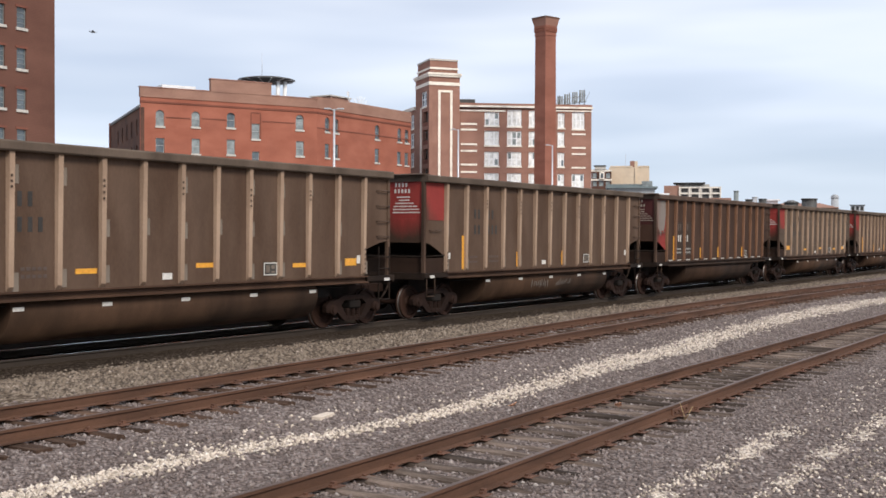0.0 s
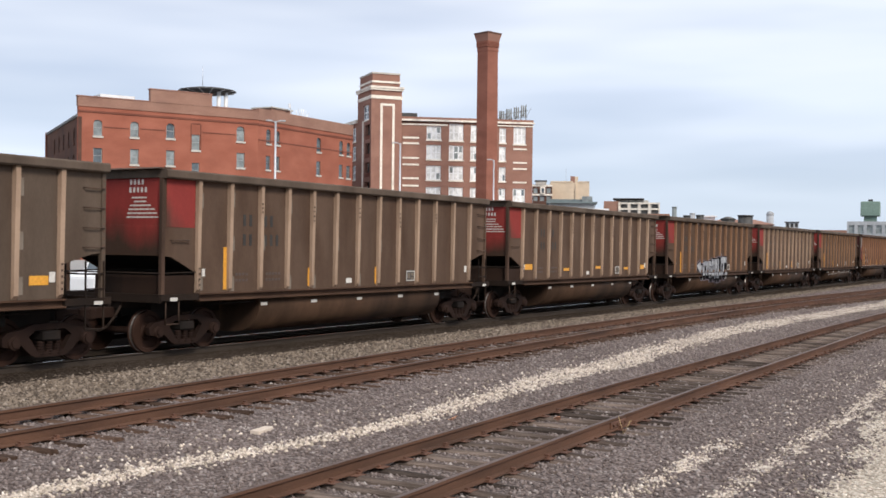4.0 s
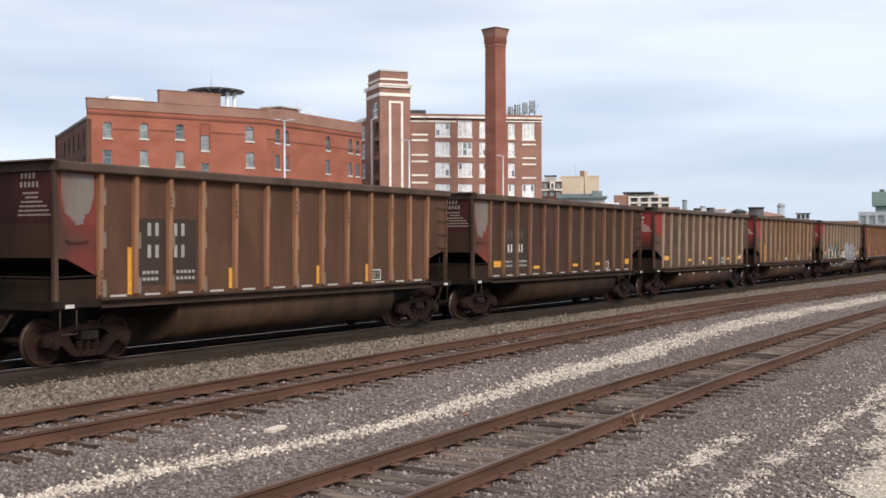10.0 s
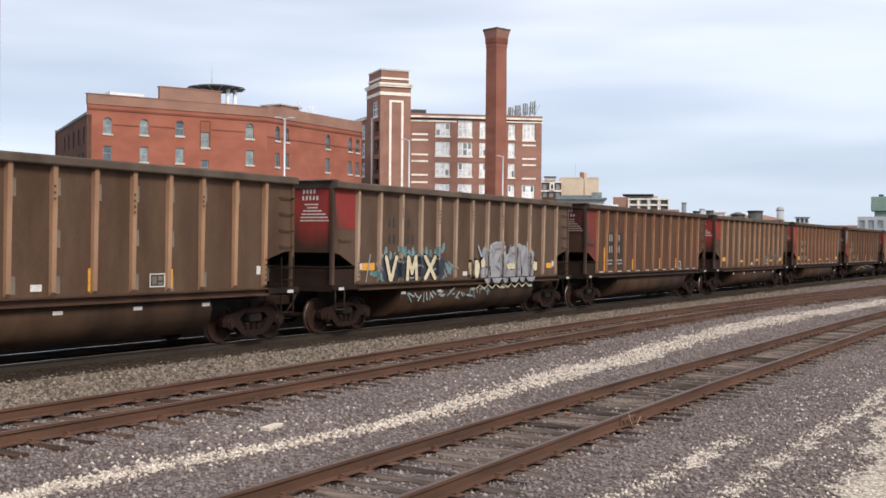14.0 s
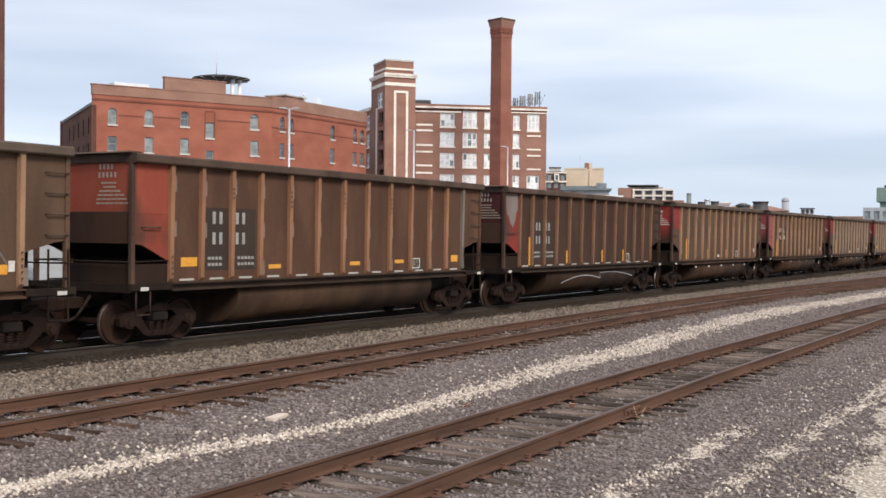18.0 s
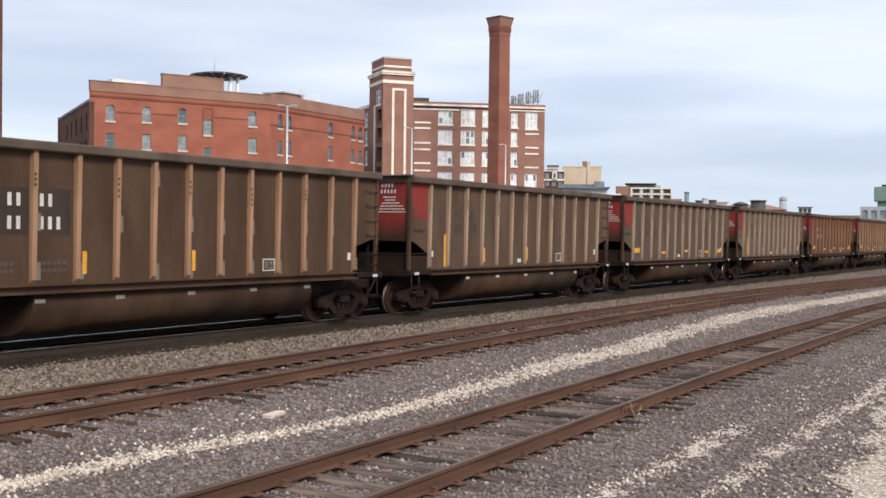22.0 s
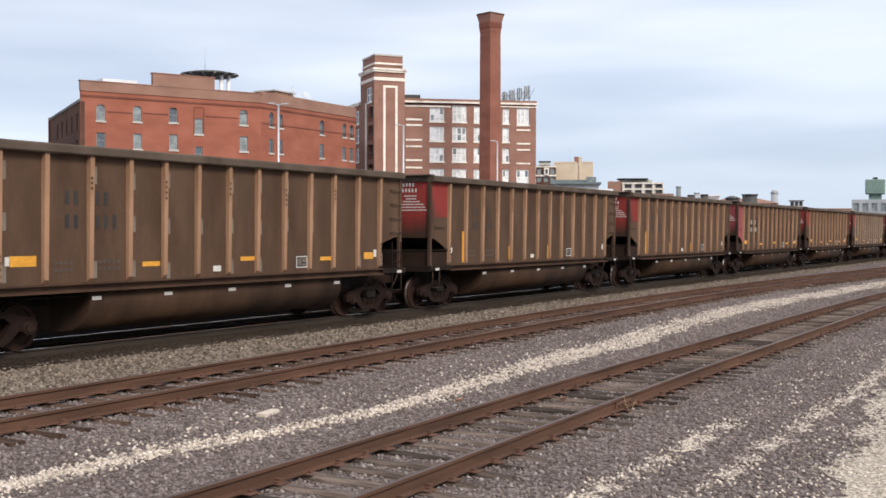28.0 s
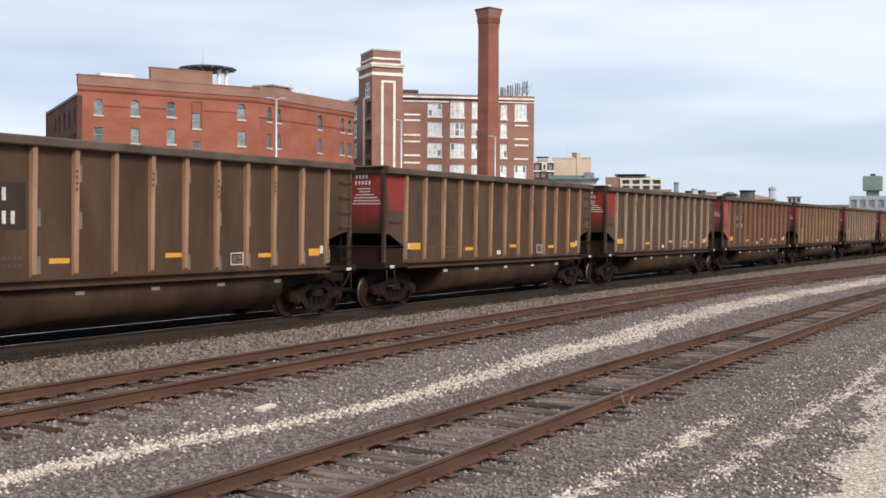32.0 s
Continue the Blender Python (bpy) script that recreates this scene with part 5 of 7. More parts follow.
M.update(
    side_grey=car_paint("dusty_grey_side", (0.08996, 0.05826, 0.0418), (0.1164, 0.07533, 0.05346), (0.06985, 0.04118, 0.02722)),
    side_pewter=car_paint("dull_pewter_side", (0.09016, 0.06603, 0.0495), (0.1156, 0.08556, 0.0648), (0.07252, 0.04929, 0.036)),
    side_umber=car_paint("dusty_umber_side", (0.08026, 0.05069, 0.03263), (0.107, 0.06797, 0.04459), (0.06566, 0.03917, 0.02501)),
    rib_umber=car_paint("dusty_umber_rib", (0.2226, 0.1267, 0.0752), (0.3001, 0.1712, 0.1024), (0.1452, 0.08037, 0.048)),
    chord_grey=car_paint("pale_top_chord", (0.088, 0.066, 0.051), (0.122, 0.092, 0.071), (0.064, 0.047, 0.036)),
    side_olive=car_paint("dusty_olive_side", (0.08902, 0.05512, 0.03667), (0.1151, 0.07043, 0.0456), (0.06948, 0.03879, 0.02478)),
    side_dusky=car_paint("dusky_brown_side", (0.07544, 0.04671, 0.03108), (0.09752, 0.05969, 0.03864), (0.05888, 0.03287, 0.021)),
    side_brown=car_paint("dusty_brown_side", (0.08526, 0.04479, 0.0297), (0.1137, 0.06041, 0.03861), (0.06821, 0.03541, 0.02277)),
    side_maroon=car_paint("dark_maroon_side", (0.0522, 0.0306, 0.02132), (0.0702, 0.0408, 0.0287), (0.0423, 0.0238, 0.01722)),
    side_silver=car_paint("dull_silver_side", (0.1196, 0.08928, 0.0684), (0.1519, 0.1144, 0.0882), (0.098, 0.06696, 0.0486)),
    rib_tan=car_paint("dusty_tan_rib", (0.2975, 0.1757, 0.1071), (0.3899, 0.2318, 0.1426), (0.1949, 0.1103, 0.06739)),
    rib_pale=car_paint("dusty_pale_rib", (0.30, 0.212, 0.152), (0.39, 0.278, 0.20), (0.20, 0.135, 0.094)),
    rib_brown=car_paint("dusty_brown_rib", (0.2449, 0.1243, 0.0704), (0.3228, 0.1658, 0.09416), (0.167, 0.08292, 0.04664)),
    post_brown=car_paint("grimy_brown_post", (0.085, 0.052, 0.037), (0.125, 0.077, 0.055), (0.055, 0.034, 0.025)),
    rib_maroon=car_paint("dusty_maroon_rib", (0.167, 0.08763, 0.0533), (0.2226, 0.1181, 0.07216), (0.1164, 0.06082, 0.03854)),
    end_red=car_paint("red_end_panel", (0.205, 0.034, 0.030), (0.262, 0.044, 0.038), (0.085, 0.040, 0.030), gather=(("Z", 2.3, 1.0, 0.14),)),
    # end sheets, darker towards the far side and the bottom
    end_red_brown=car_paint("red_to_brown_end", (0.20, 0.031, 0.027), (0.255, 0.040, 0.034), (0.052, 0.031, 0.022), dirt_at=(0.33, 0.70), gather=(("Y", 1.0, 2.3, 0.32), ("Z", 1.85, 1.65, 0.45))),
    end_maroon_brown=car_paint("maroon_to_brown_end", (0.18, 0.040, 0.042), (0.23, 0.055, 0.056), (0.054, 0.031, 0.024), dirt_at=(0.40, 0.74), gather=(("Y", 1.0, 2.3, 0.26), ("Z", 1.85, 1.55, 0.45))),
    end_black=car_paint("blackened_maroon_end", (0.04675, 0.015, 0.015), (0.066, 0.021, 0.02025), (0.0165, 0.0135, 0.01125), dirt_at=(0.40, 0.72), gather=(("Y", 0.6, 2.0, 0.22), ("Z", 2.3, 1.2, 0.12))),
    end_rust=car_paint("rusty_red_end", (0.22, 0.052, 0.033), (0.28, 0.068, 0.043), (0.10, 0.045, 0.032), gather=(("Z", 2.1, 0.9, 0.14),)),
    end_brick=car_paint("dull_brick_end", (0.15, 0.036, 0.030), (0.20, 0.050, 0.040), (0.085, 0.042, 0.033), gather=(("Z", 2.2, 1.0, 0.18),)),
    end_crimson=car_paint("dark_crimson_end", (0.17, 0.022, 0.024), (0.22, 0.030, 0.031), (0.06, 0.026, 0.020), gather=(("Z", 2.3, 1.0, 0.16),)),
    end_maroon=car_paint("maroon_end_panel", (0.27, 0.072, 0.076), (0.34, 0.098, 0.10), (0.17, 0.05, 0.05)),
    primer=car_paint("grey_primer", (0.18, 0.157, 0.1404), (0.225, 0.1971, 0.1764), (0.15, 0.0876, 0.072)),
    sill=car_paint("dirty_sill", (0.068, 0.038, 0.02482), (0.092, 0.05168, 0.03358), (0.048, 0.02812, 0.01971)),
    stencil=car_paint("black_stencil_panel", (0.040, 0.030, 0.025), (0.052, 0.039, 0.032), (0.06, 0.042, 0.032)),
    # darker towards the far side
    low_brown=car_paint("brown_to_black_end", (0.044, 0.0232, 0.0168), (0.06, 0.032, 0.0224), (0.0128, 0.0088, 0.0072), dirt_at=(0.40, 0.72), gather=(("Y", 1.0, 2.4, 0.30),)),
    # low wall of the car end, darkest about the middle of its width
    low_dark=car_paint("dark_brown_wall", (0.027, 0.0155, 0.011), (0.040, 0.023, 0.016), (0.0072, 0.0054, 0.0048), gather=(("Y", 0.2, 1.5, 0.22),)),
    post_dark=car_paint("dark_brown_steel", (0.045, 0.029, 0.021), (0.065, 0.041, 0.030), (0.03, 0.02, 0.015)),
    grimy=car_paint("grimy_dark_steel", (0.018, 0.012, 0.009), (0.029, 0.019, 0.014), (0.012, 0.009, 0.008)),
    weld=car_paint("weld_plate_paint", (0.165, 0.138, 0.112), (0.215, 0.182, 0.15), (0.115, 0.088, 0.068)),
    chord=car_paint("dark_top_chord", (0.075, 0.050, 0.038), (0.105, 0.070, 0.053), (0.052, 0.036, 0.028)),
    tub=car_paint("dusty_tub", (0.05904, 0.03366, 0.02108), (0.08064, 0.0462, 0.02852), (0.03024, 0.01848, 0.0124)),
    tub_dark=car_paint("grimy_dark_tub", (0.040, 0.023, 0.015), (0.056, 0.032, 0.021), (0.022, 0.014, 0.010)),
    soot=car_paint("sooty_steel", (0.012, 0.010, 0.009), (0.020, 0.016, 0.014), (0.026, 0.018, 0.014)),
    truck=car_paint("rust_brown_cast_steel", (0.019, 0.0105, 0.008), (0.032, 0.0175, 0.013), (0.009, 0.006, 0.005)),
    wheel=car_paint("brown_wheel_steel", (0.030, 0.0155, 0.011), (0.050, 0.025, 0.017), (0.015, 0.009, 0.007)),
    yellow=surface("yellow_reflector", (0.64, 0.29, 0.028), (0.72, 0.345, 0.04), scale=2, rough=0.5, fine=20, dirt=(0.52, 0.27, 0.05), dirt_at=(0.6, 0.9), dirt_scale=2.0),
    white_mark=surface("white_marking", (0.52, 0.50, 0.46), (0.62, 0.60, 0.56), scale=3, rough=0.6, fine=20),
    dark_mark=surface("black_marking", (0.022, 0.020, 0.018), (0.034, 0.030, 0.027), scale=3, rough=0.7, fine=20),
    dirty_white=surface("dirty_white_marking", (0.36, 0.34, 0.30), (0.46, 0.44, 0.40), scale=3, rough=0.6, fine=20),
    dusty_mark=surface("dusty_white_marking", (0.25, 0.21, 0.17), (0.33, 0.28, 0.23), scale=3, rough=0.7, fine=20),
    faint_mark=surface("faded_marking", (0.062, 0.042, 0.034), (0.09, 0.062, 0.05), scale=3, rough=0.7, fine=20),
    faint_chalk=surface("faint_chalk_marks", (0.13, 0.115, 0.10), (0.18, 0.16, 0.14), scale=3, rough=0.8, fine=20),
    grey_mark=surface("grey_marking", (0.26, 0.25, 0.23), (0.34, 0.33, 0.31), scale=3, rough=0.7, fine=20),
    tread=surface("worn_wheel_tread", (0.22, 0.20, 0.19), (0.32, 0.30, 0.28), scale=3, rough=0.38, metal=0.85, fine=20, bump=0.02),
    paint_white=surface("sprayed_white", (0.19, 0.20, 0.22), (0.46, 0.47, 0.49), scale=4.5, rough=0.5, fine=12),
    paint_black=surface("sprayed_black", (0.009, 0.008, 0.009), (0.015, 0.014, 0.016), scale=3, rough=0.9, fine=12, spec=0.06),
    paint_green=surface("sprayed_teal", (0.07, 0.16, 0.17), (0.16, 0.27, 0.27), scale=3, rough=0.5, fine=12),
    paint_navy=surface("sprayed_navy", (0.018, 0.022, 0.035), (0.03, 0.035, 0.05), scale=3, rough=0.5, fine=12),
    paint_mauve=surface("sprayed_mauve", (0.14, 0.11, 0.15), (0.22, 0.19, 0.22), scale=3, rough=0.5, fine=12),
    paint_cream=surface("sprayed_cream", (0.55, 0.47, 0.30), (0.66, 0.58, 0.40), scale=3, rough=0.5, fine=12),
    paint_silver=surface("sprayed_silver", (0.22, 0.22, 0.225), (0.36, 0.36, 0.37), scale=2, rough=0.5, fine=12),
)
SH = {}


def shared(key, build):
    """A mesh that all cars share, made once."""
    if key not in SH:
        bm = bmesh.new()
        build(bm)
        SH[key] = mesh_of(key, bm, M["soot"])
        if key == "wheelset":
            SH[key].materials.append(M["tread"])
    return SH[key]


def flip(x):
    return LAST - x


def b_near_panel(bm):
    box_into(bm, 0.0, LAST, -1.45, -1.42, 1.05, 3.66)


def b_far_panel(bm):
    box_into(bm, 0.0, LAST, 1.42, 1.45, 1.05, 3.66)


def b_rib(bm):
    prism_into(bm, [(-0.064, -1.452), (-0.054, -1.56), (0.054, -1.56), (0.064, -1.452)], "z", 1.135, 3.63)
    for v in bm.verts:
        if v.co.z < 1.2 and v.co.y < -1.5:
            v.co.z += 0.08
            v.co.y += 0.04


def b_far_ribs(bm):
    for k in range(N_RIB):
        box_into(bm, RIBS[k] - 0.06, RIBS[k] + 0.06, 1.452, 1.60, 1.14, 3.63)


def b_chord(bm):
    for s in (-1, 1):
        ring = [(s * 1.38, 3.63), (s * 1.60, 3.63), (s * 1.625, 3.66), (s * 1.625, 3.79), (s * 1.60, 3.82), (s * 1.38, 3.82)]
        prism_into(bm, ring, "x", -1.12, LAST + 1.12)
    for x in (-1.12, LAST + 1.0):
        box_into(bm, x, x + 0.12, -1.38, 1.38, 3.64, 3.84)


def b_cap(bm):
    prism_into(bm, [(-0.22, 3.825), (-0.16, 3.86), (0.16, 3.86), (0.22, 3.825)], "y", -1.5, 1.5)


def b_sill(bm):
    prism_into(bm, [(-1.45, 1.13), (-1.60, 1.13), (-1.60, 1.10), (-1.50, 1.09), (-1.50, 1.0), (-1.61, 0.985), (-1.61, 0.955), (-1.42, 0.955)], "x", -0.05, LAST + 0.05)


def b_far_sill(bm):
    box_into(bm, -0.05, LAST + 0.05, 1.42, 1.60, 0.955, 1.13)


def end_piece(which):
    """Places a front piece at the rear by mirroring it about the car's middle."""
    return (lambda x: x) if which == "front" else flip


def b_end_side(which, s):
    def build(bm):
        e = end_piece(which)
        low = (1.56, 1.68, 1.93, 1.96) if which == "front" else (1.76, 1.84, 1.99, 2.02)
        ring = [(e(-1.08), 3.64), (e(-0.005), 3.64), (e(-0.005), low[0]), (e(-0.25), low[1]), (e(-0.8), low[2]), (e(-1.08), low[3])]
        prism_into(bm, ring, "y", min(s * 1.42, s * 1.46), max(s * 1.42, s * 1.46))
    return build


def b_end_sheet(which, z0, z1):
    def build(bm):
        e = end_piece(which)
        box_into(bm, min(e(-1.08), e(-1.04)), max(e(-1.08), e(-1.04)), -1.42, 1.42, z0, z1)
    return build


def b_slope(which):
    def build(bm):
        e = end_piece(which)
        a, b = (1.98, 1.64) if which == "front" else (2.06, 1.84)
        prism_into(bm, [(e(-1.06), a), (e(0.03), b), (e(0.03), 1.02), (e(0.07), 1.02), (e(0.07), b + 0.05), (e(-1.06), a + 0.05)], "y", -1.41, 1.41)
    return build


def b_post(which, side):
    def build(bm):
        e = end_piece(which)
        a, b = sorted((e(-1.13), e(-1.03)))
        box_into(bm, a, b, min(side * 1.40, side * 1.50), max(side * 1.40, side * 1.50), 1.12, 3.62, bevel=0.008)
    return build


def b_platform(which):
    def build(bm):
        e = end_piece(which)
        a, b = sorted((e(-1.22), e(-0.05)))
        for s in (-1, 1):
            box_into(bm, a, b, min(s * 1.45, s * 1.58), max(s * 1.45, s * 1.58), 0.99, 1.12)
        a, b = sorted((e(-1.24), e(-1.16)))
        box_into(bm, a, b, -1.55, 1.55, 0.95, 1.13)
        a, b = sorted((e(-1.16), e(0.4)))
        box_into(bm, a, b, -0.35, 0.35, 0.80, 1.12)
        box_into(bm, a, b, -1.44, 1.44, 1.02, 1.06)
    return build


def b_void_rail(which):
    def build(bm):
        e = end_piece(which)
        if which == "front":
            for s in (-1, 1):
                rod_into(bm, (e(-1.08), s * 1.47, 1.58), (e(-0.02), s * 1.47, 1.60), 0.016, 6)
        else:
            for x, y in ((-0.36, -1.2), (-0.62, 0.2)):
                rod_into(bm, (e(x), y, 1.05), (e(x), y, 1.92), 0.035, 6)
        rod_into(bm, (e(-1.12), -1.45, 1.58), (e(-1.12), 1.45, 1.58), 0.018, 6)
    return build


def b_low_wall(bm):
    prism_into(bm, [(-1.02, -1.44), (-0.02, -1.44), (-0.02, -1.41), (-0.99, -1.41), (-0.99, 0.62), (-1.02, 0.62)], "z", 1.10, 1.53)


def b_end_tag(bm):
    box_into(bm, -0.95, -0.73, -1.588, -1.581, 0.985, 1.06)


def b_tub(bm):
    prof = [(-1.40, 0.97), (-1.46, 0.83), (-1.455, 0.68), (-1.39, 0.48), (-1.25, 0.30), (-1.02, 0.17), (-0.72, 0.12), (-0.30, 0.12), (0.30, 0.12), (0.72, 0.12), (1.02, 0.17), (1.25, 0.30), (1.39, 0.48), (1.455, 0.68), (1.46, 0.83), (1.40, 0.97)]
    rings = []
    for x0, slope in ((2.22, -0.1), (LAST - 1.80, 0.1)):
        rings.append([bm.verts.new((x0 + slope * (0.97 - z), y, z)) for y, z in prof])
    n = len(prof)
    for k in range(n - 1):
        f = bm.faces.new((rings[0][k], rings[0][k + 1], rings[1][k + 1], rings[1][k]))
        f.smooth = True
    bm.faces.new(rings[0])
    bm.faces.new(rings[1][::-1])
    bm.faces.new((rings[0][0], rings[1][0], rings[1][-1], rings[0][-1]))


def b_floor(bm):
    box_into(bm, 0.5, LAST - 0.5, -1.41, 1.41, 0.975, 1.03)
    box_into(bm, -1.0, LAST + 1.0, -0.2, 0.2, 0.62, 0.96)


def b_plate(bm):
    box_into(bm, 0.07, 0.20, -1.458, -1.4505, -0.17, 0.17)


def b_rivets(ribs):
    def build(bm):
        for k, zs in ((0, [1.2 + 0.12 * i for i in range(5)]), (2, (3.0, 3.1, 3.2)), (4, (2.85, 2.97, 3.09, 3.2)), (6, (3.0, 3.12, 3.24)), (8, (2.8, 2.92, 3.04, 3.16)), (10, (3.0, 3.1, 3.2)), (12, [1.2 + 0.12 * i for i in range(6)])):
            for z in zs:
                box_into(bm, ribs[k] - 0.04, ribs[k], -1.571, -1.559, z - 0.022, z + 0.022)
    return build


def b_corner_rivets(bm):
    for x in (-1.08, LAST + 1.08):
        for i in range(11):
            box_into(bm, x - 0.02, x + 0.02, -1.512, -1.499, 2.0 + 0.145 * i, 2.04 + 0.145 * i)


def b_rung(bm):
    x0, x1 = LAST + 0.58, LAST + 1.07
    rod_into(bm, (x0, -1.53, 0), (x1, -1.53, 0), 0.016, 6)
    rod_into(bm, (x0, -1.45, 0), (x0, -1.53, 0), 0.014, 5)
    rod_into(bm, (x1, -1.45, 0), (x1, -1.53, 0), 0.014, 5)


def b_ladder(bm):
    for x in (LAST + 0.60, LAST + 1.07):
        box_into(bm, x - 0.014, x + 0.014, -1.535, -1.505, 0.50, 1.86)
    for z in (0.50, 1.30, 1.60):
        rod_into(bm, (LAST + 0.60, -1.52, z), (LAST + 1.07, -1.52, z), 0.016, 5)


def b_front_grab(bm):
    rod_into(bm, (-0.82, -1.53, 2.30), (-0.32, -1.53, 2.30), 0.016, 6)
    for x in (-0.82, -0.32):
        rod_into(bm, (x, -1.45, 2.30), (x, -1.53, 2.30), 0.014, 5)


def b_stirrup(bm):
    for x in (-1.02, -0.62):
        rod_into(bm, (x, -1.52, 0.98), (x, -1.52, 0.48), 0.018, 5)
    rod_into(bm, (-1.02, -1.52, 0.48), (-0.62, -1.52, 0.48), 0.018, 5)


def b_coupler(which):
    def build(bm):
        e = end_piece(which)
        a, b = sorted((e(-1.75), e(-1.1)))
        box_into(bm, a, b, -0.11, 0.11, 0.58, 0.82, bevel=0.02)
        a, b = sorted((e(-1.93), e(-1.70)))
        box_into(bm, a, b, -0.20, 0.20, 0.54, 0.84, bevel=0.05)
    return build


def b_hose(bm):
    pts = [(-1.25, -0.42, 0.85), (-1.45, -0.44, 0.62), (-1.62, -0.40, 0.42), (-1.80, -0.34, 0.34), (-1.95, -0.30, 0.36)]
    for p, q in zip(pts, pts[1:]):
        rod_into(bm, p, q, 0.03, 6)


def b_brake(bm):
    rod_into(bm, (4.0, -0.6, 0.52), (4.9, -0.6, 0.52), 0.22, 12)
    for x in (2.4, 11.0):
        box_into(bm, x, x + 0.5, -1.2, -0.8, 0.62, 0.95, bevel=0.03)
    rod_into(bm, (0.6, -1.3, 0.86), (LAST - 0.6, -1.3, 0.86), 0.02, 6)


def b_side_frame(bm):
    ring = [(-1.12, 0.40), (-1.14, 0.56), (-1.02, 0.66), (-0.70, 0.70), (-0.42, 0.80), (0.42, 0.80), (0.70, 0.70), (1.02, 0.66), (1.14, 0.56), (1.12, 0.40), (0.92, 0.36), (0.72, 0.42), (0.46, 0.20), (0.34, 0.15), (-0.34, 0.15), (-0.46, 0.20), (-0.72, 0.42), (-0.92, 0.36)]
    hole = [(-0.30, 0.26), (-0.52, 0.56), (-0.36, 0.68), (0.36, 0.68), (0.52, 0.56), (0.30, 0.26)]
    y0, y1 = -1.10, -0.97
    outer = {y: [bm.verts.new((x, y, z)) for x, z in ring] for y in (y0, y1)}
    inner = {y: [bm.verts.new((x, y, z)) for x, z in hole] for y in (y0, y1)}
    for y in (y0, y1):
        es = []
        for loop in (outer[y], inner[y]):
            es += [bm.edges.new((loop[k], loop[(k + 1) % len(loop)])) for k in range(len(loop))]
        bmesh.ops.triangle_fill(bm, use_beauty=True, use_dissolve=False, edges=es)
    for loop in (outer, inner):
        n = len(loop[y0])
        for k in range(n):
            bm.faces.new((loop[y0][k], loop[y0][(k + 1) % n], loop[y1][(k + 1) % n], loop[y1][k]))


def b_bolster(bm):
    box_into(bm, -0.22, 0.22, -1.16, 1.16, 0.46, 0.66, bevel=0.03)
    box_into(bm, -0.5, 0.5, -0.5, 0.5, 0.6, 1.14)


def b_bearing(bm):
    rod_into(bm, (0, -0.96, 0.457), (0, -1.17, 0.457), 0.13, 12)
    rod_into(bm, (0, -1.17, 0.457), (0, -1.20, 0.457), 0.09, 10)


def b_spring(bm):
    for k in range(5):
        rod_into(bm, (0, 0, 0.20 + 0.052 * k), (0, 0, 0.235 + 0.052 * k), 0.08, 10)
        rod_into(bm, (0, 0, 0.235 + 0.052 * k), (0, 0, 0.252 + 0.052 * k), 0.06, 8)


def b_wheelset(bm):
    n = 28
    rod_into(bm, (0, -1.0, 0), (0, 1.0, 0), 0.08, 12)
    for s in (-1, 1):
        rings = []
        for r, y in ((0.10, 0.82), (0.16, 0.83), (0.20, 0.785), (0.36, 0.785), (0.38, 0.83), (0.452, 0.83), (0.455, 0.765), (0.457, 0.72), (0.485, 0.705), (0.485, 0.685), (0.38, 0.685), (0.36, 0.72), (0.12, 0.70)):
            rings.append([bm.verts.new((r * math.cos(2 * math.pi * k / n), s * y, r * math.sin(2 * math.pi * k / n))) for k in range(n)])
        for q, (a, b) in enumerate(zip(rings, rings[1:])):
            for k in range(n):
                f = bm.faces.new((a[k], a[(k + 1) % n], b[(k + 1) % n], b[k]))
                f.smooth = q in (5, 6)
                f.material_index = 1 if q == 6 else 0
        bm.faces.new(rings[0])
    for k in range(4):
        a = k * math.pi / 2 + 0.3
        rod_into(bm, (0.13 * math.cos(a), -0.84, 0.13 * math.sin(a)), (0.13 * math.cos(a), -0.80, 0.13 * math.sin(a)), 0.02, 5)


def b_marks(ribs, rows):
    def build(bm):
        for z, left, right, size in rows:
            step = size * 0.82
            for k in range(left):
                x = ribs[2] - 0.16 - (k + 1) * step
                box_into(bm, *plate(x, x + size * 0.36, z, z + size, t=0.004))
            for k in range(right):
                x = ribs[2] + 0.17 + k * step
                box_into(bm, *plate(x, x + size * 0.36, z, z + size, t=0.004))
    return build


def b_small_marks(ribs, rows):
    def build(bm):
        for z in rows:
            for a, n in ((ribs[1] + 0.24, 4), (ribs[2] + 0.24, 5)):
                for k in range(n):
                    box_into(bm, *plate(a + 0.12 * k, a + 0.12 * k + 0.085, z, z + 0.065, t=0.004))
    return build


def b_end_marks(bm):
    for z, n, y0 in ((3.50, 4, -0.52), (3.33, 5, -0.50)):
        for k in range(n):
            y = y0 - 0.115 * k
            box_into(bm, -1.0845, -1.0805, y - 0.03, y + 0.03, z, z + 0.11)
    for k, (a, b) in enumerate(((-0.55, -1.0), (-0.62, -0.98), (-0.50, -1.12), (-0.45, -1.25), (-0.42, -1.32), (-0.40, -1.36))):
        z = 3.20 - 0.085 * k
        n = 5 + k % 3
        for j in range(n):
            w = (a - b) / n
            box_into(bm, -1.0845, -1.0805, a - w * (j + 0.86), a - w * j, z, z + 0.035)


def plate(x0, x1, z0, z1, y=-1.4525, t=0.006):
    return (x0, x1, y - t, y, z0, z1)


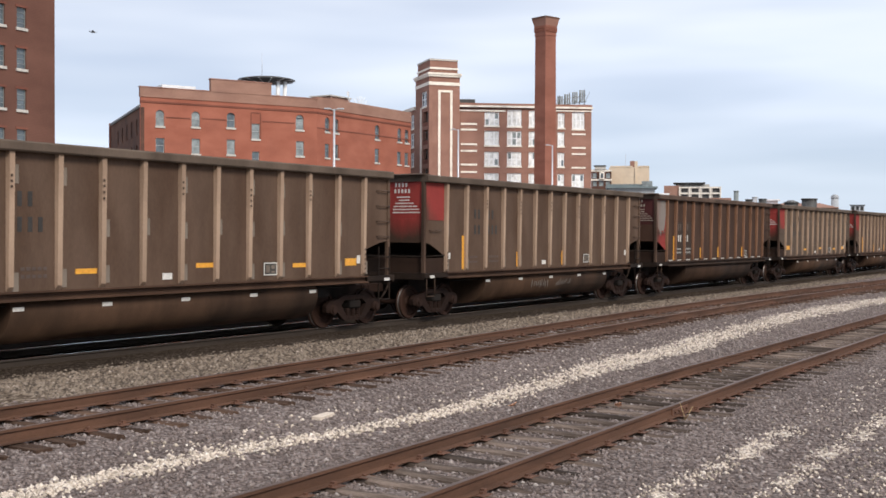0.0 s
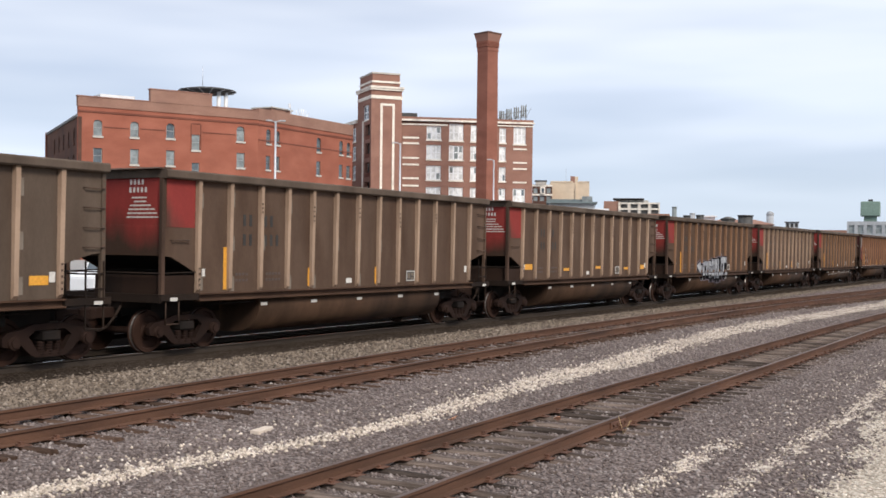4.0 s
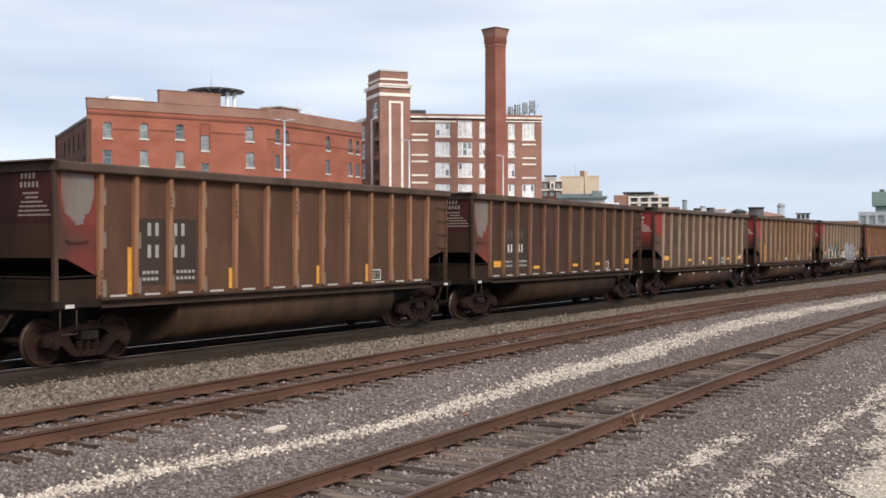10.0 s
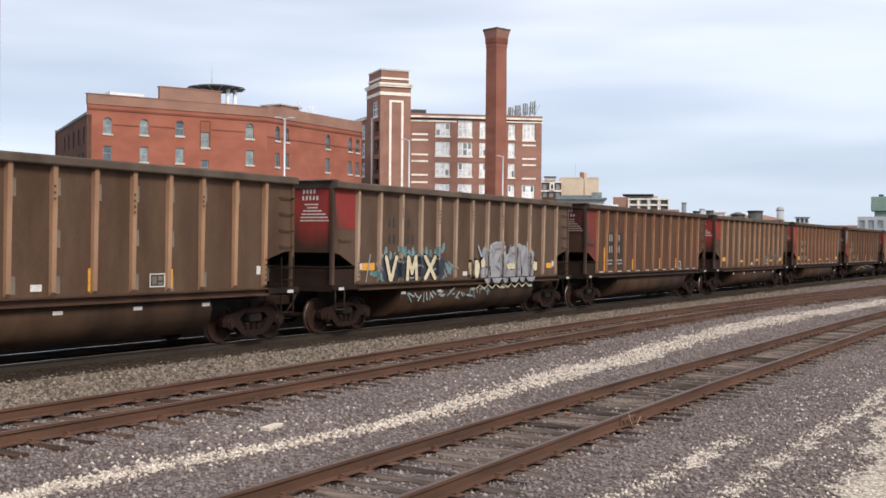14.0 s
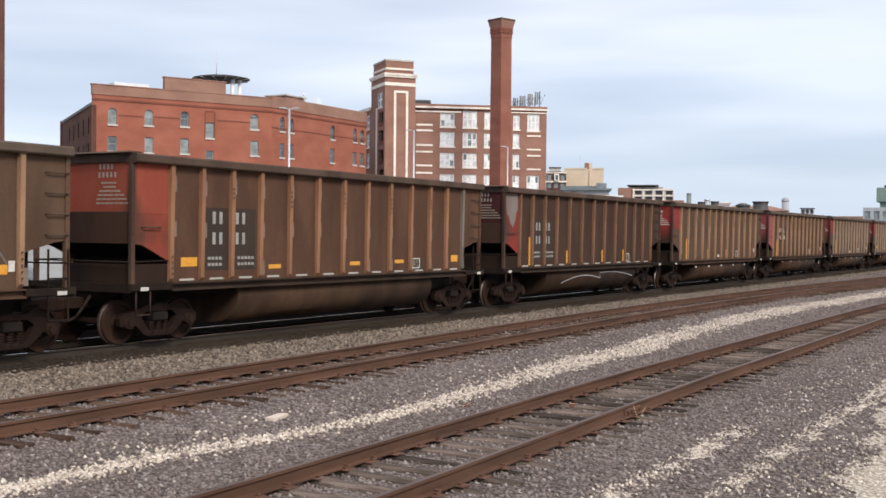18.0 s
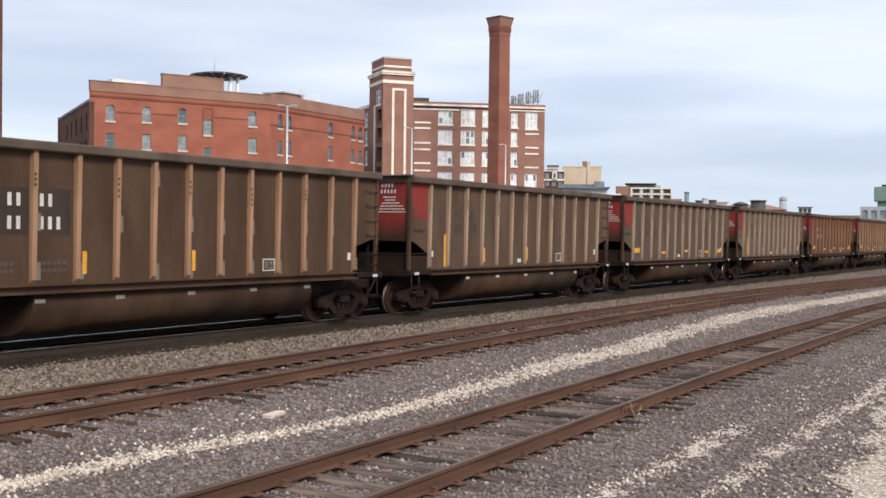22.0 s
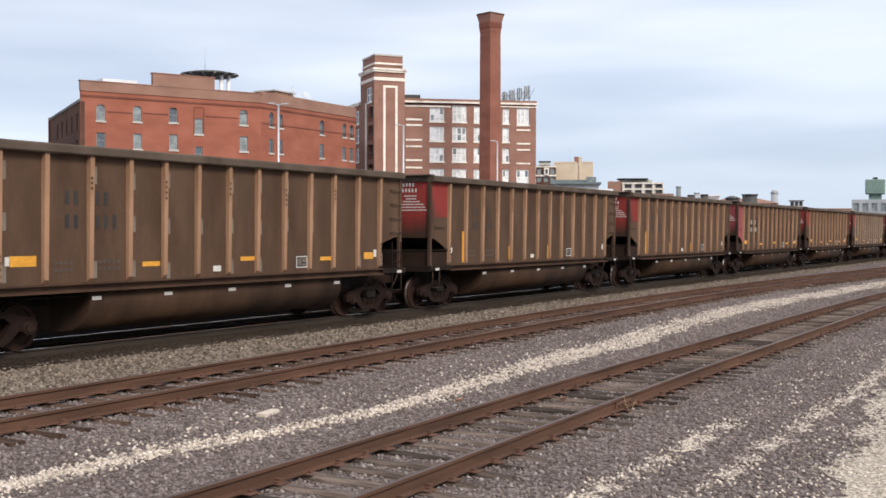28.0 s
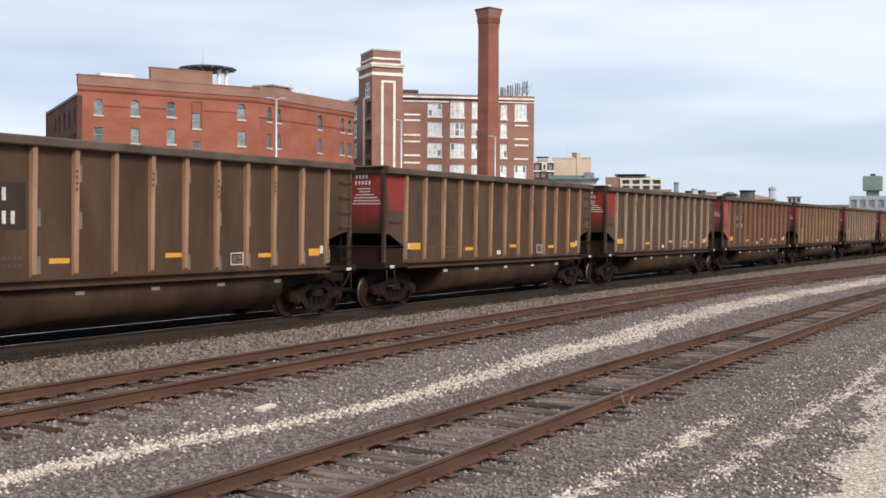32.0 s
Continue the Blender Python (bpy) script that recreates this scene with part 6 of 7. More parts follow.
def b_placard(x):
    def build(bm):
        for row in ((x, x + 0.45, 1.24, 1.265), (x, x + 0.45, 1.505, 1.53), (x, x + 0.03, 1.265, 1.505), (x + 0.42, x + 0.45, 1.265, 1.505)):
            box_into(bm, *plate(*row, t=0.009))
    return build


def b_placard_text(x):
    def build(bm):
        for row in ((x + 0.07, x + 0.2, 1.30, 1.47), (x + 0.25, x + 0.38, 1.38, 1.47), (x + 0.25, x + 0.38, 1.29, 1.34)):
            box_into(bm, *plate(*row, t=0.009))
    return build


def b_placard_back(x):
    def build(bm):
        box_into(bm, *plate(x - 0.01, x + 0.46, 1.23, 1.54, t=0.005))
        box_into(bm, *plate(x + 0.46, x + 0.62, 1.25, 1.33, t=0.02))
    return build


def b_tag(bm):
    box_into(bm, *plate(5.78, 6.04, 1.24, 1.37))


def b_post_tag(bm):
    box_into(bm, *plate(12.27, 12.41, 1.45, 1.65))
    box_into(bm, *plate(0.17, 0.27, 1.50, 1.67))


def b_tub_tag(x):
    def build(bm):
        box_into(bm, x, x + 0.24, -1.466, -1.452, 0.775, 0.85)
    return build


def b_bar(x, z0, z1, w=0.11):
    def build(bm):
        box_into(bm, *plate(x, x + w, z0, z1))
    return build


def b_patch(x, z, w, h):
    def build(bm):
        box_into(bm, *plate(x, x + w, z, z + h))
    return build


def b_end_patch(bm):
    box_into(bm, -0.97, -0.08, -1.4665, -1.4605, 2.58, 3.62)


def b_sill_dash(k):
    def build(bm):
        box_into(bm, *plate(OLD_RIBS[k] + 0.3, OLD_RIBS[k] + 0.74, 1.155, 1.20))
    return build


STYLES = dict(
    grey=("side_grey", "rib_pale", "end_red", "dark_mark", "dusty grey-brown"),
    pewter=("side_pewter", "rib_pale", "end_red", "dark_mark", "dull pewter-grey"),
    umber=("side_umber", "rib_umber", "end_red", "dark_mark", "dusty umber-brown"),
    olive=("side_olive", "rib_tan", "end_red", "dark_mark", "dusty olive-brown"),
    dusky=("side_dusky", "rib_umber", "end_red", "dark_mark", "dusky brown"),
    brown=("side_brown", "rib_brown", "end_crimson", "grey_mark", "dusty brown"),
    maroon=("side_maroon", "rib_maroon", "end_red", "grey_mark", "dark brown"),
    plum=("side_dusky", "rib_tan", "end_maroon", "white_mark", "dusty plum-ended brown"),
    crimson=("side_brown", "rib_brown", "end_maroon", "grey_mark", "dusty crimson-ended brown"),
    silver=("side_silver", "rib_pale", "end_red", "dark_mark", "dull silver-grey"),
)


def clip_span(poly, lo, hi):
    """A polygon's part between two uprights."""
    for edge, keep in ((lo, 1), (hi, -1)):
        out = []
        for p, q in zip(poly, poly[1:] + poly[:1]):
            dp, dq = keep * (p[0] - edge), keep * (q[0] - edge)
            if dp >= 0:
                out.append(p)
            if dp * dq < 0:
                f = dp / (dp - dq)
                out.append((edge, p[1] + f * (q[1] - p[1])))
        poly = out
        if len(poly) < 3:
            return []
    return poly


def spray(bm, poly, layer, order=0):
    """Paint that lies on the panels of the bays, on the ribs' faces and flanks, on the sill and on the tub below it. Each stroke lies a hair above the one before."""
    lift = 0.008 * layer + 0.00012 * (order % 64)
    bays = [(RIBS[k] + 0.064, RIBS[k + 1] - 0.064, -1.4525) for k in range(N_RIB - 1)] + [(x - 0.053, x + 0.053, -1.5605) for x in RIBS]
    if max(p[0] for p in poly) < 0.0:
        bays = [(-1.0, -0.08, -1.4675)]
    whole = max(p[1] for p in poly) > 2.3 and max(p[0] for p in poly) < 0.0
    spans = [(lo, hi, y, 0.5 if whole else 1.15, 3.62) for lo, hi, y in bays]
    if not whole:
        spans += [(0.0, LAST, -1.6125, 0.96, 1.128), (2.1, 10.4, -1.4625, 0.5, 0.95)]
    for lo, hi, y, z0, z1 in spans:
        c = clip_span(poly, lo, hi)
        c = clip_span([(z, x) for x, z in c], z0, z1) if c else []
        if c:
            bm.faces.new([bm.verts.new((x, y - lift, z)) for z, x in c])
    for x in RIBS:
        c = clip_span(poly, x - 0.06, x - 0.05)
        if c and not whole:
            z0, z1 = max(1.26, min(p[1] for p in c)), max(p[1] for p in c)
            if z1 > z0 + 0.01:
                bm.faces.new([bm.verts.new(v) for v in ((x - 0.065 - lift, -1.46, z0), (x - 0.055 - lift, -1.56, z0), (x - 0.055 - lift, -1.56, z1), (x - 0.065 - lift, -1.46, z1))])


def blob(rng, cx, cz, w, h, points=10, wild=0.22):
    out = []
    for k in range(points):
        a = 2 * math.pi * k / points
        sx, sz = math.cos(a), math.sin(a)
        m = 1.0 / max(abs(sx), abs(sz)) ** 0.75
        r = m * (1 + rng.uniform(-wild, wild * 0.5))
        out.append((cx + 0.5 * w * sx * r, cz + 0.5 * h * sz * r))
    return out


def grown(poly, amount):
    cx, cz = sum(p[0] for p in poly) / len(poly), sum(p[1] for p in poly) / len(poly)
    out = []
    for x, z in poly:
        d = math.hypot(x - cx, z - cz) + 1e-6
        out.append((x + (x - cx) / d * amount, z + (z - cz) / d * amount))
    return out


def stroke(p, q, width):
    d = Vector((q[0] - p[0], q[1] - p[1]))
    n = Vector((-d.y, d.x)).normalized() * width * 0.5
    return [(p[0] - n.x, p[1] - n.y), (q[0] - n.x, q[1] - n.y), (q[0] + n.x, q[1] + n.y), (p[0] + n.x, p[1] + n.y)]


def capsule(p, q, width):
    """A stroke with round ends."""
    a = math.atan2(q[1] - p[1], q[0] - p[0])
    r = width * 0.5
    ends = [(q, a - math.pi / 2 + k * math.pi / 5) for k in range(6)] + [(p, a + math.pi / 2 + k * math.pi / 5) for k in range(6)]
    return [(c[0] + r * math.cos(b), c[1] + r * math.sin(b)) for c, b in ends]


def graffiti(c, layers):
    """Sprayed shapes, one part for each colour."""
    for n, (material, polys) in enumerate(layers):
        bm = bmesh.new()
        for k, p in enumerate(polys):
            spray(bm, p, n, k)
        tagged(part("graffiti", bm, M[material], c, "sprayed letter shapes"), "sprayed letter shapes", kind="stuff")


GLYPHS = dict(
    V=(((0.0, 1.0), (0.42, 0.0)), ((0.5, 0.0), (1.0, 1.0))),
    M=(((0.0, 0.0), (0.1, 1.0), (0.5, 0.3), (0.9, 1.0), (1.0, 0.0)),),
    X=(((0.0, 1.0), (1.0, 0.0)), ((0.0, 0.0), (1.0, 1.0))),
)


def square_letter(ch, x, w, z, h):
    """A fat block letter of convex pieces."""
    pieces = dict(
        N=(((0.0, 0.72), (0.42, 1.0), (0.72, 0.42), (0.34, 0.30)), ((0.34, 0.40), (0.66, 0.52), (0.62, 0.0), (0.46, 0.0)), ((0.55, 0.50), (0.72, 0.42), (1.0, 0.06), (0.80, 0.0)), ((0.78, 0.92), (1.0, 0.95), (1.0, 0.02), (0.80, 0.02))),
        T=(((0.0, 0.66), (0.02, 1.0), (1.0, 1.02), (0.98, 0.70)), ((0.40, 0.75), (0.82, 0.75), (0.68, 0.0), (0.30, 0.0)), ((0.16, 0.0), (0.22, 0.17), (0.80, 0.17), (0.76, 0.0))),
        O=(((0.0, 0.06), (0.12, 0.80), (0.46, 0.98), (0.40, 0.05)), ((0.40, 0.70), (0.40, 1.0), (0.84, 0.96), (0.98, 0.70)), ((0.64, 0.05), (0.66, 0.75), (0.98, 0.72), (1.0, 0.08)), ((0.05, 0.0), (0.05, 0.25), (0.98, 0.27), (0.96, 0.0))),
        R=(((0.0, 0.62), (0.04, 1.0), (0.70, 1.04), (0.76, 0.72)), ((0.16, 0.0), (0.20, 0.85), (0.52, 0.85), (0.40, 0.0)), ((0.62, 0.98), (1.0, 0.74), (0.84, 0.44), (0.58, 0.50)), ((0.44, 0.40), (0.84, 0.50), (1.04, 0.02), (0.66, -0.14))),
        U=(((0.0, 0.62), (0.16, 0.98), (0.44, 0.96), (0.36, 0.12)), ((0.10, 0.30), (0.36, 0.34), (0.62, -0.02), (0.24, 0.0)), ((0.54, 0.10), (0.62, 0.98), (0.92, 1.02), (0.96, 0.04)), ((0.24, 0.0), (0.30, 0.24), (0.96, 0.24), (0.94, 0.0))),
        P=(((0.10, 0.0), (0.02, 0.92), (0.42, 1.0), (0.46, 0.0)), ((0.30, 0.76), (0.36, 1.02), (0.84, 1.06), (0.96, 0.78)), ((0.66, 0.82), (0.98, 0.84), (0.86, 0.40), (0.60, 0.48)), ((0.36, 0.36), (0.36, 0.56), (0.86, 0.58), (0.72, 0.36))),
    )
    return [[(x + w * a, z + h * b) for a, b in p] for p in pieces[ch]]


def bubble_letters(c):
    """Large white block letters with black outlines and a deep black drop, over the ribs and down onto the tub."""
    halo, black, white = [], [], []
    for ch, x, w, z, h in (("N", 3.45, 1.26, 0.98, 0.72), ("T", 4.70, 0.80, 1.02, 0.68), ("O", 5.40, 0.54, 0.86, 0.86), ("R", 5.94, 0.70, 0.88, 0.92), ("U", 6.64, 0.62, 0.82, 1.02), ("P", 7.24, 0.52, 0.92, 1.00), ("T", 7.72, 0.60, 0.94, 0.96)):
        for p in square_letter(ch, x, w, z, h):
            moved = [[(a + 0.10 * k / 3, b - 0.21 * k / 3) for a, b in p] for k in (1, 2, 3)]
            halo += [grown(p, 0.125), grown(moved[2], 0.07), grown(moved[1], 0.07)]
            black += [grown(p, 0.085)] + [grown(q, 0.03) for q in moved]
            white.append(p)
    graffiti(c, [("paint_mauve", halo), ("paint_black", black), ("paint_white", white)])


def twin_pieces(c):
    """Two sprayed pieces: cream letters on navy with a teal fringe, and tall silver letters with a cream blob and white fringes; curls on the tub below."""
    rng = random.Random(8)
    fringe = [blob(rng, 1.2 + 0.24 * k, 1.86 + rng.uniform(-0.05, 0.22), 0.22, 0.34, 7, 0.6) for k in range(15)]
    fringe += [blob(rng, 0.75 + 0.12 * k, 1.2 + rng.uniform(0, 0.35), 0.22, 0.2, 7, 0.6) for k in range(7)] + [blob(rng, 4.35 + 0.12 * k, 1.2 + rng.uniform(0, 0.45), 0.22, 0.22, 7, 0.6) for k in range(7)]
    navy = [blob(rng, 1.42 + 0.42 * k, 1.50, 0.66, 0.66, 10, 0.2) for k in range(8)]
    cream, rim = [], []
    for ch, x, w in (("V", 1.42, 0.52), ("M", 2.52, 0.50), ("X", 3.50, 0.56)):
        for way in GLYPHS[ch]:
            pts = [(x + w * p[0], 1.20 + 0.62 * p[1]) for p in way]
            for p, q in zip(pts, pts[1:]):
                cream.append(capsule(p, q, 0.15))
                rim.append(capsule(p, q, 0.22))
    curls = [capsule((0.5 + 0.5 * k + rng.uniform(-0.2, 0.2), 1.15 + rng.uniform(0, 0.75)), (0.7 + 0.5 * k + rng.uniform(-0.2, 0.2), 1.2 + rng.uniform(0, 0.75)), 0.045) for k in range(10)]
    tall, dark = [], []
    for k in range(6):
        x = 7.05 + 0.62 * k
        top = 1.95 + 0.16 * math.sin(2.1 * k)
        way = [(x, 1.14), (x + 0.08, top), (x + 0.34, 1.62 + 0.12 * (k % 2)), (x + 0.46, top - 0.08), (x + 0.5, 1.16)]
        if k % 2:
            way = [(x + 0.05, top), (x + 0.42, top + 0.04), (x + 0.12, 1.55), (x + 0.44, 1.42), (x + 0.1, 1.14)]
        tall += list(zip(way, way[1:]))
        dark += [capsule((x + 0.26, 1.22), (x + 0.22, 1.5), 0.07), capsule((x + 0.55, 1.3), (x + 0.58, 1.85), 0.06)]
    spikes = [capsule((6.9 + 0.33 * k, 1.85), (6.8 + 0.33 * k + rng.uniform(-0.1, 0.2), 2.1 + rng.uniform(0, 0.25)), 0.08) for k in range(12)]
    edge = [capsule(p, q, 0.38) for p, q in tall] + spikes
    silver = [capsule(p, q, 0.28) for p, q in tall]
    grey = [capsule((p[0] + 0.05, p[1] - 0.04), (q[0] + 0.05, q[1] - 0.04), 0.08) for p, q in tall[::2]]
    gold = [blob(rng, 6.45, 1.45, 0.62, 0.58, 12, 0.15), blob(rng, 6.95, 1.62, 0.34, 0.3, 9, 0.3), blob(rng, 8.9, 1.5, 0.6, 0.2, 9, 0.3), blob(rng, 10.75, 1.5, 0.34, 0.34, 9, 0.3)]
    gold_rim = [grown(p, 0.05) for p in gold]
    low = [capsule((2.6 + 0.17 * k, 0.5 + rng.uniform(0, 0.3)), (2.6 + 0.17 * k + rng.uniform(-0.3, 0.35), 0.55 + rng.uniform(0, 0.33)), 0.05) for k in range(30)]
    wave = [capsule((6.5 + 0.27 * k, 0.80 + 0.13 * (k % 2)), (6.77 + 0.27 * k, 0.80 + 0.13 * ((k + 1) % 2)), 0.04) for k in range(15)]
    graffiti(c, [("paint_green", fringe + low[1::2]), ("paint_navy", navy), ("paint_silver", curls + low[::2]), ("paint_black", rim), ("paint_cream", cream), ("paint_white", edge), ("paint_black", gold_rim + dark), ("paint_silver", silver), ("paint_mauve", grey), ("paint_cream", gold + wave)])


def coal_car(n, style="grey", signs="bars", extra=""):
    """One bathtub coal gondola with all its parts."""
    side, rib, end, mark, words = STYLES[style]
    text = words + " coal gondola, ribbed sides, " + ("red end" if end in ("end_red", "end_crimson") else "faded end") + {"bars": ", yellow bars", "long_bars": ", many yellow bars", "patches": ", yellow patches", "right_bars": ", thin yellow bars", "plain": "", "patch_dash": ", yellow patches, white dashes"}[signs]
    if extra in ("letters", "twin"):
        text = words + " coal gondola with large graffiti on its ribbed side"
    old = n in OLD_CARS
    ribs, kind = (OLD_RIBS, "old") if old else (RIBS, "new")
    if n == 16:
        end = "end_rust"
    elif n in (9, 10, 14):
        end = "end_brick"
    c = thing("coal_gondola", text, "railway wagon", pose(LEAD + PITCH * n, Y_TRAIN, Z_TRAIN), group="coal train")

    rng = random.Random(40 + n)

    def add(name, build, material, parent=None, label="", key=None):
        return part(name, shared(key or name, build), M[material], parent or c, label)

    add("side_panel", b_near_panel, side, key="near_panel")
    add("side_panel", b_far_panel, side, key="far_panel")
    rib_mesh = shared("rib", b_rib)
    for k in range(N_RIB):
        r = part("rib", rib_mesh, M["weld" if n == 16 and k == 12 else rib], c)
        r.matrix_basis = pose(ribs[k], 0, 0)
    add("far_ribs", b_far_ribs, rib, key="far_ribs")
    add("top_chord", b_chord, "chord" if old else "chord_grey", key="chord")
    cap = add("ridge_cap", b_cap, "chord", key="cap")
    cap.matrix_basis = pose(-1.06, 0, 0)
    add("side_sill", b_sill, "post_dark" if old else "sill", key="sill")
    add("side_sill", b_far_sill, "chord", key="far_sill")
    for which in ("front", "rear"):
        red = end if which == "front" else side
        for s in (-1, 1):
            add("end_side_panel", b_end_side(which, s), end if which == "front" and (old or style in ("plum", "crimson")) else side, key="end_side_%s_%d" % (which, s))
        sheet_paint = {"end_red": "end_red_brown", "end_crimson": "end_red_brown", "end_maroon": "end_maroon_brown"}.get(red, red)
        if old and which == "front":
            sheet_paint = "end_rust" if n == 16 else "end_black"
        add("end_sheet", b_end_sheet(which, 2.62, 3.64), sheet_paint, key="end_sheet_" + which)
        add("lower_end_sheet", b_end_sheet(which, 1.96, 2.618), sheet_paint if which == "front" and not old else "low_brown" if which == "front" else side, key="lower_end_" + which)
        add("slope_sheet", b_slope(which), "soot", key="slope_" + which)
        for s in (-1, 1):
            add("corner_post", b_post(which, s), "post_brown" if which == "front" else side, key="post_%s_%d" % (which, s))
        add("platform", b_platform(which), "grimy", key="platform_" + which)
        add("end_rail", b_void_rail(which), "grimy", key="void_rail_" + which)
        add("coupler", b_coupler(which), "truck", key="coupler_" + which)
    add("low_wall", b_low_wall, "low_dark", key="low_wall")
    add("tag", b_end_tag, "white_mark", key="end_tag")
    rear_tag = add("tag", b_end_tag, "white_mark", key="end_tag")
    rear_tag.matrix_basis = pose(LAST + 1.72, 0, 0)
    add("end_patch", b_end_patch, end, key="end_patch", label="red painted end bay")
    add("tub", b_tub, "tub_dark" if style == "maroon" else "tub", key="tub", label="rounded dusty belly tub")
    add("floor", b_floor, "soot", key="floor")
    for name, build, material in (("rivets", b_rivets(ribs), "chord"), ("corner_rivets", b_corner_rivets, "post_brown")):
        tagged(add(name, build, material, key=name + kind), kind="stuff")
    weld = shared("weld_plate", b_plate)
    for k in range(N_RIB):
        for z in (1.35, 2.28, 3.22):
            if rng.random() < 0.62:
                w = part("weld_plate", weld, M["weld"], c)
                w.matrix_basis = pose(ribs[k], 0, z + rng.uniform(-0.05, 0.05))
    rung = shared("rung", b_rung)
    for z in (2.13, 2.52, 2.92, 3.31):
        r = part("rung", rung, M["chord"], c)
        r.matrix_basis = pose(0, 0, z)
    add("ladder", b_ladder, "grimy", key="ladder")
    add("grab_iron", b_front_grab, "chord", key="grab")
    add("stirrup", b_stirrup, "post_dark", key="stirrup")
    add("air_hose", b_hose, "grimy", key="hose")
    add("brake_gear", b_brake, "soot", key="brake")
    for k, x in enumerate((0.07, LAST + 0.12)):
        t = thing("truck", "", "")
        t.parent = c
        t.matrix_basis = pose(x, 0, Z_RAIL)
        frame_mesh = shared("side_frame", b_side_frame)
        for turn in (0, 180):
            f = part("side_frame", frame_mesh, M["truck"], t)
            f.matrix_basis = pose(0, 0, 0, 0, 0, turn)
        for dx in (-0.2, 0.0, 0.2):
            q = part("spring", shared("spring", b_spring), M["truck"], t)
            q.matrix_basis = pose(dx, -1.04, 0)
        part("bolster", shared("bolster", b_bolster), M["soot"], t)
        for dx, turn in ((-0.89, 0), (0.89, 0), (0.89, 180), (-0.89, 180)):
            q = part("bearing", shared("bearing", b_bearing), M["truck"], t)
            q.matrix_basis = pose(dx, 0, 0, 0, 0, turn)
        for dx in (-0.89, 0.89):
            w = part("wheelset", shared("wheelset", b_wheelset), M["wheel"], t)
            w.matrix_basis = pose(dx, 0, 0.457)
            ROLLING.append((w, n, dx))
    if old:
        rows = ((2.40, 2, 2, 0.27), (1.94, 2, 2, 0.27))
        if style == "maroon" and n != 17:
            tagged(add("lettering", b_marks(ribs, rows[:1]), "faint_mark", key="upper_marks_old"), kind="stuff")
            tagged(add("lettering", b_marks(ribs, rows[1:]), "white_mark", key="lower_marks_old"), kind="stuff")
        else:
            tagged(add("lettering", b_marks(ribs, rows), mark, key="marks_old"), kind="stuff")
        tagged(add("lettering", b_small_marks(ribs, (1.60, 1.46)), "grey_mark", key="small_marks_old"), kind="stuff")
    else:
        rows = ((2.66, 2, 2, 0.27), (2.20, 2, 3, 0.27)) if style not in ("plum", "crimson") else ((2.60, 2, 2, 0.24), (2.17, 2, 3, 0.24))
        tagged(add("lettering", b_marks(ribs, rows), mark, key="marks_%g" % rows[0][0]), kind="stuff")
        tagged(add("lettering", b_small_marks(ribs, (1.50, 1.36)), "faint_mark", key="small_marks"), kind="stuff")
    tagged(add("lettering", b_end_marks, "dusty_mark" if old else "white_mark", key="end_marks"), kind="stuff")
    px = 9.62 if old else 8.82
    board = add("placard_board", b_placard_back(px), "dark_mark", key="placard_back" + kind)
    add("placard_border", b_placard(px), "white_mark", board, key="placard" + kind)
    tagged(add("placard_print", b_placard_text(px), "weld", board, key="placard_text" + kind), kind="stuff")
    if not old:
        if style != "plum" and extra != "letters":
            add("placard", b_tag, "white_mark", key="tag")
        add("placard", b_post_tag, "white_mark", key="post_tag")
    if not old:
        for x in (2.24, 4.24, 6.30, 8.37, 10.42):
            add("tub_reflector", b_tub_tag(x), "dusty_mark" if style == "plum" else "white_mark", key="tub_tag_%g" % x)
    long_bar = (b_bar(ribs[1] - 0.178, 1.19, 2.16), "bar_a" + kind)
    if signs == "plain":
        rows = (long_bar,)
    elif signs == "bars":
        rows = (long_bar, (b_bar(ribs[4] - 0.128, 1.2, 1.66, 0.06), "bar_b"), (b_bar(ribs[9] + 0.10, 1.2, 1.62, 0.06), "bar_d"))
        if n != 8:
            rows += ((b_bar(ribs[7] - 0.128, 1.2, 1.66, 0.06), "bar_c"),)
    elif signs == "right_bars":
        rows = (long_bar, (b_bar(ribs[3] + 0.16, 1.3, 1.75), "bar_r"), (b_bar(ribs[6] + 0.16, 1.3, 1.75), "bar_s"))
    elif signs == "long_bars":
        rows = (long_bar,) + tuple((b_bar(ribs[k] - 0.178, 1.22, 1.68), "bar_o%d" % k) for k in (4, 6 if n == 2 else 7, 9))
    elif old:
        rows = ((b_patch(0.34, 1.46, 0.50, 0.20), "patch_f"), (b_patch(3.28, 1.36, 0.46, 0.10), "patch_g"), (b_patch(6.6, 1.38, 0.46, 0.10), "patch_h"), (b_patch(8.75, 1.40, 0.46, 0.10), "patch_i"), (b_patch(11.85, 1.40, 0.4, 0.20), "patch_j"))
    else:
        rows = ((b_patch(0.28, 1.48, 0.60, 0.20), "patch_a"), (b_patch(3.61, 1.41, 0.5, 0.10), "patch_b"), (b_patch(6.72, 1.46, 0.5, 0.10), "patch_c"), (b_patch(9.82, 1.40, 0.48, 0.10), "patch_d"), (b_patch(11.80, 1.40, 0.45, 0.18), "patch_e"))
    for build, key in rows:
        add("reflector", build, "yellow", key=key)
    if old:
        for k in range(N_RIB - 1):
            add("reflector", b_sill_dash(k), "dirty_white", key="dash_%d" % k)
    if extra == "letters":
        bubble_letters(c)
    if extra == "twin":
        twin_pieces(c)
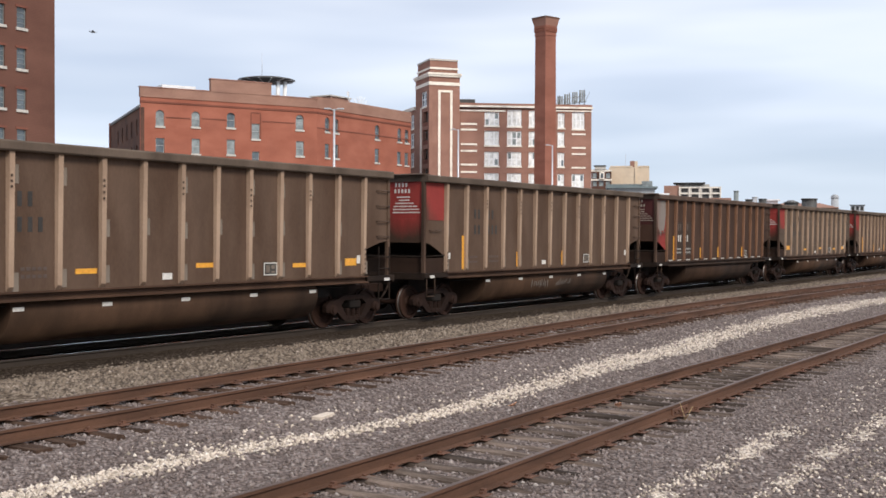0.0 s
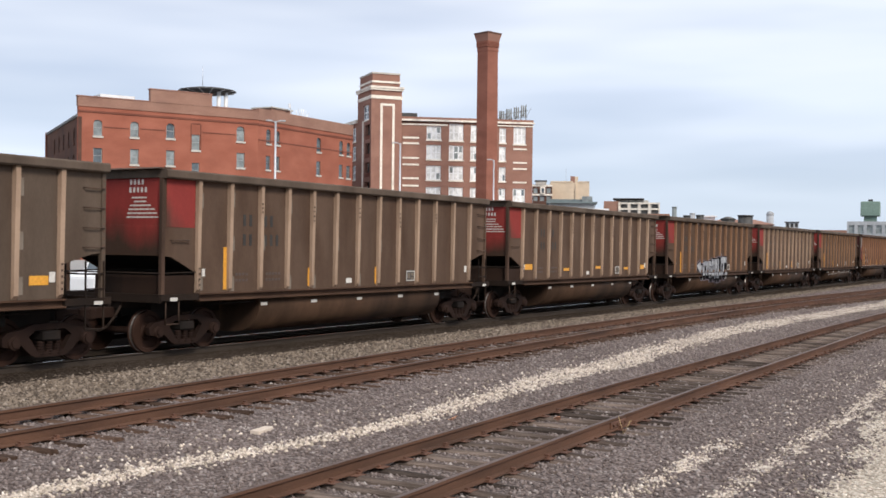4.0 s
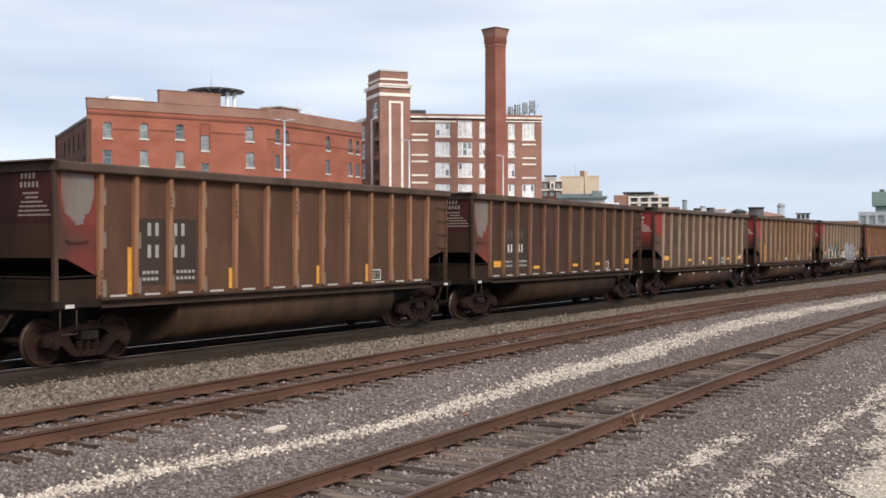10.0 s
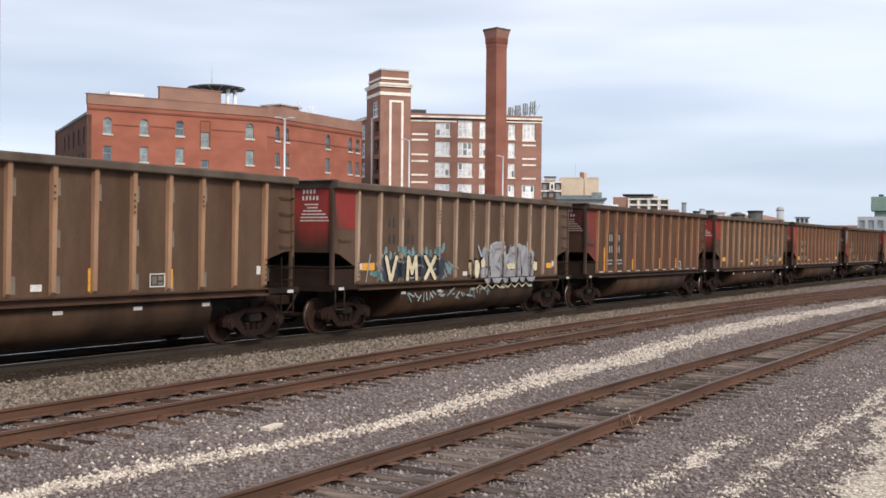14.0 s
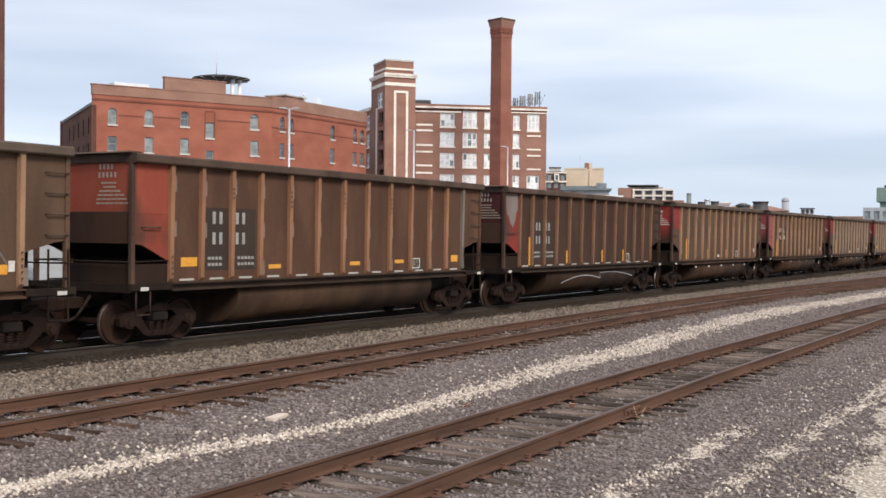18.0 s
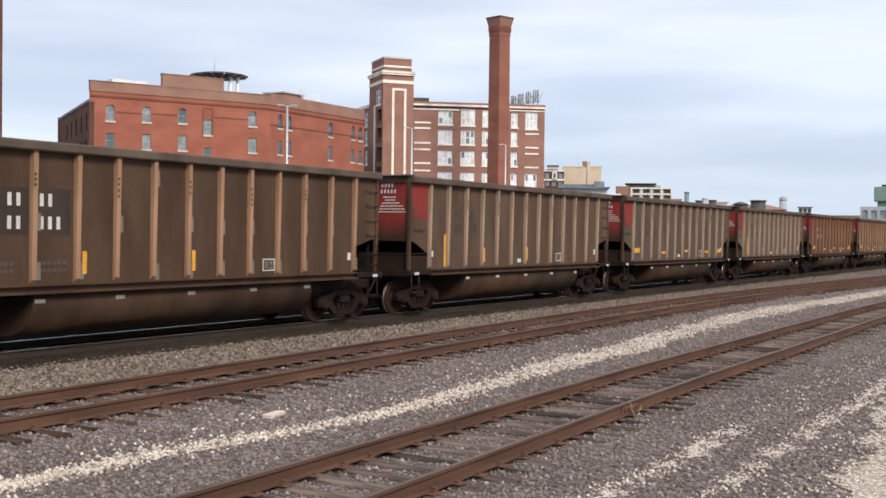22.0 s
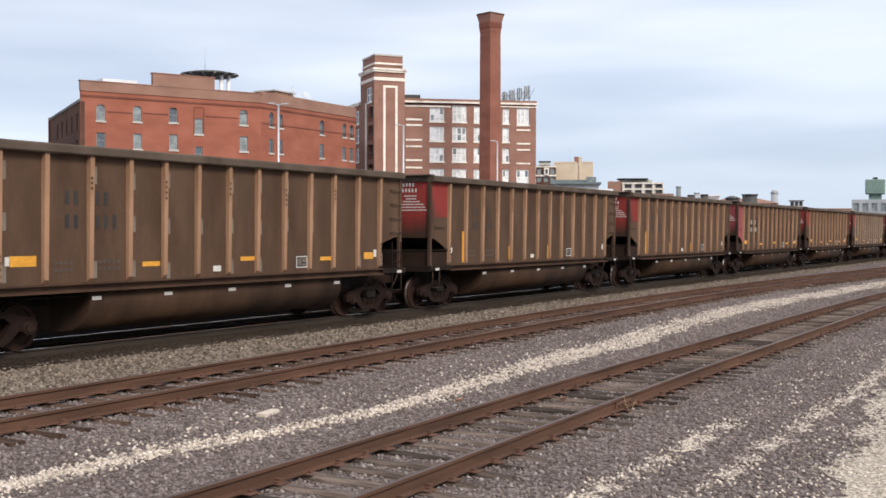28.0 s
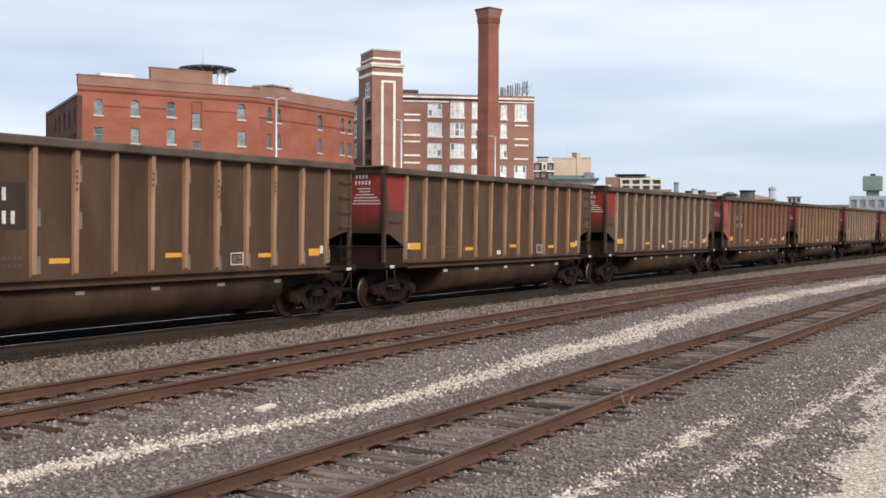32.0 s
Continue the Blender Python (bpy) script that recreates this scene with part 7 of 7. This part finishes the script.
    if extra == "tub_tag":
        graffiti(c, [("weld", [stroke((x + 0.09 * k, 0.55 + rng.uniform(0, 0.15)), (x + 0.14 * k + 0.05, 0.7 + rng.uniform(0, 0.15)), 0.05) for x in (2.5, 5.0, 7.7, 8.2) for k in range(6)])])
    if extra == "tub_words":
        graffiti(c, [("faint_chalk", [stroke((5.1 + 0.13 * k + rng.uniform(-0.03, 0.03), 0.48 + rng.uniform(0, 0.08)), (5.16 + 0.13 * k + rng.uniform(-0.03, 0.05), 0.66 + rng.uniform(0, 0.1)), 0.035) for k in range(9)] + [stroke((6.75 + 0.14 * k, 0.5 + rng.uniform(0, 0.1)), (6.85 + 0.14 * k, 0.68 + rng.uniform(-0.1, 0.06)), 0.035) for k in range(8)])])
    if extra == "tub_line":
        line = [(2.35 + 0.8 * k, 0.62 + 0.012 * k + rng.uniform(-0.012, 0.012)) for k in range(11)]
        graffiti(c, [("grey_mark", [stroke(p, q, 0.025) for p, q in zip(line, line[1:])])])
    if extra == "tub_arc":
        arc = [(3.4 + 0.28 * k, 0.50 + 0.24 * math.sin(math.pi * k / 15)) for k in range(14)] + [(7.0 + 0.3 * k, 0.80 - 0.012 * k * (k - 9) * 0.25 - 0.01 * k) for k in range(13)]
        graffiti(c, [("paint_silver", [stroke(p, q, 0.035) for p, q in zip(arc, arc[1:])])])
    if extra == "pale_tag":
        graffiti(c, [("faint_chalk", [stroke((x + rng.uniform(-0.2, 0.2), 1.2 + rng.uniform(0, 0.5)), (x + rng.uniform(-0.35, 0.5), 1.5 + rng.uniform(0, 0.7)), rng.choice((0.035, 0.05, 0.08))) for x in [8.6 + 0.16 * k for k in range(24)]])])
    if extra == "end_tag":
        zig = [(-0.85, 2.45), (-0.78, 3.3), (-0.62, 2.6), (-0.5, 3.35), (-0.42, 2.55), (-0.25, 3.2), (-0.2, 2.6)]
        low = [(-0.9, 2.2), (-0.75, 2.38), (-0.62, 2.12), (-0.5, 2.36), (-0.36, 2.1), (-0.2, 2.34)]
        graffiti(c, [("end_maroon", [stroke(p, q, 0.05) for p, q in zip(zig, zig[1:])]), ("primer", [stroke(p, q, 0.045) for p, q in zip(low, low[1:])])])
    if old and n not in (14, 16):
        low, wide = {2: (2.28, 0.45), 9: (2.62, 0.40), 10: (2.44, 0.44), 17: (2.62, 0.42)}[n]
        strips = []
        for k in range(24):
            x0, x1 = -0.53 + wide * (k - 12) / 12, -0.53 + wide * (k - 11) / 12
            z = low + 0.55 * abs((k - 11.5) / 12) ** 2.2 + 0.22 * noise.noise((k * 0.31, n, 0.5)) + 0.07 * noise.noise((k * 1.1, n, 4.5))
            strips.append([(x0, z), (x1, z), (x1, 3.60), (x0, 3.60)])
        graffiti(c, [("primer", strips)])
    if old or style in ("plum", "crimson"):
        z0, z1 = (1.36, 2.76) if old else (2.06, 2.94)
        for lo, hi in ((ribs[1] + 0.14, ribs[2] - 0.075), (ribs[2] + 0.075, ribs[3] - 0.14)):
            bm = bmesh.new()
            box_into(bm, *plate(lo, hi, z0, z1, y=-1.4505, t=0.0015))
            part("stencil_panel", bm, M["stencil"], c, "dark panel behind the lettering")
    return c


M["feather"] = surface("grey_feathers", (0.10, 0.10, 0.11), (0.22, 0.22, 0.23), scale=9, rough=0.8, fine=60)
bird = thing("bird", "small grey pigeon flying across the sky", "bird", pose(36.0, 50.0, 14.0))
bm = bmesh.new()
bmesh.ops.create_uvsphere(bm, u_segments=10, v_segments=7, radius=1.0)
for v in bm.verts:
    v.co = Vector((v.co.x * 0.13, v.co.y * 0.05, v.co.z * 0.045))
part("body", bm, M["feather"], bird)
bm = bmesh.new()
rod_into(bm, (-0.12, 0, 0.02), (-0.19, 0, 0.035), 0.04, 8, 0.022)
part("head", bm, M["feather"], bird)
bm = bmesh.new()
prism_into(bm, [(0.09, -0.03), (0.19, -0.045), (0.20, 0.045), (0.09, 0.03)], "z", -0.006, 0.006)
part("tail", bm, M["feather"], bird)
BIRD = ((38.33, 46.16, 12.26), (36.26, 47.80, 12.63))   # at 0 and at 0.5 s
WINGS = []
for sgn in (-1, 1):
    bm = bmesh.new()
    prism_into(bm, [(-0.06, 0.0), (-0.08, sgn * 0.10), (0.02, sgn * 0.22), (0.05, sgn * 0.12), (0.06, 0.0)], "z", -0.007, 0.007)
    WINGS.append((sgn, part("wing", bm, M["feather"], bird)))

ROLLING = []
FIRST, COUNT = -1, 37
LOOKS = {
    -1: ("grey", "patches", ""), 0: ("grey", "patches", ""), 1: ("grey", "bars", "tub_words"), 2: ("maroon", "long_bars", ""), 3: ("pewter", "patches", ""), 4: ("grey", "bars", ""),
    5: ("grey", "patches", ""), 6: ("dusky", "plain", "letters"), 7: ("grey", "bars", ""), 8: ("umber", "bars", "tub_line"), 9: ("brown", "long_bars", ""), 10: ("maroon", "patches", ""),
    11: ("grey", "patches", ""), 12: ("olive", "bars", "end_tag"), 13: ("grey", "patches", "twin"), 14: ("brown", "long_bars", ""), 15: ("olive", "patches", "pale_tag"),
    16: ("brown", "patches", ""), 17: ("maroon", "long_bars", "tub_arc"), 18: ("olive", "bars", ""), 19: ("plum", "right_bars", ""), 20: ("grey", "right_bars", ""), 21: ("pewter", "patches", ""),
    22: ("silver", "bars", ""), 23: ("brown", "patches", ""), 24: ("olive", "patches", ""), 25: ("olive", "bars", ""), 26: ("olive", "bars", ""), 27: ("plum", "patches", ""),
    28: ("olive", "patches", ""), 29: ("grey", "patches", ""), 30: ("crimson", "patches", ""), 31: ("olive", "bars", ""), 32: ("grey", "bars", ""), 33: ("brown", "patches", ""),
}
TRAIN = []
for n in range(FIRST, FIRST + COUNT):
    look_of = LOOKS.get(n, ("grey", "bars", ""))
    TRAIN.append((n, coal_car(n, *look_of)))


def passed(t):
    """How far the train has come at t seconds."""
    ts, ss = zip(*PASSED)
    return float(np.interp(t, ts, ss))


def car_pose(n, s):
    x = LEAD + PITCH * n - s
    return pose(x, Y_TRAIN, Z_TRAIN + GRADE * (x - 24), 0, math.degrees(-GRADE), 0)


def motions():
    """The train rolls past at about 14 m/s, slowing a little; wheels turn while they are near."""
    for n, car in TRAIN:
        walk(car, [(t, car_pose(n, s)) for t, s in PASSED])
    # the pigeon crosses to the left, then flies on out of sight
    a, b = Vector(BIRD[0]), Vector(BIRD[1])
    v = (b - a) / 0.5
    yaw = math.degrees(math.atan2(-v.y, -v.x))
    spots = [0.1 * k for k in range(12)] + [2.0, 8.0, 32.0]
    far = lambda t: a + v * min(t, 8.0)
    walk(bird, [(t, Matrix.Translation(far(t)) @ pose(0, 0, 0, 0, 0, yaw)) for t in spots])
    for sgn, wing in WINGS:
        walk(wing, [(t, pose(0, 0, 0.02, sgn * (10 + 45 * (k % 2)), 0, 0)) for k, t in enumerate(spots)])
    dt = 1.0 / FPS
    for w, n, dx in ROLLING:
        rows = []
        k0 = None
        for k in range(0, 32 * FPS + 1):
            x = LEAD + PITCH * n - passed(k * dt)
            if -8 < x < 44:
                k0 = k if k0 is None else k0
                rows.append((k * dt, pose(dx, 0, 0.457, 0, -math.degrees(passed(k * dt) / 0.457) % 360)))
        if not rows:
            continue
        if rows[0][0] > 0:
            rows.insert(0, (0.0, rows[0][1]))
        if rows[-1][0] < 32.0:
            rows.append((32.0, rows[-1][1]))
        walk(w, rows)


motions()
